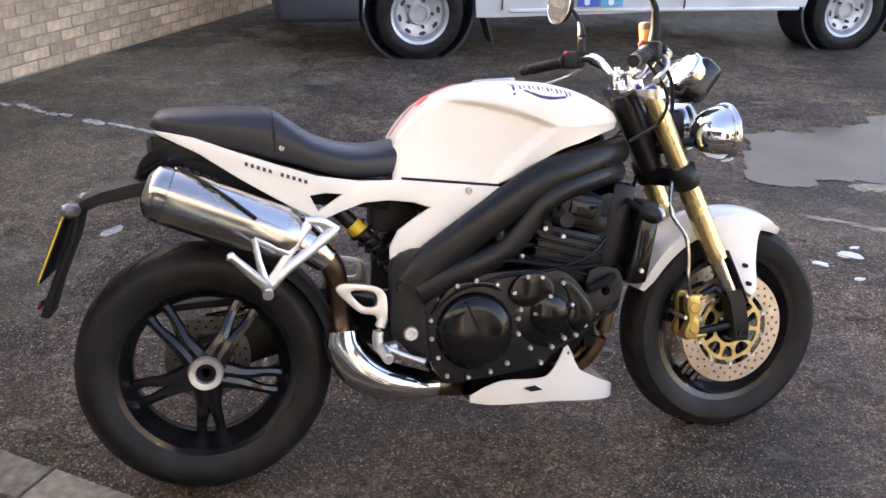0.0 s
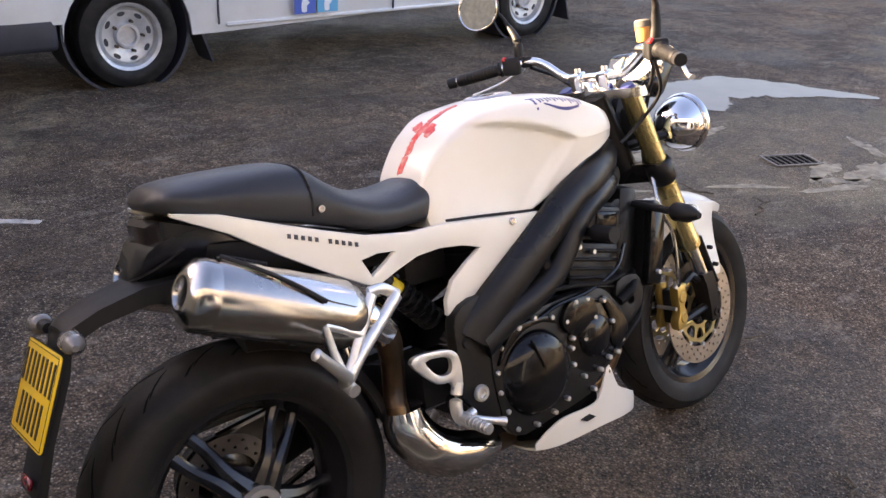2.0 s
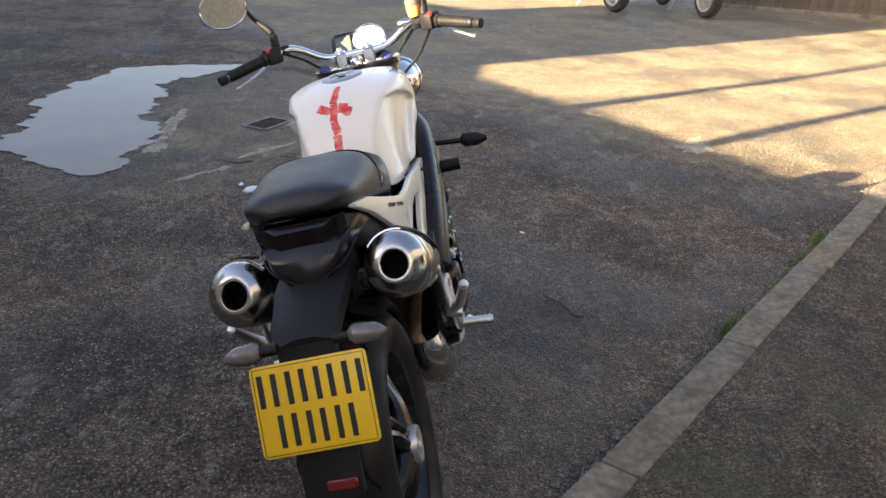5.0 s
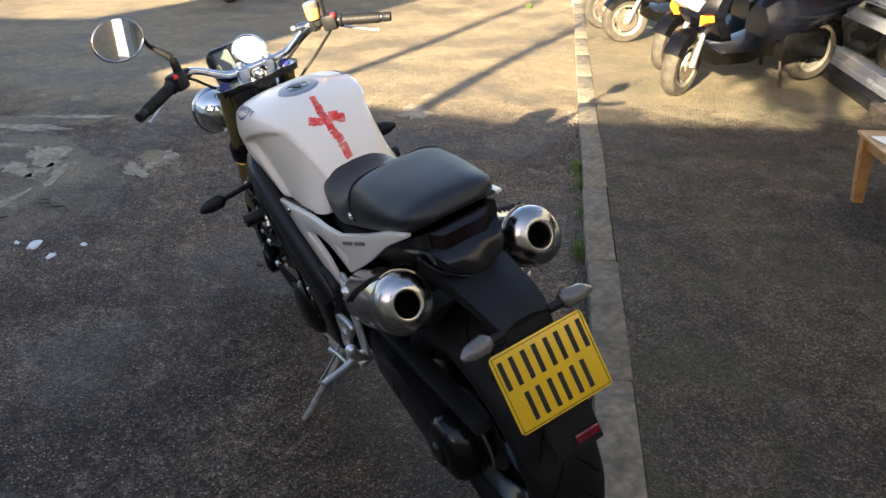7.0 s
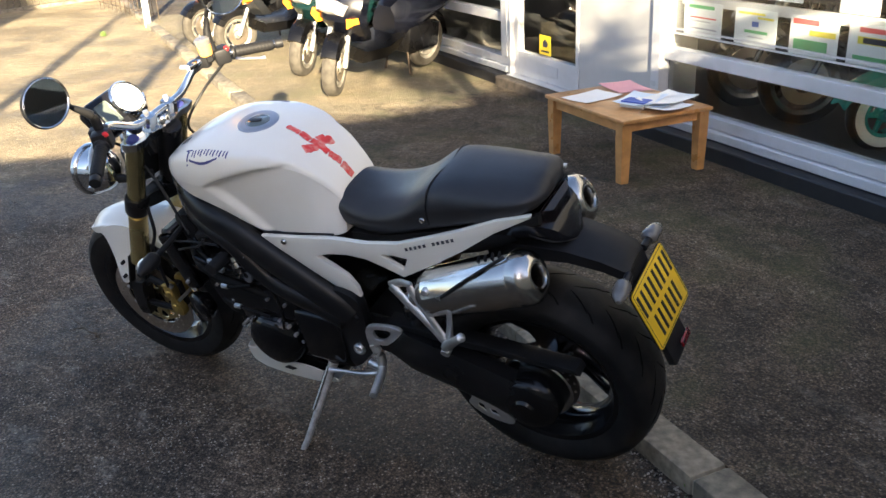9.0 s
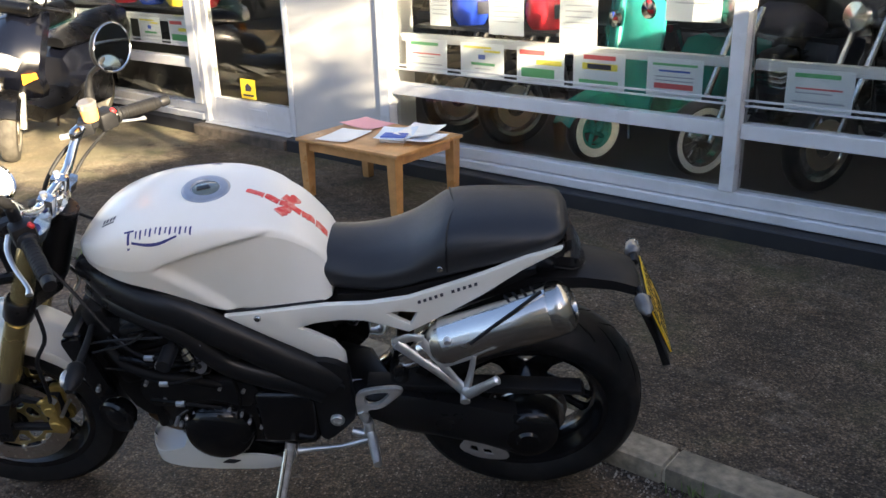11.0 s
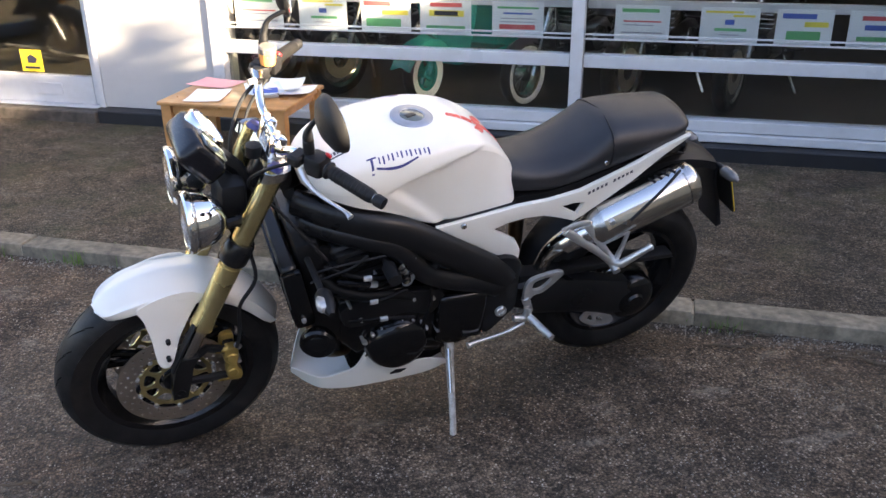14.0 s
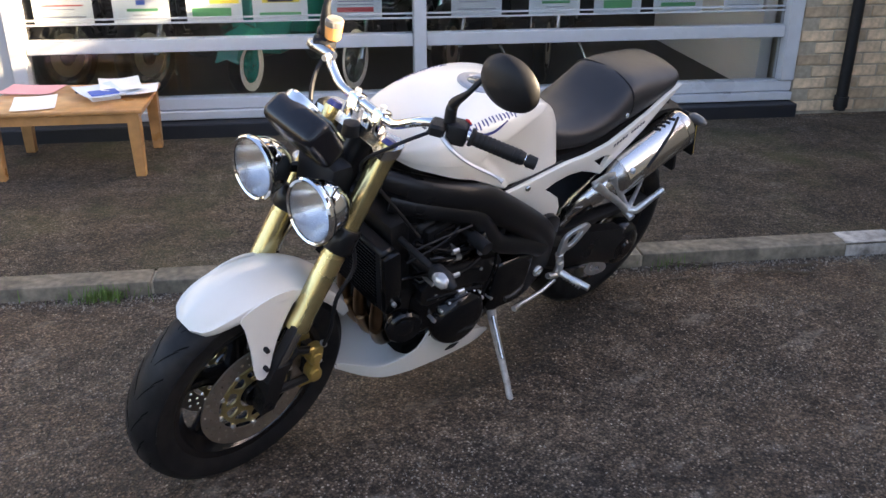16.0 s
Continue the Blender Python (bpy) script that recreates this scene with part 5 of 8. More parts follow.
part("water_hose", tube(bmesh.new(), [(1.08, -0.13, 0.545), (1.03, -0.17, 0.52), (0.98, -0.17, 0.50)], 0.013, 10, curve=5), HOSE, bike)
for k, (a, b, c) in enumerate((((1.06, 0.16, 0.70), (0.95, 0.200, 0.67), (0.82, 0.198, 0.66)), ((1.05, 0.16, 0.60), (0.93, 0.205, 0.585), (0.83, 0.196, 0.60)), ((0.99, 0.18, 0.50), (0.90, 0.212, 0.52), (0.80, 0.20, 0.49)))):
    part("wiring", tube(bmesh.new(), [a, b, c], 0.005, 6, curve=6), HOSE, bike)
    part("hose_clip", tube(bmesh.new(), [Vector(b) + Vector((0.01, 0.001, 0)), Vector(b) + Vector((-0.012, 0.001, 0))], 0.008, 8), CAST, bike)
part("wiring", tube(bmesh.new(), [(0.62, -0.19, 0.555), (0.70, -0.198, 0.595), (0.80, -0.196, 0.590), (0.92, -0.185, 0.565), (1.02, -0.16, 0.56)], 0.0055, 6, curve=6), HOSE, bike)
part("throttle_body", boxed(0.66, 0.83, -0.13, 0.13, 0.60, 0.70, bevel=0.02, seg=2), PLASTIC, bike)

# shrouds between radiator and engine
for s, z0 in ((1, 0.40), (-1, 0.53)):
    part("side_shroud", flip(plate(rounded([(0.99, z0), (1.07, z0 + 0.02), (1.115, 0.62), (1.10, 0.72), (1.03, 0.735), (0.985, 0.64)], 3), [], 0.118, 0.128, None, 0.003), s), CASTING, bike)
# radiator
rt = pose(1.135, 0, 0.615, 0, 12, 0)
rad = part("radiator", boxed(-0.022, 0.022, -0.165, 0.165, -0.115, 0.105, bevel=0.008, m=rt), FRAME_BLACK, bike, "black radiator")
for k in range(16):
    part("radiator_fin", boxed(0.022, 0.027, -0.140, 0.140, -0.105 + 0.0128 * k, -0.101 + 0.0128 * k, m=rt), ENGINE_BLACK, rad, smooth=False)
for s in (-1, 1):
    part("radiator_tank", boxed(-0.032, 0.026, s * 0.168 - 0.014, s * 0.168 + 0.014, -0.110, 0.095, bevel=0.012, seg=2, m=rt), ENGINE_BLACK, rad)
    part("radiator_bolt", lathe(bmesh.new(), [(0, s * 0.191), (0.006, s * 0.191), (0.007, s * 0.180)], 10, m=rt @ pose(0.0, 0, -0.075)), CAST, rad)
    ind = part("front_indicator", tube(bmesh.new(), [(1.10, s * 0.140, 0.720), (1.095, s * 0.200, 0.714), (1.092, s * 0.268, 0.708)], 0.009, 10, curve=3), PLASTIC, bike)
    part("indicator_pod", tube(bmesh.new(), [(1.092, s * 0.262, 0.708), (1.092, s * 0.276, 0.708), (1.090, s * 0.315, 0.705), (1.088, s * 0.346, 0.702)], [0.012, 0.023, 0.022, 0.008], 14, curve=3), PLASTIC, ind, "dark indicator pod")
    part("indicator_lens", lathe(bmesh.new(), [(0.0, 0.013), (0.012, 0.011), (0.019, 0.004), (0.021, -0.008)], 20, m=pose(1.106, s * 0.306, 0.706, 0, 0, -90) @ Matrix.Diagonal((1.35, 1, 1, 1))), CLEAR_LENS, ind, "clear silvery front lens")
    part("crash_bobbin", tube(bmesh.new(), [(0.890, s * 0.150, 0.696), (0.890, s * 0.195, 0.696), (0.890, s * 0.198, 0.696), (0.890, s * 0.258, 0.696)], [0.010, 0.012, 0.020, 0.019], 14), PLASTIC, bike, "black crash protector bobbin")

# belly pan: an open keeled scoop with a bolted tab on each flank
PAN = [(0.660, 0.164, 0.240, 0.222, 0.205), (0.70, 0.170, 0.262, 0.214, 0.192), (0.745, 0.174, 0.276, 0.210, 0.182), (0.862, 0.173, 0.276, 0.206, 0.168), (0.892, 0.170, 0.306, 0.204, 0.164), (0.922, 0.166, 0.354, 0.200, 0.160), (0.938, 0.163, 0.330, 0.198, 0.157), (0.955, 0.160, 0.288, 0.195, 0.154), (1.00, 0.147, 0.258, 0.188, 0.148), (1.035, 0.134, 0.238, 0.184, 0.146), (1.058, 0.118, 0.226, 0.180, 0.145), (1.080, 0.085, 0.210, 0.170, 0.145), (1.100, 0.045, 0.192, 0.160, 0.146), (1.112, 0.018, 0.180, 0.154, 0.147), (1.118, 0.003, 0.172, 0.150, 0.148)]
def pan_ring(r, t=0.0):
    x, w, zt, zf, zk = r
    w = max(0.002, w - t)
    half = [(w, zt), (w * 1.0, (zt + zf) / 2), (w * 0.97, zf + t), (w * 0.80, zf - 0.35 * (zf - zk) + t), (w * 0.4, zk + 0.25 * (zf - zk) + t), (0, zk + t)]
    return [(x, y, z) for y, z in half] + [(x, -y, z) for y, z in half[-2::-1]]
pan = part("belly_pan", skin(bmesh.new(), [pan_ring(r) + pan_ring(r, 0.005)[::-1] for r in lerp_rows(PAN, 44)]), PEARL, bike, "white keeled belly pan")
part("keel_seam", tube(bmesh.new(), [(1.1195, 0, 0.168), (1.113, 0, 0.149), (1.09, 0, 0.1445), (1.05, 0, 0.1445)], 0.0016, 6), PLASTIC, pan)
# sump block in near-black, painting the pan's hollow dark
part("sump", skin(bmesh.new(), [[(x, w * y, zb + (zt - zb) * z) for y, z in ((0.7, 0), (1, 0.25), (1, 1), (-1, 1), (-1, 0.25), (-0.7, 0))] for x, w, zt, zb in ((0.67, 0.135, 0.32, 0.225), (0.75, 0.155, 0.33, 0.205), (0.86, 0.150, 0.31, 0.195), (0.92, 0.120, 0.27, 0.190), (0.95, 0.09, 0.24, 0.195))]), HOLLOW_BLACK, eng)
for s in (-1, 1):
    part("pan_bolt", lathe(bmesh.new(), [(0, s * 0.166), (0.007, s * 0.165), (0.008, s * 0.148)], 12, m=Matrix.Translation((0.924, 0, 0.332))), BRUSHED, pan)
    part("pan_slot", slab(bmesh.new(), [(0.800, 0.252), (0.832, 0.256), (0.852, 0.243), (0.820, 0.241)], s * 0.1735 - 0.004, s * 0.1735 + 0.004), PLASTIC, pan, smooth=False)

# front end
AX = Vector((1.186, 0, 0.986))
FD = Vector((0.463, 0, -1)).normalized()
for s in (-1, 1):
    top = AX + Vector((0, s * 0.102, 0)) - FD * 0.02
    fork = part("fork_leg", tube(bmesh.new(), [top, top + FD * 0.30], 0.0275, 20), GOLD, bike, "gold anodised upside-down fork leg")
    part("fork_tube", tube(bmesh.new(), [top + FD * 0.30, top + FD * 0.475, top + FD * 0.485, top + FD * 0.512], [0.0300, 0.0300, 0.0325, 0.0325], 20), GOLD, fork)
    # left stanchion in duller steel, standing in for its dark reflections
    part("stanchion", tube(bmesh.new(), [top + FD * 0.512, top + FD * 0.625], 0.0225, 18), CHROME if s < 0 else BRUSHED, fork, "bright fork stanchion")
    part("yoke_clamp", tube(bmesh.new(), [top + FD * 0.222, top + FD * 0.228, top + FD * 0.282, top + FD * 0.288], [0.033, 0.0375, 0.0375, 0.033], 20), FRAME_BLACK, fork, "black fork clamp")
    part("fork_cap", tube(bmesh.new(), [top - FD * 0.012, top], [0.016, 0.022], 16), DECAL, fork)
    foot = top + FD * 0.60
    part("axle_clamp", skin(bmesh.new(), [[p + Vector((c * w, s * 0 + b * h, 0)) for c, b in ((-1, -1), (1, -1), (1, 1), (-1, 1))] for p, w, h in ((foot + FD * 0.012, 0.025, 0.025), (foot + FD * 0.05, 0.024, 0.025), (Vector((FW.x - 0.005, s * 0.104, FW.z + 0.02)), 0.024, 0.022), (Vector((FW.x, s * 0.104, FW.z - 0.025)), 0.020, 0.018))]), FRAME_BLACK, fork)
    part("fork_guard", boxed(-0.004, 0.004, -0.014, 0.014, -0.085, 0.085, bevel=0.003, m=pose(*(top + FD * 0.57 + Vector((0.030, s * 0.014, 0.0))), 0, -24.8, 0)), PLASTIC, fork)
    lobes = rounded([(1.303, 0.440), (1.334, 0.440), (1.342, 0.415), (1.340, 0.395), (1.330, 0.380), (1.338, 0.362), (1.336, 0.335), (1.326, 0.318), (1.298, 0.316), (1.292, 0.340), (1.302, 0.362), (1.305, 0.382), (1.300, 0.402)], 3)
    cal = part("brake_caliper", plate(lobes, [], s * 0.086, s * 0.116, None, 0.007), GOLD_CAL, bike, "gold four-piston brake caliper")
    part("caliper_half", plate(lobes, [], s * 0.036, s * 0.056, None, 0.005), GOLD_CAL, cal)
    part("brake_pad", boxed(1.304, 1.334, s * 0.071 - 0.013, s * 0.071 + 0.013, 0.330, 0.428, bevel=0.003), PLASTIC, cal, "dark brake pads")
    for z in (0.407, 0.348):
        part("piston_cap", lathe(bmesh.new(), [(0, s * 0.1195), (0.013, s * 0.1195), (0.016, s * 0.117), (0.0165, s * 0.112)], 20, m=Matrix.Translation((1.320, 0, z))), GOLD_CAL, cal)
    for z in (0.434, 0.322):
        part("caliper_bolt", tube(bmesh.new(), [(1.318, s * 0.104, z), (1.362, s * 0.104, z + 0.002)], 0.009, 10), GOLD_CAL, cal)
    part("bridge_bolt", tube(bmesh.new(), [(1.298, s * 0.045, 0.378), (1.298, s * 0.108, 0.378)], 0.006, 8), CAST, cal)
    part("hose_union", tube(bmesh.new(), [(1.296, s * 0.110, 0.438), (1.306, s * 0.112, 0.452)], 0.008, 8), CAST, cal)
    part("caliper_bracket", tube(bmesh.new(), [(1.335, s * 0.100, 0.43), (1.385, s * 0.104, 0.455), (1.42, s * 0.104, 0.43)], 0.012, 8), FRAME_BLACK, cal)
    part("caliper_bracket", tube(bmesh.new(), [(1.335, s * 0.100, 0.33), (1.40, s * 0.104, 0.34), (1.45, s * 0.104, 0.345)], 0.012, 8), FRAME_BLACK, cal)
part("lower_yoke", skin(bmesh.new(), [[(1.275 + 0.463 * dz + c * (0.022 if abs(y) > 0.05 else 0.048) - (0.0 if abs(y) > 0.05 else 0.02), y, 0.770 - dz) for dz, c in ((-0.026, -1), (-0.026, 1), (0.026, 1), (0.026, -1))] for y in (-0.118, -0.105, -0.075, 0, 0.075, 0.105, 0.118)]), FRAME_BLACK, bike, "black lower fork yoke")
yoke = part("top_yoke", skin(bmesh.new(), [[(1.186 - 0.03 * (1 - abs(y) / 0.14) + 0.463 * dz + c * w, y, 0.992 - dz) for dz, c in ((-0.012, -1), (-0.012, 1), (0.012, 1), (0.012, -1))] for y, w in ((-0.138, 0.014), (-0.128, 0.032), (-0.098, 0.034), (-0.072, 0.020), (-0.03, 0.026), (0.03, 0.026), (0.072, 0.020), (0.098, 0.034), (0.128, 0.032), (0.138, 0.014))]), BRUSHED, bike, "polished top fork yoke")
part("stem_nut", lathe(bmesh.new(), [(0.0, 0.024), (0.014, 0.024), (0.019, 0.018), (0.021, 0.0)], 12, m=pose(1.150, 0, 1.004, 90, 0, 0)), CHROME, yoke)
part("ignition_barrel", lathe(bmesh.new(), [(0.0, 0.012), (0.012, 0.013), (0.020, 0.010), (0.022, -0.02)], 20, m=pose(1.205, 0, 1.000, 90, 0, 0)), PLASTIC, yoke)
part("steering_head", tube(bmesh.new(), [(1.145, 0, 0.99), (1.235, 0, 0.79)], 0.036, 16), FRAME_BLACK, bike)
for y in (-0.045, 0.045):
    part("bar_clamp", boxed(-0.020, 0.020, -0.018, 0.018, -0.045, 0.020, bevel=0.008, seg=2, m=pose(1.155, y, 1.035, 0, -15, 0)), CHROME, yoke)
    part("clamp_bolt", tube(bmesh.new(), [(1.155, y, 1.055), (1.155, y, 1.066)], 0.008, 10), CAST, yoke)
bar = [(1.155, 0, 1.040), (1.156, 0.075, 1.040), (1.158, 0.115, 1.050), (1.150, 0.175, 1.088), (1.130, 0.215, 1.100), (1.085, 0.275, 1.090), (1.002, 0.385, 1.070)]
part("handlebar", tube(bmesh.new(), [(x, -y, z) for x, y, z in bar[:0:-1]] + bar, 0.0115, 12, curve=5), CHROME, bike, "silver handlebar")
for s in (-1, 1):
    a, b = Vector((1.085, s * 0.275, 1.090)), Vector((1.000, s * 0.388, 1.0695))
    d = (b - a).normalized()
    grip = part("grip", tube(bmesh.new(), [a, a + d * 0.006, a + d * 0.012, a + d * 0.125, a + d * 0.132], [0.021, 0.022, 0.0165, 0.0165, 0.014], 16), PLASTIC, bike, "black rubber grip")
    for k in range(10):
        part("grip_rib", tube(bmesh.new(), [a + d * (0.02 + 0.0105 * k), a + d * (0.025 + 0.0105 * k)], 0.0175, 14), RUBBER, grip)
    part("bar_end", tube(bmesh.new(), [a + d * 0.132, a + d * 0.140, a + d * 0.160], [0.010, 0.0155, 0.0145], 14), PLASTIC, grip)
    pod = part("switch_pod", boxed(-0.026, 0.026, -0.024, 0.024, -0.026, 0.024, bevel=0.009, seg=2, m=pose(*(a - d * 0.030), 0, 0, s * -52.0 + 90)), PLASTIC, bike)
    part("switch", boxed(-0.008, 0.008, -0.007, 0.007, 0, 0.008, bevel=0.003, m=pose(*(a - d * 0.026 + Vector((-0.020, 0, 0.018))), 0, -45, 0)), RED_KNOB, pod, "red switch")
    lev = [a - d * 0.035 + Vector((0.034, 0, -0.012)), a + d * 0.0 + Vector((0.050, s * 0.004, -0.022)), a + d * 0.05 + Vector((0.056, 0, -0.034)), a + d * 0.105 + Vector((0.046, 0, -0.044)), a + d * 0.130 + Vector((0.050, 0, -0.047))]
    lever = part("lever", tube(bmesh.new(), lev, [0.008, 0.0065, 0.0052, 0.0048, 0.0085], 10, curve=5, squash=0.75), CAST, bike, "silver hand lever")
    part("lever_bracket", boxed(-0.022, 0.030, -0.018, 0.018, -0.014, 0.014, bevel=0.006, m=pose(*(a - d * 0.065 + Vector((0.014, 0, 0))), 0, 0, s * -52 + 90)), PLASTIC, lever)
    base = Vector((1.118, s * 0.236, 1.115))
    c = Vector((1.098, 0.358, 1.262)) if s > 0 else Vector((1.050, -0.285, 1.275))
    stalk = [base, base + Vector((0.004, s * 0.004, 0.045)), base.lerp(c, 0.45) + Vector((0.02, -s * 0.01, 0.028)), c + Vector((0.012, -s * 0.062, -0.018)), c + Vector((0.012, -s * 0.030, -0.008))]
    mirror = part("mirror", tube(bmesh.new(), stalk, [0.014, 0.013, 0.0065, 0.006, 0.008], 10, curve=5), PLASTIC, bike, "black oval mirror on a stalk")
    mm = Matrix.Translation(c) @ (pose(0, 0, 0, 0, -8, 180 + (8 if s > 0 else -14))) @ pose(0, 0, 0, 0, 0, -90)
    shape = Matrix.Diagonal((1.13, 1, 0.92, 1))
    part("mirror_shell", lathe(bmesh.new(), [(0.0, -0.030), (0.035, -0.026), (0.058, -0.014), (0.066, 0.0), (0.066, 0.005), (0.062, 0.005)], 36, m=mm @ shape), PLASTIC, mirror)
    part("mirror_rim", lathe(bmesh.new(), [(0.0595, 0.0035), (0.0625, 0.0065), (0.0655, 0.004), (0.0625, 0.0)], 36, m=mm @ shape, closed=True), CHROME, mirror)
    part("mirror_glass", lathe(bmesh.new(), [(0.0, 0.0045), (0.060, 0.0045), (0.060, 0.001), (0, 0.001)], 36, m=mm @ shape), MIRROR, mirror, "mirror glass")
res = part("brake_reservoir", lathe(bmesh.new(), [(0, -0.026), (0.019, -0.026), (0.021, -0.022), (0.0225, 0.008), (0, 0.008)], 24, m=pose(1.118, -0.208, 1.140) @ pose(0, 0, 0, 90, 0, 0)), FLUID, bike, "translucent cup with amber brake fluid")
cyl_m = part("master_cylinder", tube(bmesh.new(), [(1.150, -0.255, 1.086), (1.150, -0.240, 1.088), (1.152, -0.165, 1.096), (1.152, -0.150, 1.097)], [0.010, 0.0145, 0.0145, 0.009], 14), BRUSHED, bike, "silver front brake master cylinder")
part("cylinder_clamp", boxed(-0.018, 0.022, -0.014, 0.014, -0.018, 0.018, bevel=0.006, seg=2, m=pose(1.135, -0.205, 1.092, 0, 0, 15)), PLASTIC, cyl_m)
part("banjo_bolt", tube(bmesh.new(), [(1.158, -0.158, 1.096), (1.182, -0.150, 1.096)], 0.008, 8), CAST, cyl_m)
part("reservoir_cap", lathe(bmesh.new(), [(0, 0.026), (0.020, 0.026), (0.024, 0.022), (0.024, 0.008), (0, 0.008)], 24, m=pose(1.118, -0.208, 1.140) @ pose(0, 0, 0, 90, 0, 0)), SMOKE, res)
part("reservoir_bracket", tube(bmesh.new(), [(1.120, -0.225, 1.10), (1.135, -0.212, 1.112), (1.122, -0.208, 1.118)], 0.006, 8), PLASTIC, res)

# headlamps and clocks
for s in (-1, 1):
    lm = pose(1.372, s * 0.108, 0.893 if s > 0 else 0.886, 0, -7, -90)
    lamp = part("headlamp", lathe(bmesh.new(), [(0.0, -0.066), (0.024, -0.063), (0.046, -0.050), (0.062, -0.028), (0.070, -0.004), (0.073, 0.014), (0.078, 0.018), (0.080, 0.024), (0.080, 0.031), (0.076, 0.036), (0.071, 0.033)], 44, m=lm), CHROME, bike, "round chrome headlamp")
    part("rim_groove", lathe(bmesh.new(), [(0.0735, 0.012), (0.0755, 0.0135), (0.0765, 0.0165), (0.0735, 0.018)], 44, m=lm, closed=True), BRUSHED, lamp)
    part("reflector", lathe(bmesh.new(), [(0.0, -0.044), (0.028, -0.038), (0.050, -0.015), (0.069, 0.026)], 40, m=lm), CHROME, lamp)
    part("lens", lathe(bmesh.new(), [(0.0, 0.043), (0.035, 0.041), (0.056, 0.037), (0.0715, 0.031), (0.0715, 0.028), (0.052, 0.033), (0.0, 0.039)], 40, m=lm), LENS, lamp, "clear fluted lens")
    part("bulb", lathe(bmesh.new(), [(0, 0.0), (0.008, -0.004), (0.009, -0.03), (0, -0.045)], 12, m=lm), DIAL, lamp)
    part("lamp_bracket", tube(bmesh.new(), [(1.31, s * 0.105, 0.865), (1.26, s * 0.085, 0.86), (1.235, s * 0.04, 0.85)], 0.014, 8, curve=4), FRAME_BLACK, lamp)
ck = pose(1.325, 0.0, 1.035, 0, -52, 0)
clock = part("instrument_pod", boxed(-0.056, 0.066, -0.100, 0.082, -0.058, 0.018, bevel=0.024, seg=4, m=ck), COWL_BLACK, bike, "black instrument pod")
part("dial_case", lathe(bmesh.new(), [(0, -0.02), (0.048, -0.02), (0.056, 0.0), (0.057, 0.026), (0.052, 0.032), (0.049, 0.028), (0.0, 0.028)], 40, m=ck @ pose(0.006, -0.048, 0, 90, 0, 0)), CHROME, clock, "chrome dial case")
part("dial_face", lathe(bmesh.new(), [(0, 0.0295), (0.046, 0.0295), (0.046, 0.0285), (0, 0.0285)], 36, m=ck @ pose(0.006, -0.048, 0, 90, 0, 0)), DIAL, clock, "pale dial face")
part("display", boxed(-0.036, 0.040, 0.014, 0.066, 0.0195, 0.023, bevel=0.004, m=ck), LCD, clock, "grey display")
part("clock_bracket", tube(bmesh.new(), [(1.30, 0, 1.01), (1.255, 0, 0.96), (1.23, 0, 0.90)], 0.022, 8), FRAME_BLACK, clock)
part("headlamp_frame", boxed(1.24, 1.31, -0.07, 0.07, 0.83, 0.95, bevel=0.02, seg=2), PLASTIC, bike)

# front mudguard
FEN = [(57, 0.331, 0.026, 0.010), (60, 0.336, 0.056, 0.026), (69, 0.343, 0.076, 0.040), (84, 0.348, 0.084, 0.050), (98, 0.352, 0.086, 0.056), (110, 0.358, 0.084, 0.052), (122, 0.356, 0.080, 0.050), (136, 0.350, 0.076, 0.046), (148, 0.346, 0.072, 0.040), (155, 0.342, 0.060, 0.028)]
def fender_ring(r, off=0.0):
    a, rad_, w, drop = r
    a = radians(a)
    half = [(0, 0), (w * 0.5, -0.009), (w * 0.85, -0.023 * min(1, drop / 0.03)), (w, -0.5 * drop - 0.004), (w * 1.0, -drop - 0.006)]
    pts = [(y, d) for y, d in soften([(y, -d) for y, d in half], 3)]
    line = [(-y, -d) for y, d in pts[::-1]] + [(y, -d) for y, d in pts[1:]]
    return [FW + Vector(((rad_ + d - off) * math.cos(a), y * (1 - off * 6), (rad_ + d - off) * math.sin(a))) for y, d in line]
rows = lerp_rows(FEN, 34)
fender = part("front_mudguard", skin(bmesh.new(), [fender_ring(r) + fender_ring(r, 0.004)[::-1] for r in rows]), PEARL, bike, "pearl white front mudguard")
for s in (-1, 1):
    tab = plate(rounded([(1.385, 0.640), (1.46, 0.655), (1.545, 0.625), (1.535, 0.585), (1.522, 0.52), (1.516, 0.45), (1.498, 0.430), (1.476, 0.445), (1.452, 0.510), (1.425, 0.560)], 3), [], 0.0, 0.005, lambda x, z: 0.081 + 0.30 * max(0.0, 0.60 - z) ** 1.2, 0.002)
    t2 = part("guard_flank", flip(tab, s), PEARL, fender)
    for x, z in ((1.487, 0.462), (1.482, 0.512)):
        part("guard_bolt", lathe(bmesh.new(), [(0, s * 0.128), (0.006, s * 0.127), (0.007, s * 0.105)], 10, m=Matrix.Translation((x, -s * 0.012 * (z > 0.5), z))), PLASTIC, fender)
part("brake_hose", tube(bmesh.new(), [(1.25, -0.10, 0.76), (1.235, -0.125, 0.68), (1.285, -0.125, 0.60), (1.290, -0.128, 0.50), (1.302, -0.118, 0.445)], 0.0055, 8, curve=6), BRUSHED, bike)
part("brake_hose", tube(bmesh.new(), [(1.25, 0.10, 0.76), (1.245, 0.120, 0.68), (1.290, 0.122, 0.60), (1.295, 0.122, 0.50), (1.305, 0.116, 0.445)], 0.0055, 8, curve=6), PLASTIC, bike)
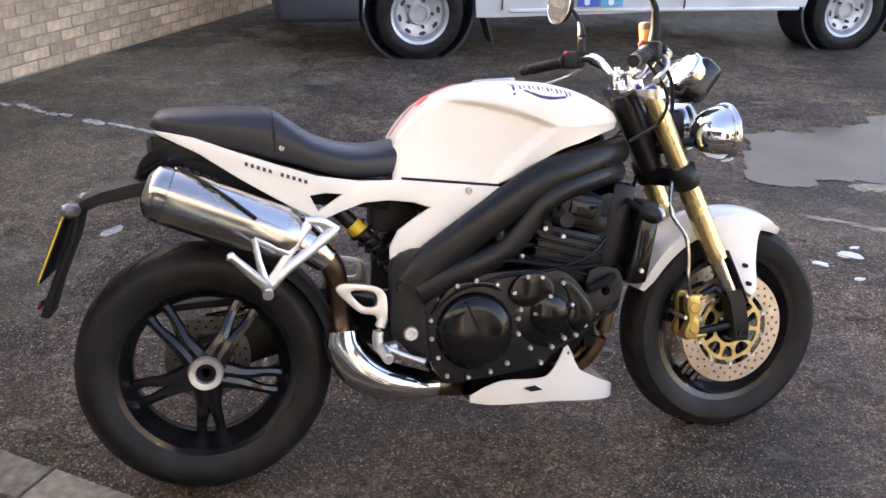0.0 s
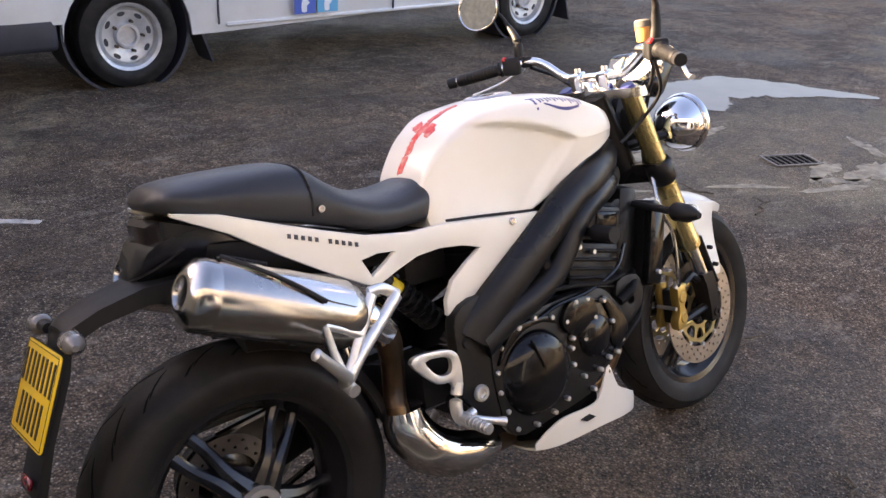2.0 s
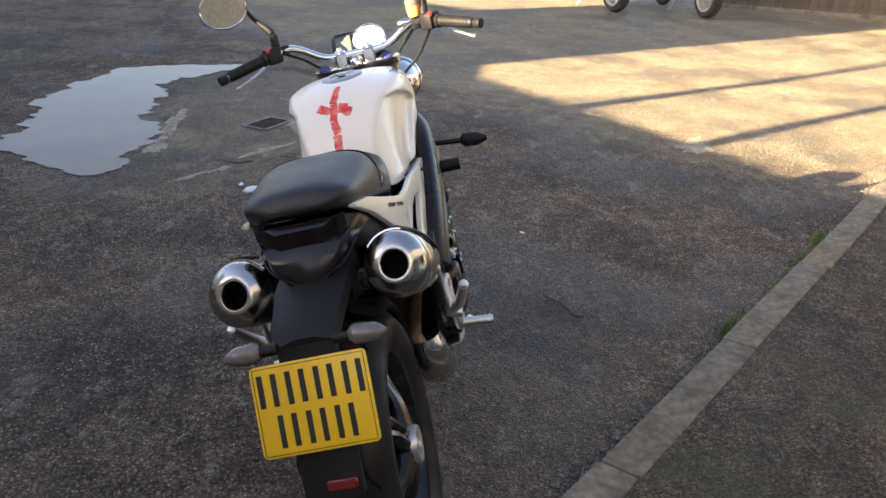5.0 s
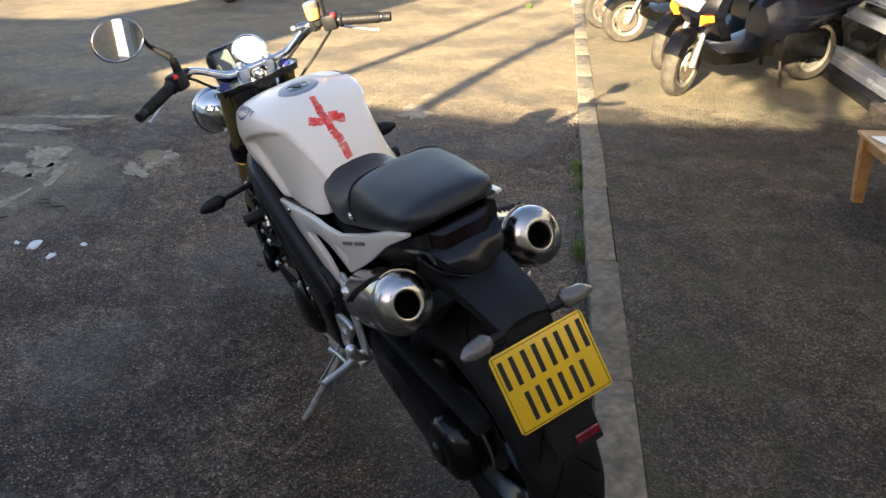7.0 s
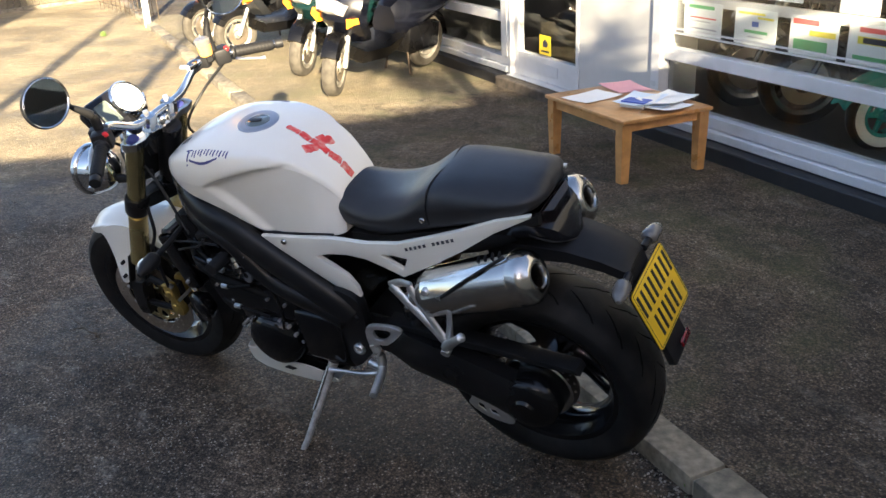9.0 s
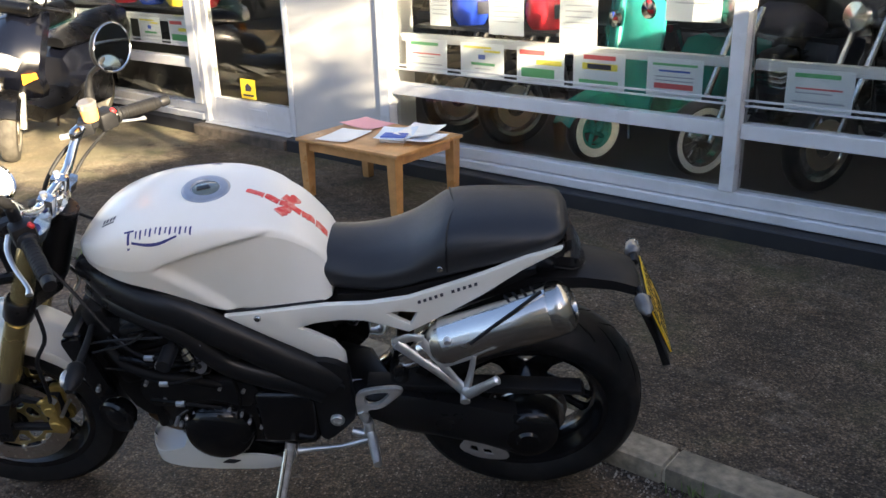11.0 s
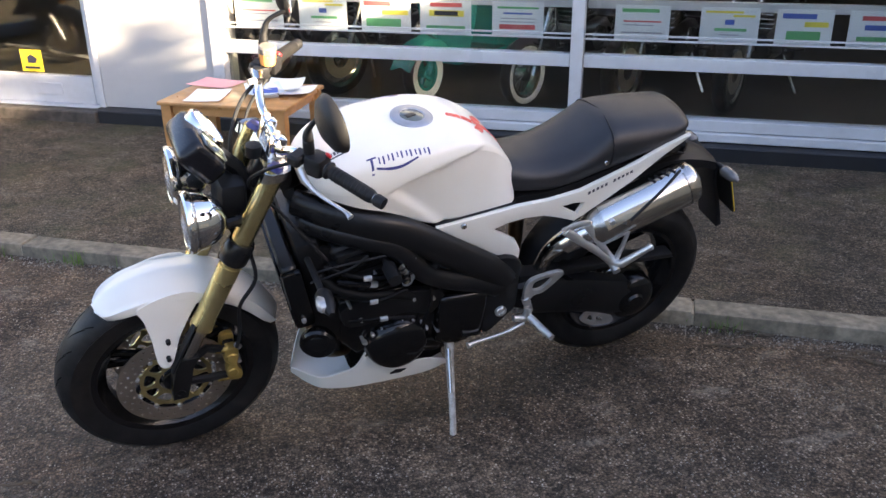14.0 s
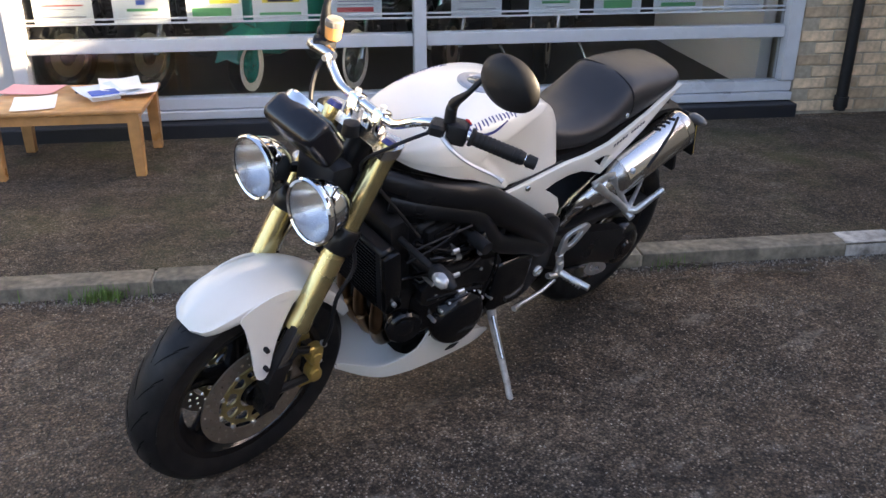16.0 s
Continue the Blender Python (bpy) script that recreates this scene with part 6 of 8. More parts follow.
part("brake_hose", tube(bmesh.new(), [(1.12, -0.215, 1.09), (1.19, -0.175, 1.045), (1.235, -0.12, 0.98), (1.25, -0.08, 0.88), (1.26, -0.07, 0.79)], 0.0055, 8, curve=6), PLASTIC, bike)
part("clutch_cable", tube(bmesh.new(), [(1.135, 0.215, 1.085), (1.215, 0.17, 1.035), (1.235, 0.10, 0.95), (1.16, 0.11, 0.86), (1.05, 0.16, 0.72)], 0.0045, 8, curve=6), PLASTIC, bike)
part("throttle_cable", tube(bmesh.new(), [(1.10, -0.245, 1.07), (1.18, -0.19, 0.99), (1.20, -0.11, 0.92), (1.12, -0.10, 0.87)], 0.0045, 8, curve=6), PLASTIC, bike)

# foot gear and stand
for s in (-1, 1):
    hang = part("pillion_hanger", tube(bmesh.new(), [(0.335, s * 0.172, 0.694), (0.275, s * 0.188, 0.652), (0.215, s * 0.204, 0.612), (0.172, s * 0.214, 0.578)], [0.015, 0.013, 0.013, 0.016], 12, curve=5, squash=0.62, flat=(0, 1, 0)), CAST, bike, "silver cast pillion footpeg hanger")
    part("hanger_strut", tube(bmesh.new(), [(0.272, s * 0.182, 0.712), (0.232, s * 0.196, 0.660), (0.196, s * 0.207, 0.612), (0.172, s * 0.214, 0.580)], [0.012, 0.011, 0.011, 0.013], 12, curve=5, squash=0.62, flat=(0, 1, 0)), CAST, hang)
    part("hanger_strut", tube(bmesh.new(), [(0.145, s * 0.212, 0.690), (0.152, s * 0.213, 0.640), (0.166, s * 0.214, 0.575)], [0.007, 0.008, 0.012], 10, curve=5, squash=0.7, flat=(0, 1, 0)), CAST, hang)
    part("hanger_strut", tube(bmesh.new(), [(0.145, s * 0.212, 0.690), (0.180, s * 0.208, 0.672), (0.222, s * 0.200, 0.648)], [0.007, 0.008, 0.010], 10, curve=5, squash=0.7, flat=(0, 1, 0)), CAST, hang)
    part("strap_bracket", tube(bmesh.new(), [(0.340, s * 0.165, 0.690), (0.300, s * 0.176, 0.716), (0.265, s * 0.180, 0.718)], [0.013, 0.012, 0.010], 10, curve=4, squash=0.6, flat=(0, 1, 0)), CAST, hang)
    part("pillion_peg", tube(bmesh.new(), [(0.168, s * 0.212, 0.572), (0.158, s * 0.240, 0.590), (0.097, s * 0.262, 0.655), (0.089, s * 0.264, 0.662), (0.085, s * 0.2645, 0.666)], [0.015, 0.013, 0.010, 0.012, 0.005], 12), CAST, hang, "folded silver footpeg")
    part("peg_pivot", tube(bmesh.new(), [(0.168, s * 0.205, 0.570), (0.168, s * 0.240, 0.560)], 0.013, 10), CAST, hang)
    guard = part("heel_guard", flip(plate(rounded([(0.326, 0.552), (0.345, 0.565), (0.395, 0.560), (0.435, 0.548), (0.450, 0.520), (0.448, 0.470), (0.430, 0.455), (0.418, 0.482), (0.385, 0.490), (0.350, 0.522)], 3), [rounded([(0.362, 0.545), (0.405, 0.543), (0.425, 0.530), (0.420, 0.505), (0.390, 0.508)], 3)], 0.186, 0.200, None, 0.004), s), CAST, bike, "silver heel guard and footrest hanger")
    part("hanger_arm", tube(bmesh.new(), [(0.440, s * 0.192, 0.475), (0.424, s * 0.196, 0.430), (0.432, s * 0.198, 0.395), (0.470, s * 0.195, 0.400)], [0.013, 0.014, 0.013, 0.010], 10, curve=4), CAST, guard)
    peg = part("rider_peg", tube(bmesh.new(), [(0.428, s * 0.190, 0.405), (0.415, s * 0.215, 0.400), (0.391, s * 0.305, 0.400)] if s > 0 else [(0.428, s * 0.190, 0.405), (0.430, s * 0.215, 0.402), (0.436, s * 0.285, 0.394)], [0.013, 0.012, 0.011], 10), CAST, guard, "ribbed silver rider footpeg")
    a, b = (Vector((0.415, s * 0.220, 0.400)), Vector((0.396, s * 0.283, 0.393))) if s > 0 else (Vector((0.430, s * 0.220, 0.402)), Vector((0.436, s * 0.283, 0.395)))
    for k in range(6):
        part("peg_rib", tube(bmesh.new(), [a.lerp(b, k / 6 + 0.03), a.lerp(b, k / 6 + 0.10)], 0.0135, 10), CAST, peg)
part("brake_pedal", tube(bmesh.new(), [(0.432, -0.200, 0.405), (0.470, -0.205, 0.385), (0.510, -0.210, 0.368), (0.535, -0.214, 0.358)], [0.010, 0.008, 0.008, 0.011], 10, curve=4), CAST, bike, "silver brake pedal")
part("shift_lever", tube(bmesh.new(), [(0.430, 0.198, 0.372), (0.50, 0.205, 0.352), (0.58, 0.206, 0.340), (0.62, 0.212, 0.338)], [0.008, 0.006, 0.006, 0.010], 10, curve=4), CAST, bike, "silver gear lever and rod")
stand = part("side_stand", tube(bmesh.new(), [(0.655, 0.155, 0.305), (0.662, 0.185, 0.270), (0.690, 0.325, 0.132), (0.698, 0.352, 0.106)], [0.016, 0.013, 0.0100, 0.0105], 12), STAND, bike, "dirty silver side stand holding the machine up")
part("stand_foot", slab(bmesh.new(), rounded([(-0.030, -0.022), (0.028, -0.018), (0.034, 0.010), (-0.024, 0.020)], 3), -0.004, 0.004, bevel=0.002, m=pose(0.700, 0.3575, 0.1035, PHI, 0, 0) @ pose(0, 0, 0, -90, 0, 0)), STAND, stand)
part("stand_spring", tube(bmesh.new(), [(0.665, 0.175, 0.300), (0.684, 0.270, 0.205)], 0.006, 8), BRUSHED, stand)

# the steering is turned a touch to the left
turn = pose(0.9, 0, 0, 0, 0, 3.2) @ pose(-0.9, 0, -0.003)
for ob in list(bike.children):
    if ob.name.split(".")[0] in ("fork_leg", "lower_yoke", "brake_caliper", "front_mudguard", "headlamp", "headlamp_frame", "instrument_pod", "brake_hose") or ob == front_wheel:
        ob.matrix_basis = turn @ ob.matrix_basis
yoke.matrix_basis = pose(1.0, 0, 0, 0, 0, 3.2) @ pose(-1.0, 0, 0)

# small engine fittings
neck = part("filler_neck", tube(bmesh.new(), [(0.858, 0.196, 0.700), (0.846, 0.204, 0.672), (0.838, 0.208, 0.642)], [0.012, 0.0135, 0.013], 14), BRUSHED, bike, "ribbed metal filler neck")
for k in range(4):
    p = Vector((0.858, 0.196, 0.700)).lerp(Vector((0.838, 0.208, 0.642)), 0.2 + 0.2 * k)
    part("neck_rib", tube(bmesh.new(), [p, p + Vector((-0.002, 0.0008, -0.004))], 0.0152, 14), ENGINE_BLACK, neck)
for pts in ([(1.09, 0.165, 0.60), (1.00, 0.185, 0.612), (0.93, 0.188, 0.632), (0.84, 0.186, 0.640), (0.77, 0.184, 0.620)], [(1.05, 0.150, 0.70), (0.98, 0.178, 0.655), (0.90, 0.186, 0.665), (0.83, 0.186, 0.690)], [(0.80, 0.182, 0.66), (0.76, 0.190, 0.60), (0.75, 0.192, 0.52), (0.77, 0.190, 0.44)], [(1.04, -0.150, 0.63), (0.97, -0.178, 0.585), (0.86, -0.186, 0.560), (0.76, -0.186, 0.555), (0.70, -0.184, 0.540)]):
    part("engine_hose", tube(bmesh.new(), pts, 0.0045, 8, curve=6), ENGINE_BLACK, bike)
for x, z in ((0.99, 0.56), (0.955, 0.50), (0.80, 0.545), (0.74, 0.535), (0.70, 0.50), (0.715, 0.40), (0.945, 0.41)):
    part("case_bolt", lathe(bmesh.new(), [(0, 0.190), (0.005, 0.189), (0.006, 0.150)], 10, m=Matrix.Translation((x, 0, z))), CAST, bike)

# ---- forecourt: table and papers ----
PAVE_Z = lambda v: float(np.interp(v, [PLINTH_V, -1.3, KERB_V0], [0.0245, 0.045, 0.06]))
TOP_Z = 0.394
TU, TV = -0.08, 0.115
table = thing("coffee_table", ST @ pose(2.335 + TU, -1.975 + TV, PAVE_Z(-1.975 + TV)), "low square varnished beech coffee table on the forecourt", "table")
th = TOP_Z - PAVE_Z(-1.975 + TV)
part("tabletop", boxed(-0.395, 0.395, -0.295, 0.295, th - 0.022, th, bevel=0.006, seg=2), WOOD, table)
for x in (-0.345, 0.345):
    part("apron", boxed(x - 0.010, x + 0.010, -0.222, 0.222, th - 0.075, th - 0.023), WOOD, table, smooth=False)
    for y in (-0.255, 0.255):
        part("leg", skin(bmesh.new(), [[(x + a * w, y + b * w, z) for a, b in ((-1, -1), (1, -1), (1, 1), (-1, 1))] for z, w in ((0.0, 0.024), (th - 0.12, 0.030), (th - 0.023, 0.030))]), WOOD, table, smooth=False)
for y in (-0.255, 0.255):
    part("apron", boxed(-0.313, 0.313, y - 0.010, y + 0.010, th - 0.075, th - 0.023), WOOD, table, smooth=False)

def sheet(u, v, w, h, turn, mat, z, label, curl=0.004):
    bm = bmesh.new()
    k = 6
    top = [[bm.verts.new((w * (i / k - 0.5), h * (j / k - 0.5), curl * ((i / k - 0.5) ** 2 + (j / k - 0.5) ** 2) * 4 + 0.0012)) for i in range(k + 1)] for j in range(k + 1)]
    for a, b in zip(top, top[1:]):
        for i in range(k):
            bm.faces.new((a[i], a[i + 1], b[i + 1], b[i]))
    r = bmesh.ops.extrude_face_region(bm, geom=bm.faces[:])
    bmesh.ops.translate(bm, vec=(0, 0, -0.001), verts=[q for q in r["geom"] if isinstance(q, bmesh.types.BMVert)])
    return tagged(part("paper_sheet", bm, mat, m=ST @ pose(u + TU, v + TV, z, 0, 0, turn)), label, "paper", "papers on the table")
sheet(2.50, -1.86, 0.21, 0.297, 12, PAPER, TOP_Z + 0.0005, "white printed sheet lying on the coffee table")
sheet(2.60, -2.16, 0.21, 0.297, 80, material("pink paper", (0.72, 0.36, 0.40), 0.8, grain=0.04, scale=6), TOP_Z + 0.0005, "pink sheet lying on the coffee table")
for k, (u, v, a, mt) in enumerate(((2.10, -2.06, 70, PAPER), (2.16, -2.02, 48, PAPER_BLUE), (2.06, -2.00, 96, PAPER), (2.20, -1.98, 30, PAPER_BLUE), (2.12, -2.10, 15, PAPER))):
    sheet(u, v, 0.21, 0.297, a, mt, TOP_Z + 0.0005 + 0.0045 * (k + 1), "loose leaflet in an untidy pile on the table", 0.010)
book = thing("leaflet", ST @ pose(2.17 + TU, -1.93 + TV, TOP_Z + 0.001, 0, 0, 25), "small stack of blue printed leaflets on the table", "leaflets")
part("stack", boxed(-0.07, 0.07, -0.05, 0.05, 0.028, 0.036, bevel=0.002), INK_BLUE, book)
part("backing", boxed(-0.072, 0.072, -0.052, 0.052, 0.0, 0.0275, bevel=0.002), PAPER, book)
pen = thing("key_ring", ST @ pose(2.30 + TU, -2.09 + TV, TOP_Z + 0.004, 0, 0, 35), "small dark keys lying on the table", "keys")
part("key", tube(bmesh.new(), [(-0.04, 0, 0), (0.02, 0, 0)], 0.004, 6), IRON, pen)
part("fob", boxed(0.02, 0.055, -0.014, 0.014, -0.003, 0.006, bevel=0.002), INK_DARK, pen)

# ---- window notices ----
BARS = {
    "a": [(0.12, 0.80, 0.80, 0.90, INK_GREEN), (0.15, 0.85, 0.52, 0.56, INK_RED), (0.15, 0.70, 0.42, 0.45, INK_GREY), (0.12, 0.88, 0.20, 0.24, INK_GREY)],
    "b": [(0.08, 0.72, 0.84, 0.90, INK_YELLOW), (0.55, 0.92, 0.74, 0.80, INK_YELLOW), (0.42, 0.58, 0.52, 0.66, INK_BLUE), (0.25, 0.80, 0.34, 0.42, INK_GREEN), (0.34, 0.68, 0.22, 0.25, INK_GREY)],
    "c": [(0.06, 0.60, 0.78, 0.92, INK_RED), (0.42, 0.95, 0.52, 0.66, INK_YELLOW), (0.10, 0.80, 0.14, 0.40, INK_GREEN)],
    "d": [(0.20, 0.82, 0.80, 0.92, INK_RED), (0.18, 0.86, 0.52, 0.70, INK_YELLOW), (0.28, 0.74, 0.54, 0.68, INK_DARK), (0.12, 0.88, 0.14, 0.24, INK_GREEN)],
    "e": [(0.10, 0.90, 0.80, 0.86, INK_GREEN), (0.22, 0.78, 0.64, 0.69, INK_BLUE), (0.16, 0.84, 0.50, 0.53, INK_GREY), (0.16, 0.84, 0.40, 0.43, INK_GREY), (0.14, 0.84, 0.20, 0.34, INK_RED)],
    "f": [(0.10, 0.70, 0.74, 0.88, INK_BLUE), (0.50, 0.92, 0.52, 0.66, INK_YELLOW), (0.20, 0.80, 0.16, 0.40, INK_GREEN)],
    "g": [(0.20, 0.85, 0.74, 0.86, INK_RED), (0.26, 0.72, 0.48, 0.62, INK_BLUE), (0.15, 0.85, 0.18, 0.30, INK_GREEN)],
    "h": [(0.30, 0.70, 0.55, 0.90, INK_YELLOW), (0.20, 0.80, 0.40, 0.60, INK_YELLOW), (0.10, 0.90, 0.15, 0.20, INK_GREY)],
}
KIND = {"a": "a green heading", "b": "a yellow heading", "c": "red, yellow and green blocks", "d": "a red line and black panel", "e": "green, blue and red lines", "f": "blue, yellow and green blocks", "g": "red and blue headings", "h": "a yellow block"}
for u, wdt, key in ((2.42, 0.33, "a"), (1.985, 0.32, "b"), (1.57, 0.32, "c"), (1.19, 0.32, "d"), (0.745, 0.31, "e"), (0.015, 0.31, "a"), (-0.47, 0.32, "b"), (-0.87, 0.30, "f"), (-1.26, 0.32, "g"), (-1.69, 0.26, "h"), (4.98, 0.30, "c"), (5.40, 0.30, "b"), (5.82, 0.30, "d"), (6.24, 0.30, "a"), (6.66, 0.30, "e"), (7.3, 0.3, "g"), (7.72, 0.3, "b")):
    notice(u, 0.660, wdt, 0.200, PAPER, BARS[key], "white notice with " + KIND[key] + " in the window")
for u, z0, w, h in ((2.36, 0.935, 0.16, 0.22), (1.86, 0.905, 0.25, 0.24), (1.37, 0.885, 0.24, 0.26), (0.70, 1.04, 0.30, 0.28)):
    notice(u, z0, w, h, PAPER, [(0.15, 0.85, 0.8 - 0.12 * k, 0.82 - 0.12 * k, INK_GREY) for k in range(5)], "handwritten white notice hanging in the shop window", v=-2.60)
st = thing("door_sticker", ST @ pose(4.13, -2.4555, 0.315, 0, 0, 180), "small yellow warning sticker on the door glass", "sticker")
part("sticker", boxed(-0.085, 0.085, 0, 0.001, 0, 0.15), YELLOW, st, smooth=False)
part("printed_line", boxed(-0.06, 0.06, -0.002, -0.0011, 0.02, 0.035), INK_DARK, st, smooth=False)
part("printed_sign", slab(bmesh.new(), [(-0.03, 0.06), (0.03, 0.06), (0.045, 0.09), (0.0, 0.12), (-0.03, 0.10)], -0.002, -0.0011), INK_DARK, st, smooth=False)

# ---- showroom machines ----
TEAL = material("turquoise enamel", (0.018, 0.23, 0.205), 0.22, coat=0.6, grain=0.05, scale=6)
WHITEWALL = material("white tyre wall", (0.72, 0.72, 0.70), 0.6, grain=0.06, scale=20)
SHOW_RED, SHOW_BLUE, SHOW_YELLOW = (material("helmet " + k, c, 0.25, coat=0.6, grain=0.05, scale=8) for k, c in (("red", (0.5, 0.02, 0.03)), ("blue", (0.02, 0.06, 0.5)), ("yellow", (0.7, 0.5, 0.02))))

def road_wheel(parent, x, z, R, half, bead, rim_mat, spokes=0, wall=None, disc=False, name="wheel", rubber=RUBBER):
    c = Vector((x, 0, z))
    bm = bmesh.new()
    lathe(bm, [(bead - 0.02, half * 0.7), (bead + 0.006, half * 0.9), (bead + 0.006, -half * 0.9), (bead - 0.02, -half * 0.7)], 40, m=Matrix.Translation(c), closed=True)
    spoke_bms = []
    if spokes:
        for k in range(spokes):
            a = 2 * math.pi * k / spokes
            s = 1 if k % 2 else -1
            spoke_bms.append(tube(bmesh.new(), [c + Vector((bead * 0.2 * math.cos(a + 0.5 * s), s * half * 0.5, bead * 0.2 * math.sin(a + 0.5 * s))), c + Vector((bead * math.cos(a), 0, bead * math.sin(a)))], 0.0025, 4))
    else:
        for k in range(5):
            a = 2 * math.pi * k / 5
            spoke_bms.append(tube(bmesh.new(), [c + Vector((bead * 0.2 * math.cos(a), 0, bead * 0.2 * math.sin(a))), c + Vector((bead * math.cos(a), 0, bead * math.sin(a)))], [0.02, 0.014], 6))
    w = part(name, bm, rim_mat, parent)
    part("hub", lathe(bmesh.new(), [(0.01, half), (bead * 0.28, half * 0.9), (bead * 0.28, -half * 0.9), (0.01, -half)], 20, m=Matrix.Translation(c), closed=True), rim_mat, w)
    for q in spoke_bms:
        part("spoke", q, rim_mat, w)
    prof = [(bead, half * 0.8), (bead + 0.3 * (R - bead), half), (R - 0.25 * (R - bead), half * 0.9), (R - 0.05 * (R - bead), half * 0.5), (R, 0)]
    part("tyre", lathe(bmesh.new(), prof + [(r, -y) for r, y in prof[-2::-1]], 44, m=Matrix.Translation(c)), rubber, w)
    if wall:
        for s in (-1, 1):
            part("white_wall", lathe(bmesh.new(), [(bead, s * half * 0.85), (bead + 0.15 * (R - bead), s * half * 1.01), (bead + 0.62 * (R - bead), s * half * 1.03), (bead + 0.62 * (R - bead), s * half * 0.9)], 44, m=Matrix.Translation(c)), wall, w)
    if disc:
        part("brake_disc", lathe(bmesh.new(), [(bead * 0.35, half * 0.75), (bead * 0.72, half * 0.75), (bead * 0.72, half * 0.85), (bead * 0.35, half * 0.85)], 30, m=Matrix.Translation(c), closed=True), DISC, w)
    return w

def classic_scooter(m):
    e = thing("classic_scooter", m, "turquoise classic scooter with whitewall tyres behind the glass", "scooter")
    road_wheel(e, 0.0, 0.200, 0.20, 0.045, 0.115, TEAL, wall=WHITEWALL)
    road_wheel(e, -1.20, 0.200, 0.20, 0.045, 0.115, TEAL, wall=WHITEWALL)
    part("mudguard", skin(bmesh.new(), [[(0.245 * math.cos(a) * 1.1, y, 0.20 + (0.245 + d) * math.sin(a)) for y, d in ((-0.085, -0.07), (-0.07, -0.01), (0, 0.02), (0.07, -0.01), (0.085, -0.07), (0.07, -0.075), (0, 0.0), (-0.07, -0.075))] for a in [radians(20 + 12 * k) for k in range(13)]]), TEAL, e)
    part("leg_shield", skin(bmesh.new(), [[(x + 0.10 * (abs(y) / 0.26) ** 2 * -1, y * w, z) for y in (-0.26, -0.18, -0.08, 0, 0.08, 0.18, 0.26)] + [(x - 0.02 - 0.10 * (abs(y) / 0.26) ** 2, y * w, z) for y in (0.26, 0.18, 0.08, 0, -0.08, -0.18, -0.26)] for x, w, z in ((-0.16, 0.72, 0.30), (-0.17, 0.85, 0.45), (-0.17, 0.95, 0.62), (-0.19, 1.0, 0.80), (-0.21, 0.92, 0.95), (-0.23, 0.55, 1.02))]), TEAL, e)
    part("head_cowl", skin(bmesh.new(), [[(x + 0.055 * math.cos(q) * s, 0.09 * math.sin(q) * s, z) for q in [k * math.pi / 6 for k in range(12)]] for x, z, s in ((-0.20, 0.98, 0.6), (-0.18, 1.03, 1.0), (-0.18, 1.10, 1.1), (-0.20, 1.15, 0.7))]), TEAL, e)
    part("headlamp", lathe(bmesh.new(), [(0, 0.02), (0.055, 0.015), (0.062, 0.0), (0.055, -0.02)], 24, m=pose(-0.12, 0, 1.08, 0, 0, -90)), CHROME, e)
    part("horn_cover", lathe(bmesh.new(), [(0, 0.02), (0.045, 0.012), (0.055, -0.01)], 20, m=pose(-0.135, 0.0, 0.86, 0, 0, -90)), CHROME, e)
    part("side_mirror", lathe(bmesh.new(), [(0, 0.01), (0.055, 0.006), (0.06, -0.006), (0, -0.02)], 20, m=pose(-0.2, 0.22, 0.93, 0, 0, -90)), CHROME, e)
    part("steering_column", tube(bmesh.new(), [(0.0, 0.06, 0.20), (-0.05, 0.05, 0.34), (-0.14, 0, 0.5), (-0.20, 0, 1.0)], 0.022, 8), TEAL, e)
    part("body", skin(bmesh.new(), [[(x, y * w, z0 + (z1 - z0) * t) for y, t in ((-0.7, 0), (-1, 0.4), (-0.8, 0.9), (0, 1), (0.8, 0.9), (1, 0.4), (0.7, 0))] for x, w, z0, z1 in ((-0.75, 0.13, 0.24, 0.55), (-0.9, 0.19, 0.22, 0.72), (-1.15, 0.21, 0.26, 0.74), (-1.4, 0.15, 0.36, 0.66), (-1.5, 0.06, 0.45, 0.58))]), TEAL, e)
    part("floorboard", boxed(-0.80, -0.18, -0.17, 0.17, 0.24, 0.29, bevel=0.01), TEAL, e)
    part("saddle", boxed(-1.35, -0.75, -0.12, 0.12, 0.745, 0.83, bevel=0.03, seg=2), VINYL, e)
    part("handlebar", tube(bmesh.new(), [(-0.27, -0.30, 1.10), (-0.21, 0, 1.11), (-0.27, 0.30, 1.10)], 0.016, 8), CHROME, e)
    return e
FZ = 0.107
classic_scooter(ST @ pose(1.46, -2.98, FZ, 0, 0, 68))

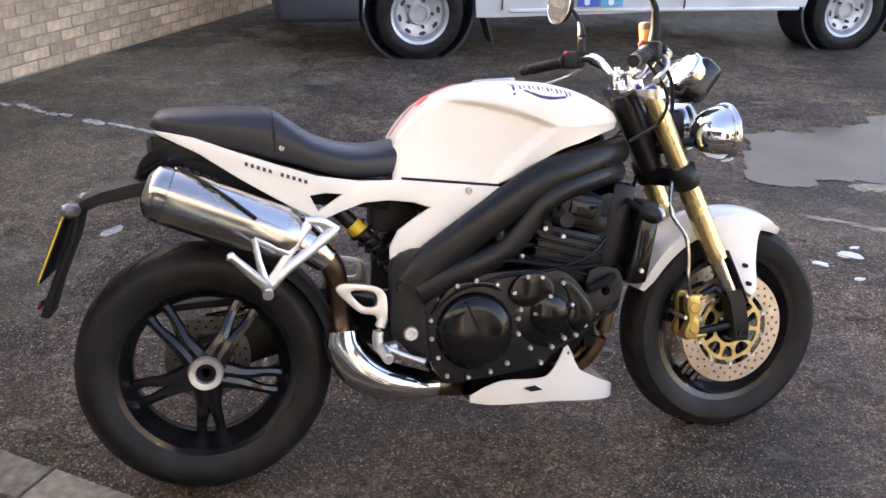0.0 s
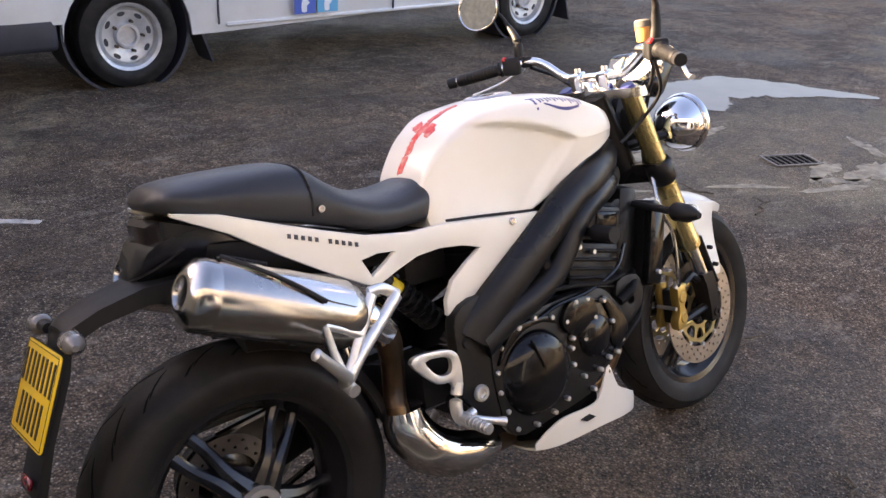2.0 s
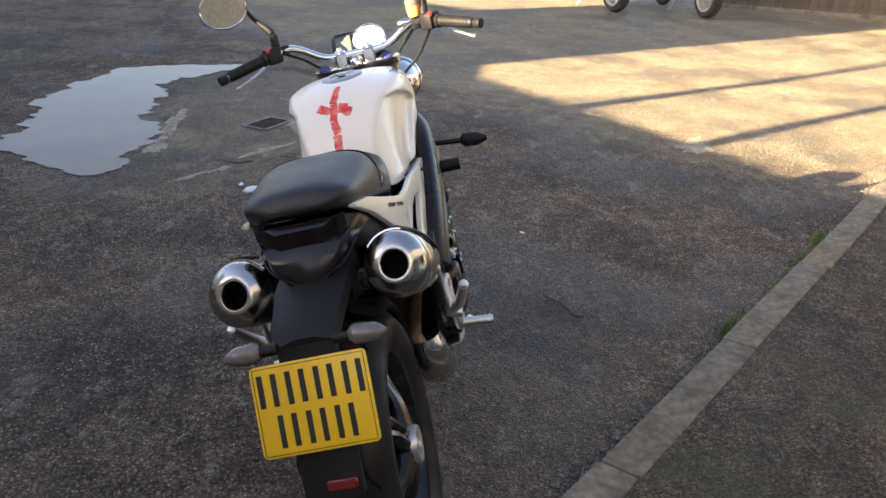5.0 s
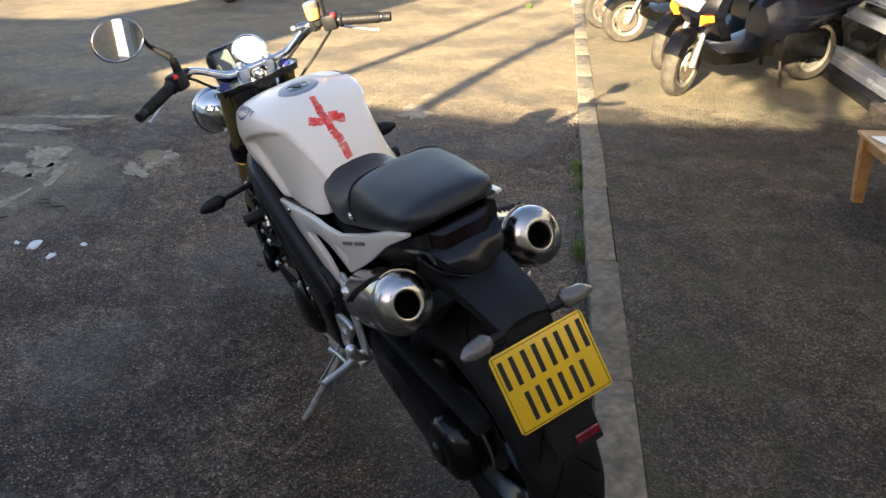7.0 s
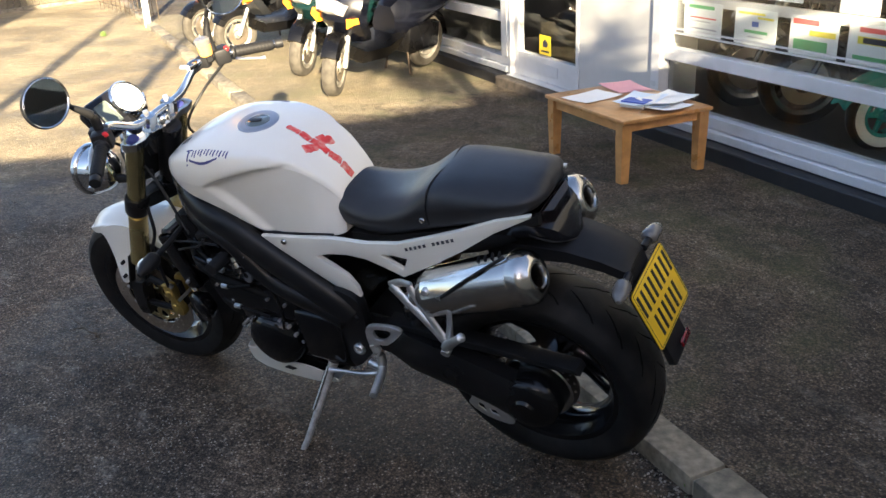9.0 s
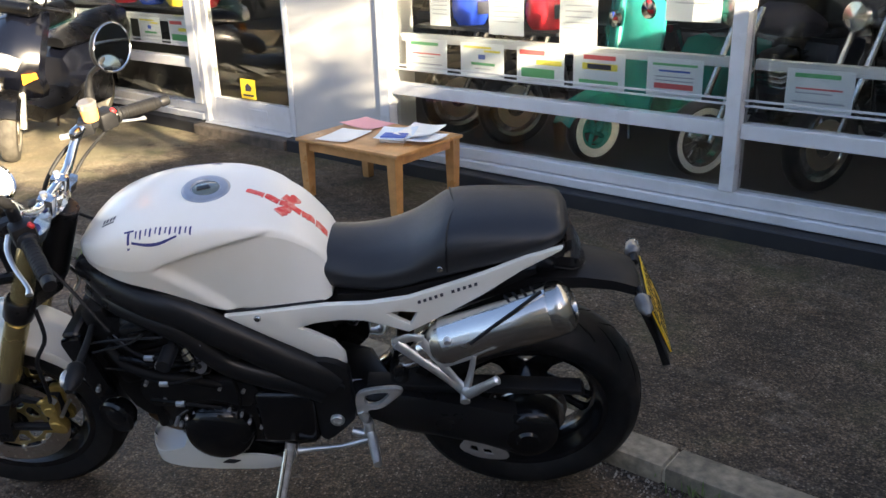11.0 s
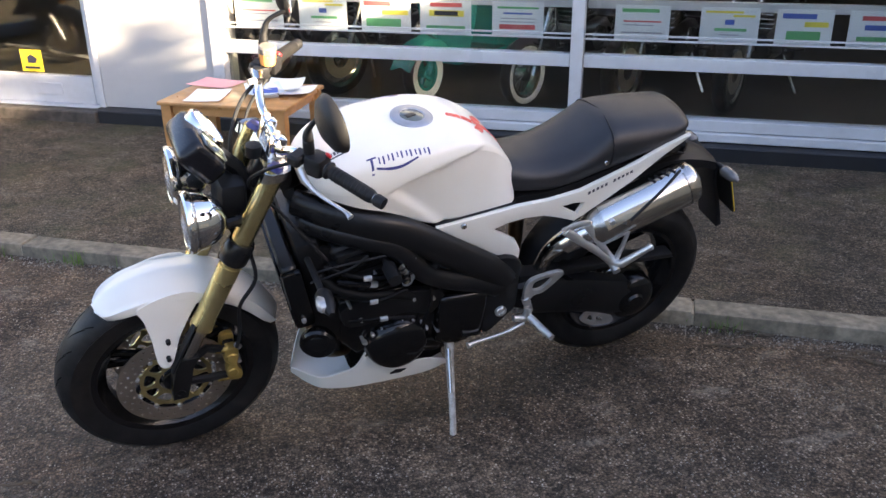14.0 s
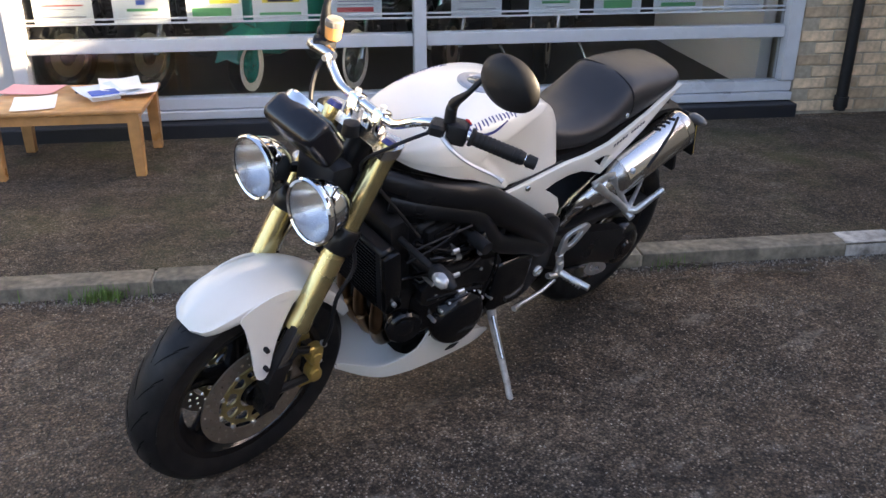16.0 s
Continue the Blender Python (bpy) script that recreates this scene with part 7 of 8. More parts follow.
def show_motorcycle(m, label, mat, wall=None, R=0.30, metal=BRUSHED, rubber=RUBBER):
    e = thing("display_motorcycle", m, label, "motorcycle", "machines in the showroom")
    bead = R * 0.72
    road_wheel(e, 0.0, R, R, 0.042, bead, metal, spokes=28, wall=wall, disc=wall is None, rubber=rubber)
    road_wheel(e, -1.38, R, R, 0.05 if rubber is RUBBER else 0.075, bead, metal, spokes=28, wall=wall, rubber=rubber)
    for s in (-1, 1):
        part("fork", tube(bmesh.new(), [(0, s * 0.085, R), (-0.30, s * 0.085, 0.95)], 0.020, 8), metal, e)
    part("mudguard", skin(bmesh.new(), [[((R + 0.03 + d) * math.cos(a), y, R + (R + 0.03 + d) * math.sin(a)) for y, d in ((-0.06, -0.03), (0, 0.005), (0.06, -0.03), (0, 0.0))] for a in [radians(40 + 14 * k) for k in range(9)]]), mat, e)
    part("headlamp", lathe(bmesh.new(), [(0, 0.03), (0.075, 0.02), (0.085, 0.0), (0.06, -0.08), (0, -0.10)], 24, m=pose(-0.16, 0, 0.93, 0, 0, -90)), metal, e)
    part("tank", skin(bmesh.new(), [[(x, w * math.cos(q), z + h * math.sin(q)) for q in [k * math.pi / 5 for k in range(10)]] for x, w, h, z in ((-0.35, 0.06, 0.05, 0.86), (-0.45, 0.13, 0.10, 0.87), (-0.65, 0.13, 0.10, 0.85), (-0.82, 0.07, 0.06, 0.80))]), mat, e)
    part("saddle", boxed(-1.45, -0.80, -0.12, 0.12, 0.73, 0.81, bevel=0.03, seg=2), VINYL, e)
    eng2 = part("crankcase", skin(bmesh.new(), [[(x, w * y, zb + (zt - zb) * z) for y, z in ((0.6, 0), (1, 0.25), (1, 0.8), (0.7, 1), (-0.7, 1), (-1, 0.8), (-1, 0.25), (-0.6, 0))] for x, w, zt, zb in ((-0.92, 0.10, 0.44, 0.30), (-0.84, 0.15, 0.50, 0.25), (-0.60, 0.16, 0.50, 0.24), (-0.46, 0.11, 0.44, 0.28))]), FRAME_BLACK, e)
    for sy in (-1, 1):
        part("engine_cover", lathe(bmesh.new(), [(0, sy * 0.185), (0.06, sy * 0.182), (0.085, sy * 0.168), (0.09, sy * 0.15)], 24, m=Matrix.Translation((-0.62 - 0.06 * sy, 0, 0.38))), metal, eng2)
    barrel = part("cylinder", boxed(-0.085, 0.085, -0.085, 0.085, 0, 0.22, bevel=0.02, seg=2, m=pose(-0.58, 0, 0.48, 0, 12, 0)), FRAME_BLACK, e)
    for q in range(6):
        part("cooling_fin", boxed(-0.11, 0.11, -0.115, 0.115, 0.02 + 0.032 * q, 0.030 + 0.032 * q, bevel=0.003, m=pose(-0.58, 0, 0.48, 0, 12, 0)), metal, barrel)
    part("exhaust_header", tube(bmesh.new(), [(-0.47, -0.05, 0.62), (-0.36, -0.09, 0.52), (-0.40, -0.14, 0.33), (-0.56, -0.16, 0.29)], 0.020, 10, curve=5), metal, e)
    part("side_panel", plate(rounded([(-1.08, 0.72), (-0.86, 0.70), (-0.88, 0.54), (-1.00, 0.50)], 3), [], -0.13, 0.13, None, 0.02), mat, e)
    for sy in (-1, 1):
        part("shock", tube(bmesh.new(), [(-1.32, sy * 0.12, R + 0.03), (-1.18, sy * 0.12, 0.70)], 0.024, 10), metal, e)
        part("foot_peg", tube(bmesh.new(), [(-0.78, sy * 0.14, 0.30), (-0.79, sy * 0.27, 0.31)], 0.012, 8), RUBBER, e)
        part("grip", tube(bmesh.new(), [(-0.375, sy * 0.30, 1.05), (-0.415, sy * 0.40, 1.035)], 0.018, 10), RUBBER, e)
    part("rear_mudguard", skin(bmesh.new(), [[(-1.38 + (R + 0.035 + q2) * math.cos(a), y, R + (R + 0.035 + q2) * math.sin(a)) for y, q2 in ((-0.075, -0.03), (0, 0.006), (0.075, -0.03), (0, 0.0))] for a in [radians(55 + 13 * k) for k in range(9)]]), mat, e)
    part("tail_lamp", boxed(-1.73, -1.69, -0.045, 0.045, 0.60, 0.66, bevel=0.01), RED_LENS, e)
    part("side_stand", tube(bmesh.new(), [(-0.80, 0.12, 0.27), (-0.74, 0.26, 0.012)], [0.013, 0.010], 8), metal, e)
    part("frame", tube(bmesh.new(), [(-0.32, 0, 0.86), (-0.40, 0, 0.35), (-0.95, 0, 0.28), (-1.05, 0, 0.75), (-0.35, 0, 0.84)], 0.02, 8), FRAME_BLACK, e)
    part("swingarm", tube(bmesh.new(), [(-0.95, 0.10, 0.36), (-1.38, 0.10, R)], 0.02, 8), FRAME_BLACK, e)
    part("handlebar", tube(bmesh.new(), [(-0.40, -0.36, 1.04), (-0.30, -0.15, 1.08), (-0.30, 0.15, 1.08), (-0.40, 0.36, 1.04)], 0.013, 8, curve=4), metal, e)
    part("silencer", tube(bmesh.new(), [(-0.55, -0.16, 0.30), (-0.9, -0.18, 0.28), (-1.6, -0.18, 0.36)], [0.025, 0.035, 0.045], 10), metal, e)
    return e
show_motorcycle(ST @ pose(0.78, -3.02, FZ, 0, 0, 62), "dark touring motorcycle with whitewall tyres behind the glass", INK_DARK, WHITEWALL, 0.215)
show_motorcycle(ST @ pose(2.10, -3.05, FZ, 0, 0, 60), "black spoked-wheel motorcycle behind the glass", FRAME_BLACK, None, 0.27)
show_motorcycle(ST @ pose(2.62, -3.10, FZ, 0, 0, 58), "dark spoked-wheel motorcycle near the window post", FRAME_BLACK, None, 0.27)
show_motorcycle(ST @ pose(0.12, -3.05, FZ, 0, 0, 66), "black cruiser motorcycle in the dim showroom", FRAME_BLACK, None, 0.27)
show_motorcycle(ST @ pose(-0.55, -3.10, FZ, 0, 0, 70), "dark motorcycle in the dim showroom", FRAME_BLACK, None, 0.27)
show_motorcycle(ST @ pose(4.05, -3.40, FZ, 0, 0, 75), "dark motorcycle standing behind the glazed door", FRAME_BLACK, None, 0.27)
partition = setting("wall_partition", wall_bm((-1.98, -1.90, -4.6, -2.64, 0.107, 2.58)), WHITE_WALL, "pale partition wall inside the window", "wall")

def helmet(u, v, z, mat, colour):
    e = thing("helmet", ST @ pose(u, v, z, 0, 0, 200), colour + " crash helmet displayed in the window", "helmet", "helmets in the window")
    part("shell", skin(bmesh.new(), [[(0.13 * s * math.cos(q), 0.11 * s * math.sin(q), h) for q in [k * math.pi / 7 for k in range(14)]] for h, s in ((0.0, 0.72), (0.04, 0.92), (0.10, 1.0), (0.16, 0.95), (0.21, 0.7), (0.24, 0.3))]), mat, e)
    part("visor", skin(bmesh.new(), [[(0.134 * s * math.cos(q), 0.114 * s * math.sin(q), h) for q in [-1.0 + 0.25 * k for k in range(9)]] + [(0.126 * s * math.cos(q), 0.106 * s * math.sin(q), h) for q in [1.0 - 0.25 * k for k in range(9)]] for h, s in ((0.07, 1.0), (0.11, 1.01), (0.15, 0.98))]), INK_DARK, e)
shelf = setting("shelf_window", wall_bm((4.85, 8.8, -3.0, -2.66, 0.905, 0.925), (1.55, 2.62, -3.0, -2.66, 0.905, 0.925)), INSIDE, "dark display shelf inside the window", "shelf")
for u, mt, c in ((5.0, SHOW_RED, "red"), (5.35, SHOW_YELLOW, "yellow"), (5.75, SHOW_BLUE, "blue"), (6.15, SHOW_RED, "red"), (2.28, SHOW_BLUE, "blue striped"), (1.72, SHOW_RED, "red striped")):
    helmet(u, -2.82, 0.926, mt, c)

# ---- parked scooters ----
# black set far below FRAME_BLACK to offset the direct sun
SUNNY_BLACK = material("sun-toned black moulding", (0.0025, 0.0025, 0.003), 0.3, grain=0.3, scale=9, spec=0.4, rough_var=0.1)
DUSTY = material("dusty dark metal", (0.022, 0.02, 0.017), 0.7, grain=0.4, scale=14, bump=0.4)
DULL_RIM = material("weathered silver rim", (0.30, 0.285, 0.25), 0.5, metal=0.5, grain=0.2, scale=20, dirt=(0.10, 0.085, 0.065), dirt_scale=14, dirt_amount=0.7)
DUSTY_RUBBER = material("dusty tyre rubber", (0.060, 0.054, 0.045), 0.8, grain=0.3, scale=20, bump=0.3, bump_scale=120, spec=0.2)
def scooter(m, label, body, dark, lean=9.0, steer=0.0):
    e = thing("scooter", m @ pose(0, 0, 0, lean * -1, 0, 0), label, "scooter", "scooters on the forecourt")
    road_wheel(e, 1.30, 0.235, 0.235, 0.058, 0.150, DULL_RIM, disc=True, rubber=DUSTY_RUBBER)
    road_wheel(e, 0.0, 0.235, 0.235, 0.062, 0.150, DULL_RIM, rubber=DUSTY_RUBBER)
    part("front_mudguard", skin(bmesh.new(), [[(1.30 + (0.262 + d) * math.cos(a), y, 0.235 + (0.262 + d) * math.sin(a)) for y, d in ((-0.078, -0.06), (-0.06, 0.0), (0, 0.012), (0.06, 0.0), (0.078, -0.06), (0.055, -0.06), (0, 0.0), (-0.055, -0.06))] for a in [radians(30 + 11 * k) for k in range(12)]]), dark, e)
    for s in (-1, 1):
        part("fork", tube(bmesh.new(), [(1.30, s * 0.082, 0.235), (1.18, s * 0.075, 0.52)], [0.024, 0.020], 10), CAST, e)
    part("front_apron", skin(bmesh.new(), [[(x - 0.11 * abs(y) ** 1.6, y * w, z) for y in (-1, -0.75, -0.4, 0, 0.4, 0.75, 1)] + [(x - 0.05 - 0.16 * abs(y) ** 1.6, y * w * 0.96, z) for y in (1, 0.75, 0.4, 0, -0.4, -0.75, -1)] for x, w, z in ((1.16, 0.14, 0.42), (1.24, 0.20, 0.50), (1.33, 0.22, 0.60), (1.33, 0.23, 0.72), (1.26, 0.21, 0.84), (1.16, 0.17, 0.94), (1.08, 0.12, 1.00))]), body, e)
    lampm = pose(1.31, 0, 0.70, 0, -18, 0)
    part("headlamp", skin(bmesh.new(), [[lampm @ Vector((x, y * w, z * h)) for y, z in ((-1, 0.7), (-0.4, 1), (0.4, 1), (1, 0.7), (0.75, -0.8), (0, -1), (-0.75, -0.8))] for x, w, h in ((-0.05, 0.15, 0.06), (0.03, 0.14, 0.055), (0.055, 0.08, 0.035))]), LENS_GREY, e, "clear headlamp")
    for s in (-1, 1):
        part("indicator", skin(bmesh.new(), [[(1.235 + x, s * (0.175 + y * 0.5) , 0.60 + z) for y, z in ((-0.07, 0.03), (0.07, 0.045), (0.09, 0.0), (-0.05, -0.045))] for x in (-0.02, 0.055)]), AMBER, e, "orange indicator lens")
        part("side_mirror", tube(bmesh.new(), [(1.05, s * 0.18, 1.06), (1.08, s * 0.26, 1.22)], 0.007, 6), SUNNY_BLACK, e)
        part("mirror_head", lathe(bmesh.new(), [(0, 0.012), (0.055, 0.008), (0.06, -0.01), (0, -0.03)], 20, m=pose(1.09, s * 0.30, 1.25, 0, 0, 90)), SUNNY_BLACK, e)
    part("handlebar", tube(bmesh.new(), [(0.98, -0.33, 1.04), (1.05, -0.12, 1.05), (1.05, 0.12, 1.05), (0.98, 0.33, 1.04)], 0.016, 10, curve=4), SUNNY_BLACK, e)
    part("handlebar_cowl", boxed(0.97, 1.13, -0.13, 0.13, 0.985, 1.08, bevel=0.035, seg=3), dark, e)
    part("floorboard", skin(bmesh.new(), [[(x, y * w, z + (0.03 if abs(y) < 0.5 else 0)) for y in (-1, -0.4, 0.4, 1)] + [(x, y * w * 0.8, z - 0.10) for y in (1, -1)] for x, w, z in ((1.18, 0.12, 0.40), (1.05, 0.17, 0.34), (0.75, 0.18, 0.34), (0.55, 0.17, 0.40))]), dark, e)
    part("body", skin(bmesh.new(), [[(x, y * w, z0 + (z1 - z0) * t) for y, t in ((-0.6, 0), (-1, 0.35), (-0.9, 0.75), (-0.5, 1), (0.5, 1), (0.9, 0.75), (1, 0.35), (0.6, 0))] for x, w, z0, z1 in ((0.62, 0.12, 0.36, 0.62), (0.48, 0.18, 0.38, 0.72), (0.15, 0.20, 0.46, 0.76), (-0.20, 0.17, 0.56, 0.80), (-0.42, 0.10, 0.66, 0.84), (-0.50, 0.04, 0.74, 0.82))]), body, e)
    part("seat", skin(bmesh.new(), [[(x, w * math.cos(q) * 1.0, z + h * max(-0.4, math.sin(q))) for q in [k * math.pi / 7 for k in range(14)]] for x, w, h, z in ((0.62, 0.08, 0.05, 0.72), (0.50, 0.14, 0.07, 0.75), (0.20, 0.15, 0.08, 0.77), (0.02, 0.14, 0.11, 0.80), (-0.30, 0.12, 0.10, 0.83), (-0.44, 0.06, 0.06, 0.84))]), SUNNY_BLACK, e)
    part("engine", boxed(-0.05, 0.42, -0.10, 0.14, 0.20, 0.44, bevel=0.04, seg=2), SUNNY_BLACK, e)
    part("silencer", tube(bmesh.new(), [(0.35, -0.13, 0.28), (0.05, -0.17, 0.30), (-0.40, -0.17, 0.40)], [0.03, 0.055, 0.05], 12), SUNNY_BLACK, e)
    part("centre_stand", tube(bmesh.new(), [(0.38, -0.13, 0.02), (0.40, -0.10, 0.24), (0.40, 0.10, 0.24), (0.38, 0.15, 0.02)], 0.013, 8), IRON, e)
    part("rear_mudguard", skin(bmesh.new(), [[((0.27 + d) * math.cos(a), y, 0.235 + (0.27 + d) * math.sin(a)) for y, d in ((-0.06, 0), (0.06, 0), (0.06, 0.01), (-0.06, 0.01))] for a in [radians(90 + 12 * k) for k in range(8)]]), SUNNY_BLACK, e)
    swing = pose(1.20, 0, 0.30) @ pose(0, 0, 0, 0, 0, steer) @ pose(-1.20, 0, -0.30)
    for ob in e.children:
        if ob.name.split(".")[0] in ("front_mudguard", "fork") or (ob.name.split(".")[0] == "wheel" and ob.data.vertices[0].co.x > 0.6):
            ob.matrix_basis = swing @ ob.matrix_basis
    return e
AMBER = material("amber lens", (0.75, 0.25, 0.02), 0.15, coat=0.5, grain=0.05, scale=30)
LENS_GREY = material("bright headlamp", (0.55, 0.56, 0.58), 0.12, metal=0.5, coat=0.6, grain=0.1, scale=12)
NAVY = material("metallic midnight blue", (0.0025, 0.003, 0.006), 0.25, coat=0.3, grain=0.1, scale=8)
GREEN = material("metallic dark green", (0.003, 0.016, 0.016), 0.22, coat=0.8, grain=0.1, scale=8)
SILVER = material("silver grey paint", (0.03, 0.032, 0.036), 0.28, metal=0.4, coat=0.5, grain=0.08, scale=8)
def park(front, rear, z):
    d = math.degrees(math.atan2(front[1] - rear[1], front[0] - rear[0]))
    return ST @ pose(front[0] - 1.30 * math.cos(radians(d)), front[1] - 1.30 * math.sin(radians(d)), z, 0, 0, d)
scooter(park((5.00, -0.95), (5.72, -2.15), 0.050), "midnight blue and black scooter with orange indicators", NAVY, SUNNY_BLACK, steer=26)
scooter(park((5.97, -0.98), (6.60, -2.15), 0.050), "dark green scooter beside a row of parked machines", GREEN, SUNNY_BLACK, steer=24)
scooter(park((7.35, -0.72), (7.75, -2.00), 0.052), "black scooter with silver front and slotted nose", SILVER, SUNNY_BLACK)
scooter(park((8.25, -0.55), (8.70, -1.80), 0.054), "black and silver scooter at the end of the row", SILVER, SUNNY_BLACK)
DUST_SILVER = material("dusty silver paint", (0.42, 0.40, 0.36), 0.45, metal=0.3, grain=0.15, scale=10, dirt=(0.25, 0.21, 0.15), dirt_scale=8, dirt_amount=0.5)
for (u, v), heading, paint_mat, label in (((10.50, 4.56), 56, DUSTY, "dusty trail motorcycle parked in the sun"), ((11.25, 3.50), 50, DUST_SILVER, "dusty silver motorcycle parked across the yard")):
    h = radians(heading)
    show = show_motorcycle(ST @ pose(u + 1.38 * math.cos(h), v + 1.38 * math.sin(h), GZ, 0, 0, heading), label, paint_mat, None, 0.31, DUST_SILVER, DUSTY_RUBBER)
    tagged(show, category="motorcycle", group="machines across the yard")

# ---- van ----
VAN_WHITE = material("white van paint", (0.72, 0.73, 0.72), 0.25, coat=0.5, grain=0.03, scale=3, dirt=(0.45, 0.43, 0.38), dirt_scale=2.5, dirt_amount=0.35)
DARK_PANEL = material("dark grey bumper plastic", (0.03, 0.032, 0.042), 0.5, grain=0.15, scale=10)
STEEL_WHEEL = material("silver painted steel wheel", (0.55, 0.56, 0.57), 0.4, metal=0.5, grain=0.1, scale=14, dirt=(0.25, 0.23, 0.2), dirt_scale=12, dirt_amount=0.4)
van = thing("van", pose(1.0, 4.42, GZ, 0, 0, 6.4), "white panel van with steel wheels and shop stickers", "van")
def arch(cx, r, x0, x1, z0):
    return [(cx + r * math.cos(a), 0.33 + r * math.sin(a)) for a in [math.pi - k * math.pi / 12 for k in range(13)] if True]
side = [(-0.80, 0.44), (-0.415, 0.44)] + arch(0.0, 0.415, 0, 0, 0) + [(0.42, 0.30), (0.62, 0.30), (2.06, 0.335), (3.12, 0.36)] + arch(3.56, 0.43, 0, 0, 0) + [(4.02, 0.36), (4.55, 0.46), (4.62, 0.60), (4.62, 1.05), (-0.92, 1.05), (-0.95, 0.75)]
BULGE = lambda x, z: -0.03 - 0.05 * math.sin(min(1, max(0, (z - 0.3) / 0.75)) * math.pi) * 0.6
part("body_side", plate(side, [], 0.03, 0.055, BULGE, 0.006), VAN_WHITE, van)
part("body_side", plate(side, [], 1.62, 1.645, None, 0.006), VAN_WHITE, van)
part("body_shell", skin(bmesh.new(), [[(x, 0.06 + ins, 1.02), (x + dx * 0.5, 0.10 + ins, 1.35), (x + dx, 0.20 + ins, 1.78 + dz), (x + dx, 0.45, 1.88 + dz), (x + dx, 1.22, 1.88 + dz), (x + dx, 1.48 - ins, 1.78 + dz), (x + dx * 0.5, 1.58 - ins, 1.35), (x, 1.62 - ins, 1.02)] for x, dx, ins, dz in ((-0.92, 0.62, 0.03, -0.12), (-0.30, 0.30, 0.0, 0.0), (1.5, 0, 0, 0.04), (4.2, 0, 0, 0.04), (4.60, -0.10, 0.04, -0.04))]), VAN_WHITE, van)
part("underbody", boxed(-0.75, 4.5, 0.25, 1.45, 0.34, 1.0), DARK_PANEL, van, smooth=False)
part("front_panel", boxed(-0.95, -0.88, 0.06, 1.62, 0.44, 1.05, bevel=0.02), VAN_WHITE, van)
part("rear_panel", boxed(4.55, 4.62, 0.06, 1.62, 0.44, 1.05, bevel=0.02), VAN_WHITE, van)
part("bumper", boxed(-1.02, -0.44, -0.02, 1.66, 0.28, 0.50, bevel=0.04, seg=3), DARK_PANEL, van, "dark grey plastic front bumper")
part("rear_bumper", boxed(4.40, 4.72, -0.01, 1.65, 0.36, 0.50, bevel=0.03, seg=2), VAN_WHITE, van)
for x in (0.602, 2.06):
    part("door_gap", boxed(x - 0.004, x + 0.004, -0.034, -0.018, 0.36, 1.02), DARK_PANEL, van, smooth=False)
part("sill_strip", boxed(0.66, 3.08, -0.022, 0.03, 0.335, 0.365, bevel=0.01), VAN_WHITE, van)
part("side_repeater", boxed(0.36, 0.50, -0.055, -0.035, 0.75, 0.78, bevel=0.006), SMOKE, van)
for cx in (0.0, 3.56):
    c = Vector((cx, 0.10, 0.322))
    wheel = part("wheel", lathe(bmesh.new(), [(0.0, -0.035), (0.055, -0.035), (0.06, -0.06), (0.075, -0.06), (0.085, -0.03), (0.12, -0.045), (0.165, -0.05), (0.185, -0.03), (0.195, -0.075), (0.215, -0.085), (0.220, -0.07), (0.20, 0.05), (0.05, 0.06)], 44, m=Matrix.Translation(c)), STEEL_WHEEL, van, "silver steel wheel with vent holes")
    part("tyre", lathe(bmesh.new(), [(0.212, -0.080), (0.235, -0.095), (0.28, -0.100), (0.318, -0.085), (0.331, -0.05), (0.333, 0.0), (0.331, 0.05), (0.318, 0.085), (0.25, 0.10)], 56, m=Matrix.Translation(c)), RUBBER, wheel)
    for k in range(8):
        a = k * math.pi / 4 + 0.2
        part("vent_hole", lathe(bmesh.new(), [(0.0, -0.0505), (0.017, -0.0505), (0.019, -0.046)], 14, m=Matrix.Translation(c + Vector((0.145 * math.cos(a), 0, 0.145 * math.sin(a)))) @ Matrix.Rotation(-a, 4, "Y") @ Matrix.Diagonal((0.8, 1, 1.5, 1))), DARK_PANEL, wheel)
    for k in range(5):
        a = k * 2 * math.pi / 5
        part("wheel_nut", lathe(bmesh.new(), [(0, -0.075), (0.010, -0.073), (0.011, -0.035)], 8, m=Matrix.Translation(c + Vector((0.098 * math.cos(a), 0, 0.098 * math.sin(a))))), IRON, wheel)
    part("wheel_housing", lathe(bmesh.new(), [(0.40, 0.0), (0.42, 0.0), (0.42, 0.35), (0.02, 0.36), (0.02, 0.33), (0.40, 0.33)], 36, m=Matrix.Translation((cx, 0.04, 0.36)), closed=True), DARK_PANEL, van)
    part("mud_flap", skin(bmesh.new(), [[(cx + 0.43 + t, y, z) for y in (0.02, 0.24)] + [(cx + 0.445 + t, y, z) for y in (0.24, 0.02)] for z, t in ((0.48, 0.0), (0.30, 0.06), (0.10, 0.13))]), DARK_PANEL, van, "black rubber mud flap")
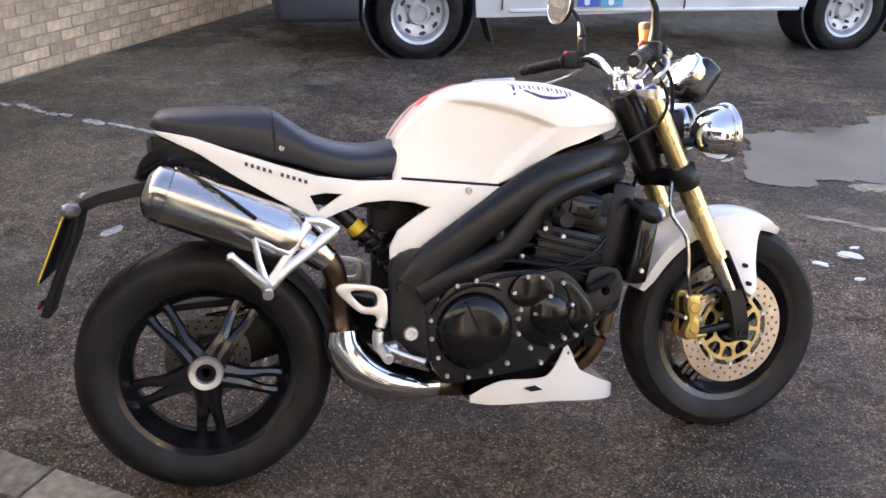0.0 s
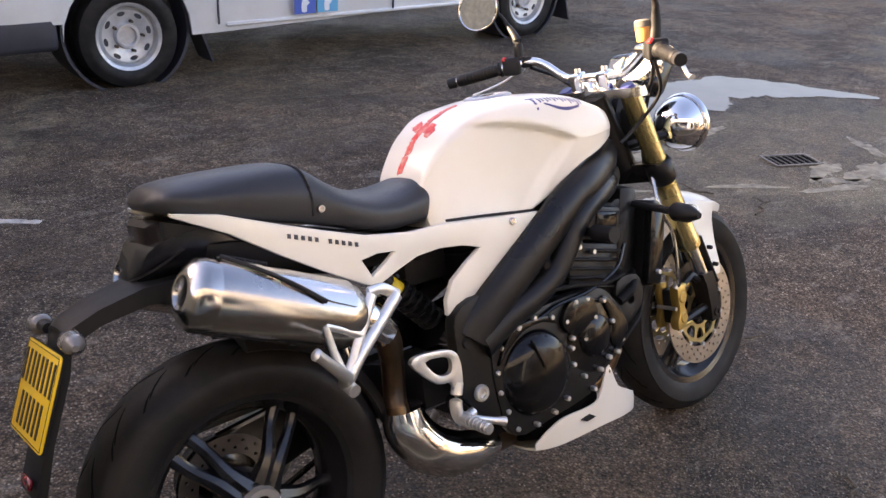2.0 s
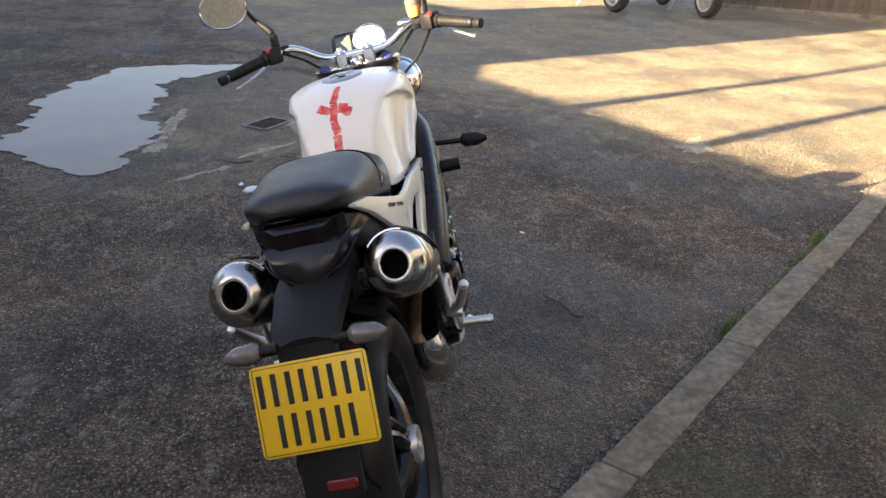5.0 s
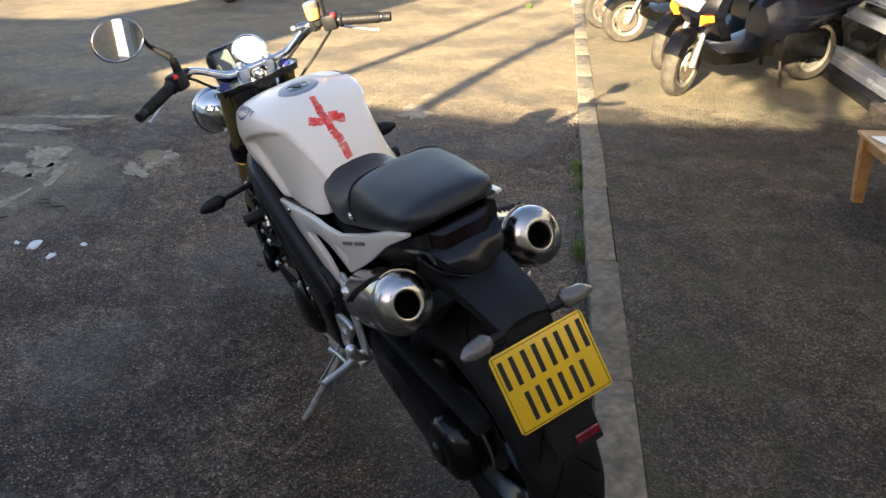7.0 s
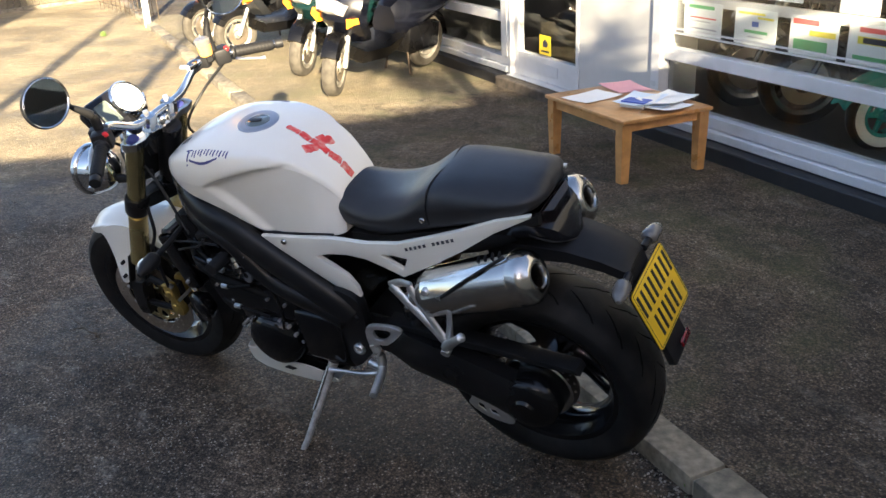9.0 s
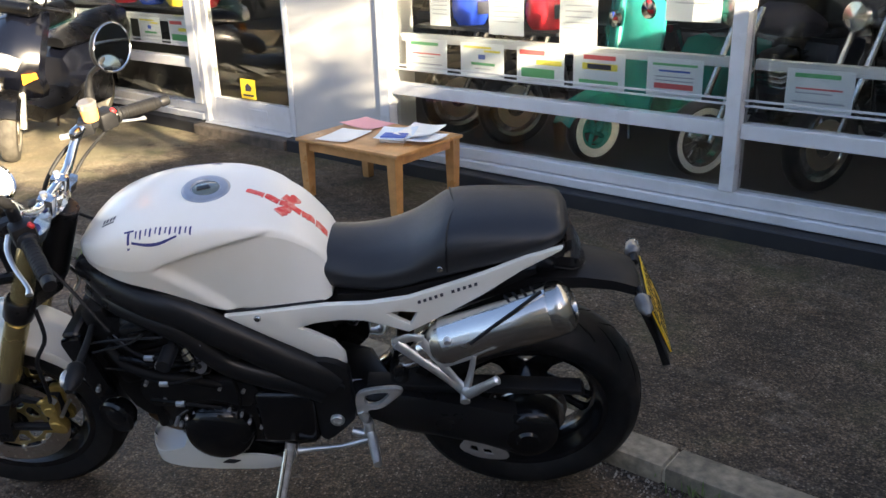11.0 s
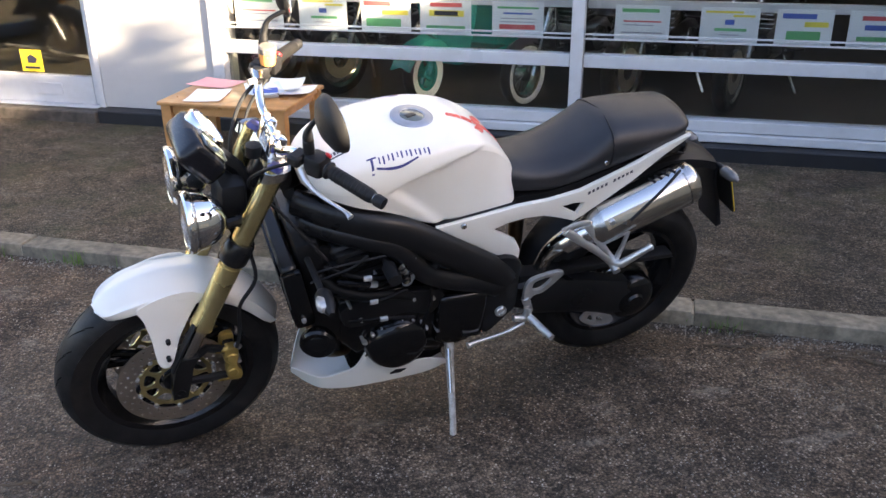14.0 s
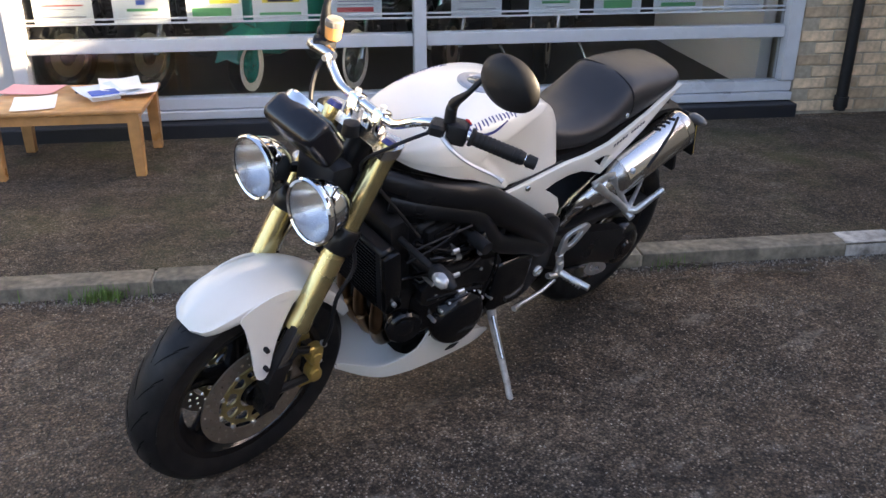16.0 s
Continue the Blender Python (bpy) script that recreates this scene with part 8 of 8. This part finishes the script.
for x0, mt in ((1.17, INK_BLUE), (1.36, SKYBLUE := material("sky blue sticker", (0.08, 0.38, 0.62), 0.4, grain=0.05, scale=20))):
    badge = part("sticker", boxed(x0, x0 + 0.175, -0.0565, -0.0535, 0.385, 0.505, m=pose(0, 0.0, 0.0)), mt, van, "square blue sticker", smooth=False)
    part("sticker_shape", slab(bmesh.new(), rounded([(x0 + 0.06, 0.40), (x0 + 0.10, 0.40), (x0 + 0.10, 0.44), (x0 + 0.125, 0.46), (x0 + 0.09, 0.49), (x0 + 0.06, 0.47)], 2), -0.0580, -0.0566), PAPER, badge, smooth=False)
for k in range(9):
    part("sign_bar", boxed(1.15 + 0.067 * k, 1.15 + 0.067 * k + 0.052, -0.0655, -0.0605, 0.615, 0.665), INK_DARK, van, smooth=False)
part("sign_bar", boxed(1.15, 1.24, -0.0665, -0.0615, 0.675, 0.705), INK_RED, van, smooth=False)
for k in range(4):
    part("sign_bar", boxed(1.27 + 0.06 * k, 1.315 + 0.06 * k, -0.0665, -0.0615, 0.675, 0.725), INK_DARK, van, smooth=False)
part("sign_emblem", slab(bmesh.new(), rounded([(0.97, 0.63), (1.02, 0.62), (1.10, 0.66), (1.12, 0.72), (1.05, 0.75), (0.99, 0.71)], 3), -0.067, -0.0615), INK_GREY, van, smooth=False)

# ---- road paint, puddles, drain, litter ----
def paint(name, u0, v0, u1, v1, wide, cover, seed, label):
    """What is left of a painted line: ragged flakes with bare tarmac between."""
    rnd = random.Random(seed)
    a, b = Vector((u0, v0)), Vector((u1, v1))
    d = (b - a).normalized()
    p = Vector((-d.y, d.x))
    bm = bmesh.new()
    at, run = 0.0, (b - a).length
    while at < run:
        size = rnd.uniform(0.03, 0.20)
        if rnd.random() < cover:
            k = max(4, int(size / 0.02))
            side = rnd.uniform(-0.3, 0.3) * wide
            half = wide / 2 * rnd.uniform(0.55, 1.0)
            def edge(sign):
                return [a + d * (at + size * (i + rnd.uniform(-0.3, 0.3)) / k) + p * (side + sign * half * rnd.uniform(0.45, 1.1) * (0.5 if i in (0, k) else 1.0)) for i in range(k + 1)]
            pts = edge(1) + edge(-1)[::-1]
            top = [bm.verts.new((q.x, q.y, GZ + 0.0026)) for q in pts]
            low = [bm.verts.new((q.x, q.y, GZ - 0.003)) for q in pts]
            bm.faces.new(top)
            for i in range(len(pts)):
                j = (i + 1) % len(pts)
                bm.faces.new((top[i], low[i], low[j], top[j]))
        at += size * rnd.uniform(0.8, 1.15)
    return tagged(part(name, bm, WHITE_LINE, smooth=False, m=ST), label, "road marking", kind="structure")
paint("line_marking", -3.2, 2.12, -1.15, 2.10, 0.070, 0.86, 1, "worn white line painted on the tarmac")
paint("line_marking", -1.25, -0.235, -1.25, 2.02, 0.060, 0.42, 2, "almost worn away white bay line on the tarmac")

def blot(cu, cv, ru, rv, turn, seed, rough=0.25, n=64):
    rnd = random.Random(seed)
    ph = [rnd.uniform(0, 6.28) for _ in range(6)]
    out = []
    for k in range(n):
        a = 2 * math.pi * k / n
        r = 1 + rough * (0.5 * math.sin(2 * a + ph[0]) + 0.35 * math.sin(3 * a + ph[1]) + 0.3 * math.sin(5 * a + ph[2]) + 0.22 * math.sin(9 * a + ph[3]) + 0.12 * math.sin(14 * a + ph[4]) + 0.06 * math.sin(23 * a + ph[5]))
        x, y = ru * r * math.cos(a), rv * r * math.sin(a)
        c, s = math.cos(radians(turn)), math.sin(radians(turn))
        out.append((cu + c * x - s * y, cv + s * x + c * y))
    return out

def film_on_ground(name, outline, z, mat, label, category):
    bm = bmesh.new()
    vs = [bm.verts.new((x, y, z)) for x, y in outline]
    bmesh.ops.triangle_fill(bm, use_beauty=True, edges=[bm.edges.new((a, b)) for a, b in zip(vs, vs[1:] + vs[:1])])
    return tagged(part(name, bm, mat, smooth=False), label, category, kind="structure")
def ribbon(stations, seed, n=150, rough=0.10):
    """The ragged outline of a pool that lies along a bent middle line; stations: x, y, half width."""
    rnd = random.Random(seed)
    ph = [rnd.uniform(0, 6.28) for _ in range(8)]
    mid = lerp_rows([(k, *row) for k, row in enumerate(stations)], n)
    sides = ([], [])
    for k, (f, x, y, w) in enumerate(mid):
        p, q = mid[max(0, k - 1)], mid[min(n - 1, k + 1)]
        d = Vector((q[1] - p[1], q[2] - p[2])).normalized()
        for j, sign in enumerate((1, -1)):
            h = max(0.012, w) * (1 + rough * sum(math.sin(g * f + ph[4 * j + i]) / (0.7 + 0.35 * i) for i, g in enumerate((3.1, 6.7, 13.0, 27.0))))
            sides[j].append((x - sign * d.y * h, y + sign * d.x * h))
    return sides[0] + sides[1][::-1]
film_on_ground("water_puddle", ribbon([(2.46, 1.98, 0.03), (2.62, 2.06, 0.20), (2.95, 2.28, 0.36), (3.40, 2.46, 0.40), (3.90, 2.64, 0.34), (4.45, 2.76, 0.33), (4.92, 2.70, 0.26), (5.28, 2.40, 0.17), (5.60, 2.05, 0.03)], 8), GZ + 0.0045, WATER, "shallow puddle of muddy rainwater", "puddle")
CRUST = material("pale cement crust", (0.33, 0.285, 0.20), 0.85, grain=0.3, scale=22, bump=0.6, bump_scale=60, dirt=(0.13, 0.105, 0.075), dirt_scale=14, dirt_amount=0.9)
for k, (x, y, a, b, turn) in enumerate(((3.81, 1.25, 0.16, 0.07, 30), (3.74, 1.10, 0.13, 0.05, -25), (4.06, 1.09, 0.24, 0.10, 15), (3.62, 1.03, 0.20, 0.035, -18), (3.52, 0.62, 0.13, 0.06, 20), (3.60, 0.52, 0.09, 0.035, -30), (4.84, 1.22, 0.30, 0.07, 50), (5.02, 0.90, 0.26, 0.06, 70), (3.77, 0.40, 0.10, 0.04, 10), (3.21, 1.27, 0.18, 0.03, -32), (3.10, 1.88, 0.16, 0.05, 20), (3.62, 2.00, 0.26, 0.05, 12), (2.60, 1.50, 0.11, 0.02, -30), (2.78, 1.39, 0.10, 0.02, -20), (4.22, -1.34, 0.22, 0.09, -30), (4.42, 1.38, 0.15, 0.05, 60))):
    film_on_ground("ground_patch", blot(x, y, a, b, turn, 40 + k, 0.55, 90), GZ + 0.0022, CRUST, "pale cement crust flaking on the tarmac", "ground")
drain = thing("drain_cover", pose(3.78, 1.44, GZ + 0.003, 0, 0, -18), "small rusty drain grating set in a pale rim", "drain")
part("rim", plate([(-0.15, -0.09), (0.15, -0.09), (0.15, 0.09), (-0.15, 0.09)], [[(-0.135, -0.075), (0.135, -0.075), (0.135, 0.075), (-0.135, 0.075)]], 0.0, 0.004, None, 0.001), MUD, drain).matrix_basis = pose(0, 0, 0.002, 90, 0, 0)
# slab painted near-black for the shaded void below the bars
part("frame", boxed(-0.13, 0.13, -0.07, 0.07, -0.001, 0.0015), HOLLOW_BLACK, drain, smooth=False)
for k in range(6):
    part("bar", boxed(-0.112 + 0.040 * k, -0.100 + 0.040 * k, -0.066, 0.066, 0.0018, 0.004), IRON, drain, smooth=False)

def twig(x, y, turn, length, seed, label="dry twig lying on the tarmac"):
    rnd = random.Random(seed)
    pts = [(length * (k / 7 - 0.5), rnd.uniform(-1, 1) * length * 0.06, 0.006 + rnd.uniform(0, 0.012)) for k in range(8)]
    e = thing("twig", pose(x, y, GZ, 0, 0, turn), label, "twig", "twigs on the tarmac")
    part("stem", tube(bmesh.new(), pts, [0.005, 0.0048, 0.0045, 0.004, 0.0035, 0.003, 0.0025, 0.002], 6, curve=2), STICK, e)
    part("side_shoot", tube(bmesh.new(), [pts[4], (pts[4][0] + length * 0.1, pts[4][1] + length * 0.12, 0.012), (pts[4][0] + length * 0.16, pts[4][1] + length * 0.22, 0.008)], [0.003, 0.0025, 0.0015], 6), STICK, e)
twig(1.52, -0.45, 35, 0.26, 1)
twig(1.95, 0.22, -8, 0.20, 2)
twig(0.62, 2.35, 14, 0.45, 3)
twig(2.35, 0.60, -12, 0.30, 4)
twig(1.15, 3.05, 20, 0.22, 5)
twig(-0.75, 0.30, -35, 0.30, 6)
twig(-0.45, 0.12, 160, 0.22, 7)
twig(2.9, 1.35, 100, 0.20, 8)
twig(3.05, 1.05, 25, 0.32, 9)
twig(-0.49, 0.01, 12, 0.16, 10)
twig(-0.83, 0.29, -20, 0.30, 11)
twig(-0.55, 0.05, -35, 0.18, 12)
def scrap(x, y, turn, size, seed):
    rnd = random.Random(seed)
    bm = bmesh.new()
    bmesh.ops.create_icosphere(bm, subdivisions=2, radius=size)
    for v in bm.verts:
        k = rnd.uniform(0.55, 1.15)
        v.co = Vector((v.co.x * k * 1.5, v.co.y * k * 0.8, max(-0.002, v.co.z * k * 0.30)))
    tagged(part("paper_scrap", bm, PAPER, smooth=False, m=pose(x, y, GZ + 0.002, 0, 0, turn)), "crumpled pale scrap of litter on the tarmac", "litter", "litter on the tarmac")
scrap(2.50, 1.13, -25, 0.040, 1)
scrap(2.335, 1.06, -30, 0.026, 2)
scrap(2.57, 1.20, 10, 0.016, 3)
scrap(2.28, -0.268, 40, 0.012, 4)
scrap(2.43, 0.92, 10, 0.018, 5)

grass = bmesh.new()
def leaves_at(u, v, n, seed):
    rnd = random.Random(seed)
    for _ in range(n):
        a, r, h, l = rnd.uniform(0, 6.28), abs(rnd.gauss(0, 0.05)), rnd.uniform(0.025, 0.07), rnd.uniform(0.0, 0.04)
        b = rnd.uniform(0, 6.28)
        d = Vector((math.cos(b), math.sin(b), 0))
        s = Vector((-d.y, d.x, 0)) * 0.0022
        p = Vector((u + 1.6 * r * math.cos(a), v + 0.5 * r * math.sin(a), GZ))
        grass.faces.new([grass.verts.new(q) for q in (p - s, p + s, p + d * l * 0.5 + s * 0.7 + Vector((0, 0, h * 0.7)), p + d * l + Vector((0, 0, h)), p + d * l * 0.5 - s * 0.7 + Vector((0, 0, h * 0.7)))])
for k, (u, v, n) in enumerate(((1.80, -0.225, 170), (3.05, -0.22, 120), (2.75, -0.225, 60), (2.0, -0.36, 40), (2.3, -0.23, 30), (-0.4, -0.235, 25), (10.3, 0.33, 120))):
    leaves_at(u, v, n, k + 1)
tagged(part("grass", grass, GRASS, smooth=False, m=ST), "small green grass tufts growing along the kerb", "grass", kind="stuff")
grit = bmesh.new()
rnd = random.Random(9)
drifts = [(rnd.uniform(-1.8, 3.6), rnd.uniform(0.1, 2.4), rnd.uniform(0.05, 0.22)) for _ in range(46)]
for k in range(15000):
    if k % 8 == 0:
        u, v = rnd.uniform(-1.8, 4.5), -0.245 + abs(rnd.gauss(0, 0.045))
    elif k % 4 == 1:
        u, v = rnd.uniform(-1.8, 4.5), rnd.uniform(-0.2, 2.6)
    else:
        du, dv, spread = drifts[k % len(drifts)]
        u, v = rnd.gauss(du, spread * 1.6), max(-0.24, rnd.gauss(dv, spread))
    r = rnd.uniform(0.0012, 0.0042) if k % 8 else rnd.uniform(0.003, 0.0065)
    mtx = pose(u, v, GZ + r * 0.5, rnd.uniform(0, 90), rnd.uniform(0, 90), rnd.uniform(0, 90)) @ Matrix.Diagonal((1, rnd.uniform(0.6, 1), rnd.uniform(0.5, 0.9), 1))
    vs = [grit.verts.new(mtx @ Vector(p)) for p in ((r, 0, 0), (-r, 0, 0), (0, r, 0), (0, -r, 0), (0, 0, r), (0, 0, -r))]
    for a, b, c in ((0, 2, 4), (2, 1, 4), (1, 3, 4), (3, 0, 4), (2, 0, 5), (1, 2, 5), (3, 1, 5), (0, 3, 5)):
        grit.faces.new((vs[a], vs[b], vs[c]))
GRIT = material("loose chippings", (0.20, 0.175, 0.145), 0.9, grain=0.5, scale=40, island=0.8)
tagged(part("loose_grit", grit, GRIT, smooth=False, m=ST), "loose stone chippings scattered over the tarmac", "grit", kind="stuff")

# ---- drain pipe, fences, bollard, bare trees ----
pipe = thing("drainpipe", ST @ pose(-2.36, -2.345, 0.024), "black cast iron drainpipe on the brick wall", "drainpipe")
part("pipe", tube(bmesh.new(), [(0, 0, 0.02), (0, 0, 2.3)], 0.036, 16), PLASTIC, pipe)
for z in (0.04, 1.1, 2.1):
    part("collar", tube(bmesh.new(), [(0, 0, z), (0, 0, z + 0.07)], 0.045, 16), PLASTIC, pipe)
SLAT = material("weathered fence boards", (0.12, 0.10, 0.07), 0.85, grain=0.25, scale=10, island=0.2)
fence = tagged(thing("board_fence", ST @ pose(15.3, -0.3, GZ, 0, 0, 30.5), "weathered pale timber board fence across the yard", "fence"), "weathered pale timber board fence across the yard")
slat_me = None
for k in range(44):
    if slat_me is None:
        o = part("board", boxed(-0.011, 0.011, 0, 0.105, 0.06, 1.30, bevel=0.004), SLAT, fence, smooth=False)
        slat_me = o.data
    else:
        o = new("board", slat_me)
        o.parent = fence
    o.matrix_basis = pose(0.004 * ((k * 7) % 3), 0.112 * k, 0)
for z in (0.3, 1.0):
    part("rail", boxed(0.015, 0.06, 0, 4.92, z, z + 0.08), SLAT, fence, smooth=False)
part("gravel_board", boxed(-0.03, 0.03, 0, 4.92, 0.0, 0.055), KERB, fence, smooth=False)
rail = thing("railing", ST @ pose(17.5, 9.7, GZ, 0, 0, 167), "low dark wire railing before a grey panel", "fence")
for k in range(38):
    part("post", tube(bmesh.new(), [(0.18 * k, 0, 0), (0.18 * k, 0, 0.95)], 0.008 if k % 6 else 0.02, 6), IRON, rail)
for z in (0.06, 0.50, 0.93):
    part("rail", tube(bmesh.new(), [(0, 0, z), (6.7, 0, z)], 0.010, 6), IRON, rail)
GREY_PANEL = material("grey painted hoarding", (0.04, 0.04, 0.05), 0.7, grain=0.1, scale=4, dirt=(0.06, 0.055, 0.055), dirt_scale=2, dirt_amount=0.4)
part("panel", boxed(-0.5, 7.2, -0.12, -0.06, 0.0, 1.2), GREY_PANEL, rail, smooth=False)
wire = thing("wire_fence", ST @ pose(10.9, -0.45, 0.05, 0, 0, 12), "thin black wire mesh fence panel by the bollard", "fence")
for k in range(14):
    part("wire", tube(bmesh.new(), [(0.2 * k, 0, 0), (0.2 * k, 0, 0.85)], 0.006, 5), IRON, wire)
for z in (0.08, 0.45, 0.83):
    part("rail", tube(bmesh.new(), [(0, 0, z), (2.6, 0, z)], 0.007, 5), IRON, wire)
post = thing("bollard", ST @ pose(10.75, -0.28, GZ), "white painted post at the end of the kerb", "post")
part("shaft", tube(bmesh.new(), [(0, 0, 0), (0, 0, 1.05), (0, 0, 1.08)], [0.045, 0.045, 0.03], 14), FRAME, post)

BARK = material("bare tree bark", (0.11, 0.09, 0.07), 0.9, grain=0.3, scale=12, bump=0.6, bump_scale=40)
def bare_tree(u, v, h, seed):
    rnd = random.Random(seed)
    e = thing("bare_tree", ST @ pose(u, v, GZ), "bare winter tree behind the brick wall", "tree", "trees behind the wall")
    trunk = [(rnd.uniform(-0.04, 0.04) * k, rnd.uniform(-0.03, 0.03) * k, h * k / 5) for k in range(6)]
    part("trunk", tube(bmesh.new(), trunk, [0.10, 0.085, 0.075, 0.06, 0.04, 0.02], 10, curve=3), BARK, e)
    for k in range(7):
        p = Vector(trunk[3]).lerp(Vector(trunk[5]), k / 7)
        a = k * 2.4 + rnd.random()
        d = Vector((math.cos(a) * 0.35, math.sin(a) * 0.35, 0.8)) * (h * 0.16)
        part("branch", tube(bmesh.new(), [p, p + d * 0.5 + Vector((0, 0, 0.05)), p + d], [0.022, 0.015, 0.006], 6, curve=3), BARK, e)
bare_tree(-4.6, 3.32, 5.6, 1)
bare_tree(-5.4, 4.75, 6.2, 2)

def dapple_tree(u, v, h, seed):
    """An unseen bare tree with a fine crown of twigs, added so that dappled shade falls on the shop front."""
    rnd = random.Random(seed)
    e = thing("bare_tree", ST @ pose(u, v, GZ), "unseen bare tree with a twiggy crown, added for dappled shade", "tree", "trees behind the wall")
    part("trunk", tube(bmesh.new(), [(0, 0, 0), (0.03, 0.02, h * 0.3), (-0.02, 0.05, h * 0.6), (0.02, 0.0, h)], [0.10, 0.085, 0.06, 0.02], 10, curve=4), BARK, e)
    for k in range(9):
        z = h * (0.35 + 0.06 * k)
        a = k * 2.4
        p = Vector((0, 0.02, z))
        q = p + Vector((math.cos(a) * 0.7, math.sin(a) * 0.8, 0.45))
        limb = part("limb", tube(bmesh.new(), [p, p.lerp(q, 0.5) + Vector((0, 0, 0.06)), q], [0.03, 0.02, 0.010], 6, curve=3), BARK, e)
        bm = bmesh.new()
        for j in range(64):
            b = p.lerp(q, rnd.uniform(0.15, 1.0))
            d = Vector((rnd.uniform(-1, 1), rnd.uniform(-1, 1), rnd.uniform(-0.5, 0.9))).normalized() * rnd.uniform(0.25, 0.55)
            tube(bm, [b, b + d * 0.5 + Vector((0, 0, 0.02)), b + d], [0.012, 0.009, 0.004], 4)
        part("twigs", bm, BARK, limb)
# three unseen trees added to dim the sun on door, windows and pier
dapple_tree(-5.0, 0.55, 5.2, 21)
dapple_tree(-6.0, 0.85, 5.6, 22)
dapple_tree(-5.7, -0.35, 5.0, 23)

# ---- kerb stones and bricks ----
kerb = tagged(thing("kerb", ST, "row of worn concrete kerb stones along the forecourt", "kerb", kind="structure"), kind="structure")
stone_bm = boxed(-0.4815, 0.4815, KERB_V0, KERB_V1, -0.06, KERB_TOP, bevel=0.010, seg=2)
for k in range(-3, 17):
    u = -0.305 + 0.97 * (k - 0.5)
    if k == -3:
        stone = part("kerb_stone", stone_bm, KERB, kerb, m=pose(u, 0, 0))
        first = stone
    else:
        o = new("kerb_stone", first.data)
        o.parent = kerb
        o.matrix_basis = pose(u, 0.003 * math.sin(k * 2.7), 0.002 * math.sin(k * 1.9), 0, 0.15 * math.sin(k * 3.1), 0)
part("kerb_joint_bed", boxed(-4.0, 16.2, KERB_V0 + 0.006, KERB_V1 - 0.008, -0.06, KERB_TOP - 0.012), MORTAR, kerb, smooth=False)
part("painted_kerb_face", boxed(-1.42, -1.19, KERB_V1 - 0.11, KERB_V1 + 0.004, KERB_TOP + 0.0005, KERB_TOP + 0.0045), WHITE_LINE, kerb, "white painted kerb top", smooth=False)
part("painted_kerb_face", boxed(-1.42, -1.19, KERB_V1 + 0.001, KERB_V1 + 0.0045, GZ, KERB_TOP - 0.008), WHITE_LINE, kerb, "white painted kerb face", smooth=False)

BL, BH, JT = 0.215, 0.065, 0.010
brick_me = None
def lay(wall, origin, along, courses, count, out, skip=None):
    """Stretcher courses standing 6 mm proud of their mortar."""
    global brick_me
    for c in range(courses):
        for k in range(count):
            x = k * (BL + JT) + (c % 2) * (BL + JT) / 2
            z = c * (BH + JT)
            if skip and skip(x, z):
                continue
            if brick_me is None:
                o = part("brick", boxed(0, BL, 0, 0.05, 0, BH, bevel=0.004), BRICK, wall, smooth=False)
                brick_me = o.data
            else:
                o = new("brick", brick_me)
                o.parent = wall
            o.matrix_basis = Matrix.Translation(Vector(origin) + Vector(along) * x + Vector((0, 0, z))) @ out
lay(wall_brick, (-2.04, -2.393, 0.03), (-1, 0, 0), 16, 5, pose(0, 0, 0, 0, 0, 180))
lay(wall_boundary, (-3.323, 1.6, 0.02), (0, 1, 0), 14, 21, pose(0, 0, 0, 0, 0, 90))
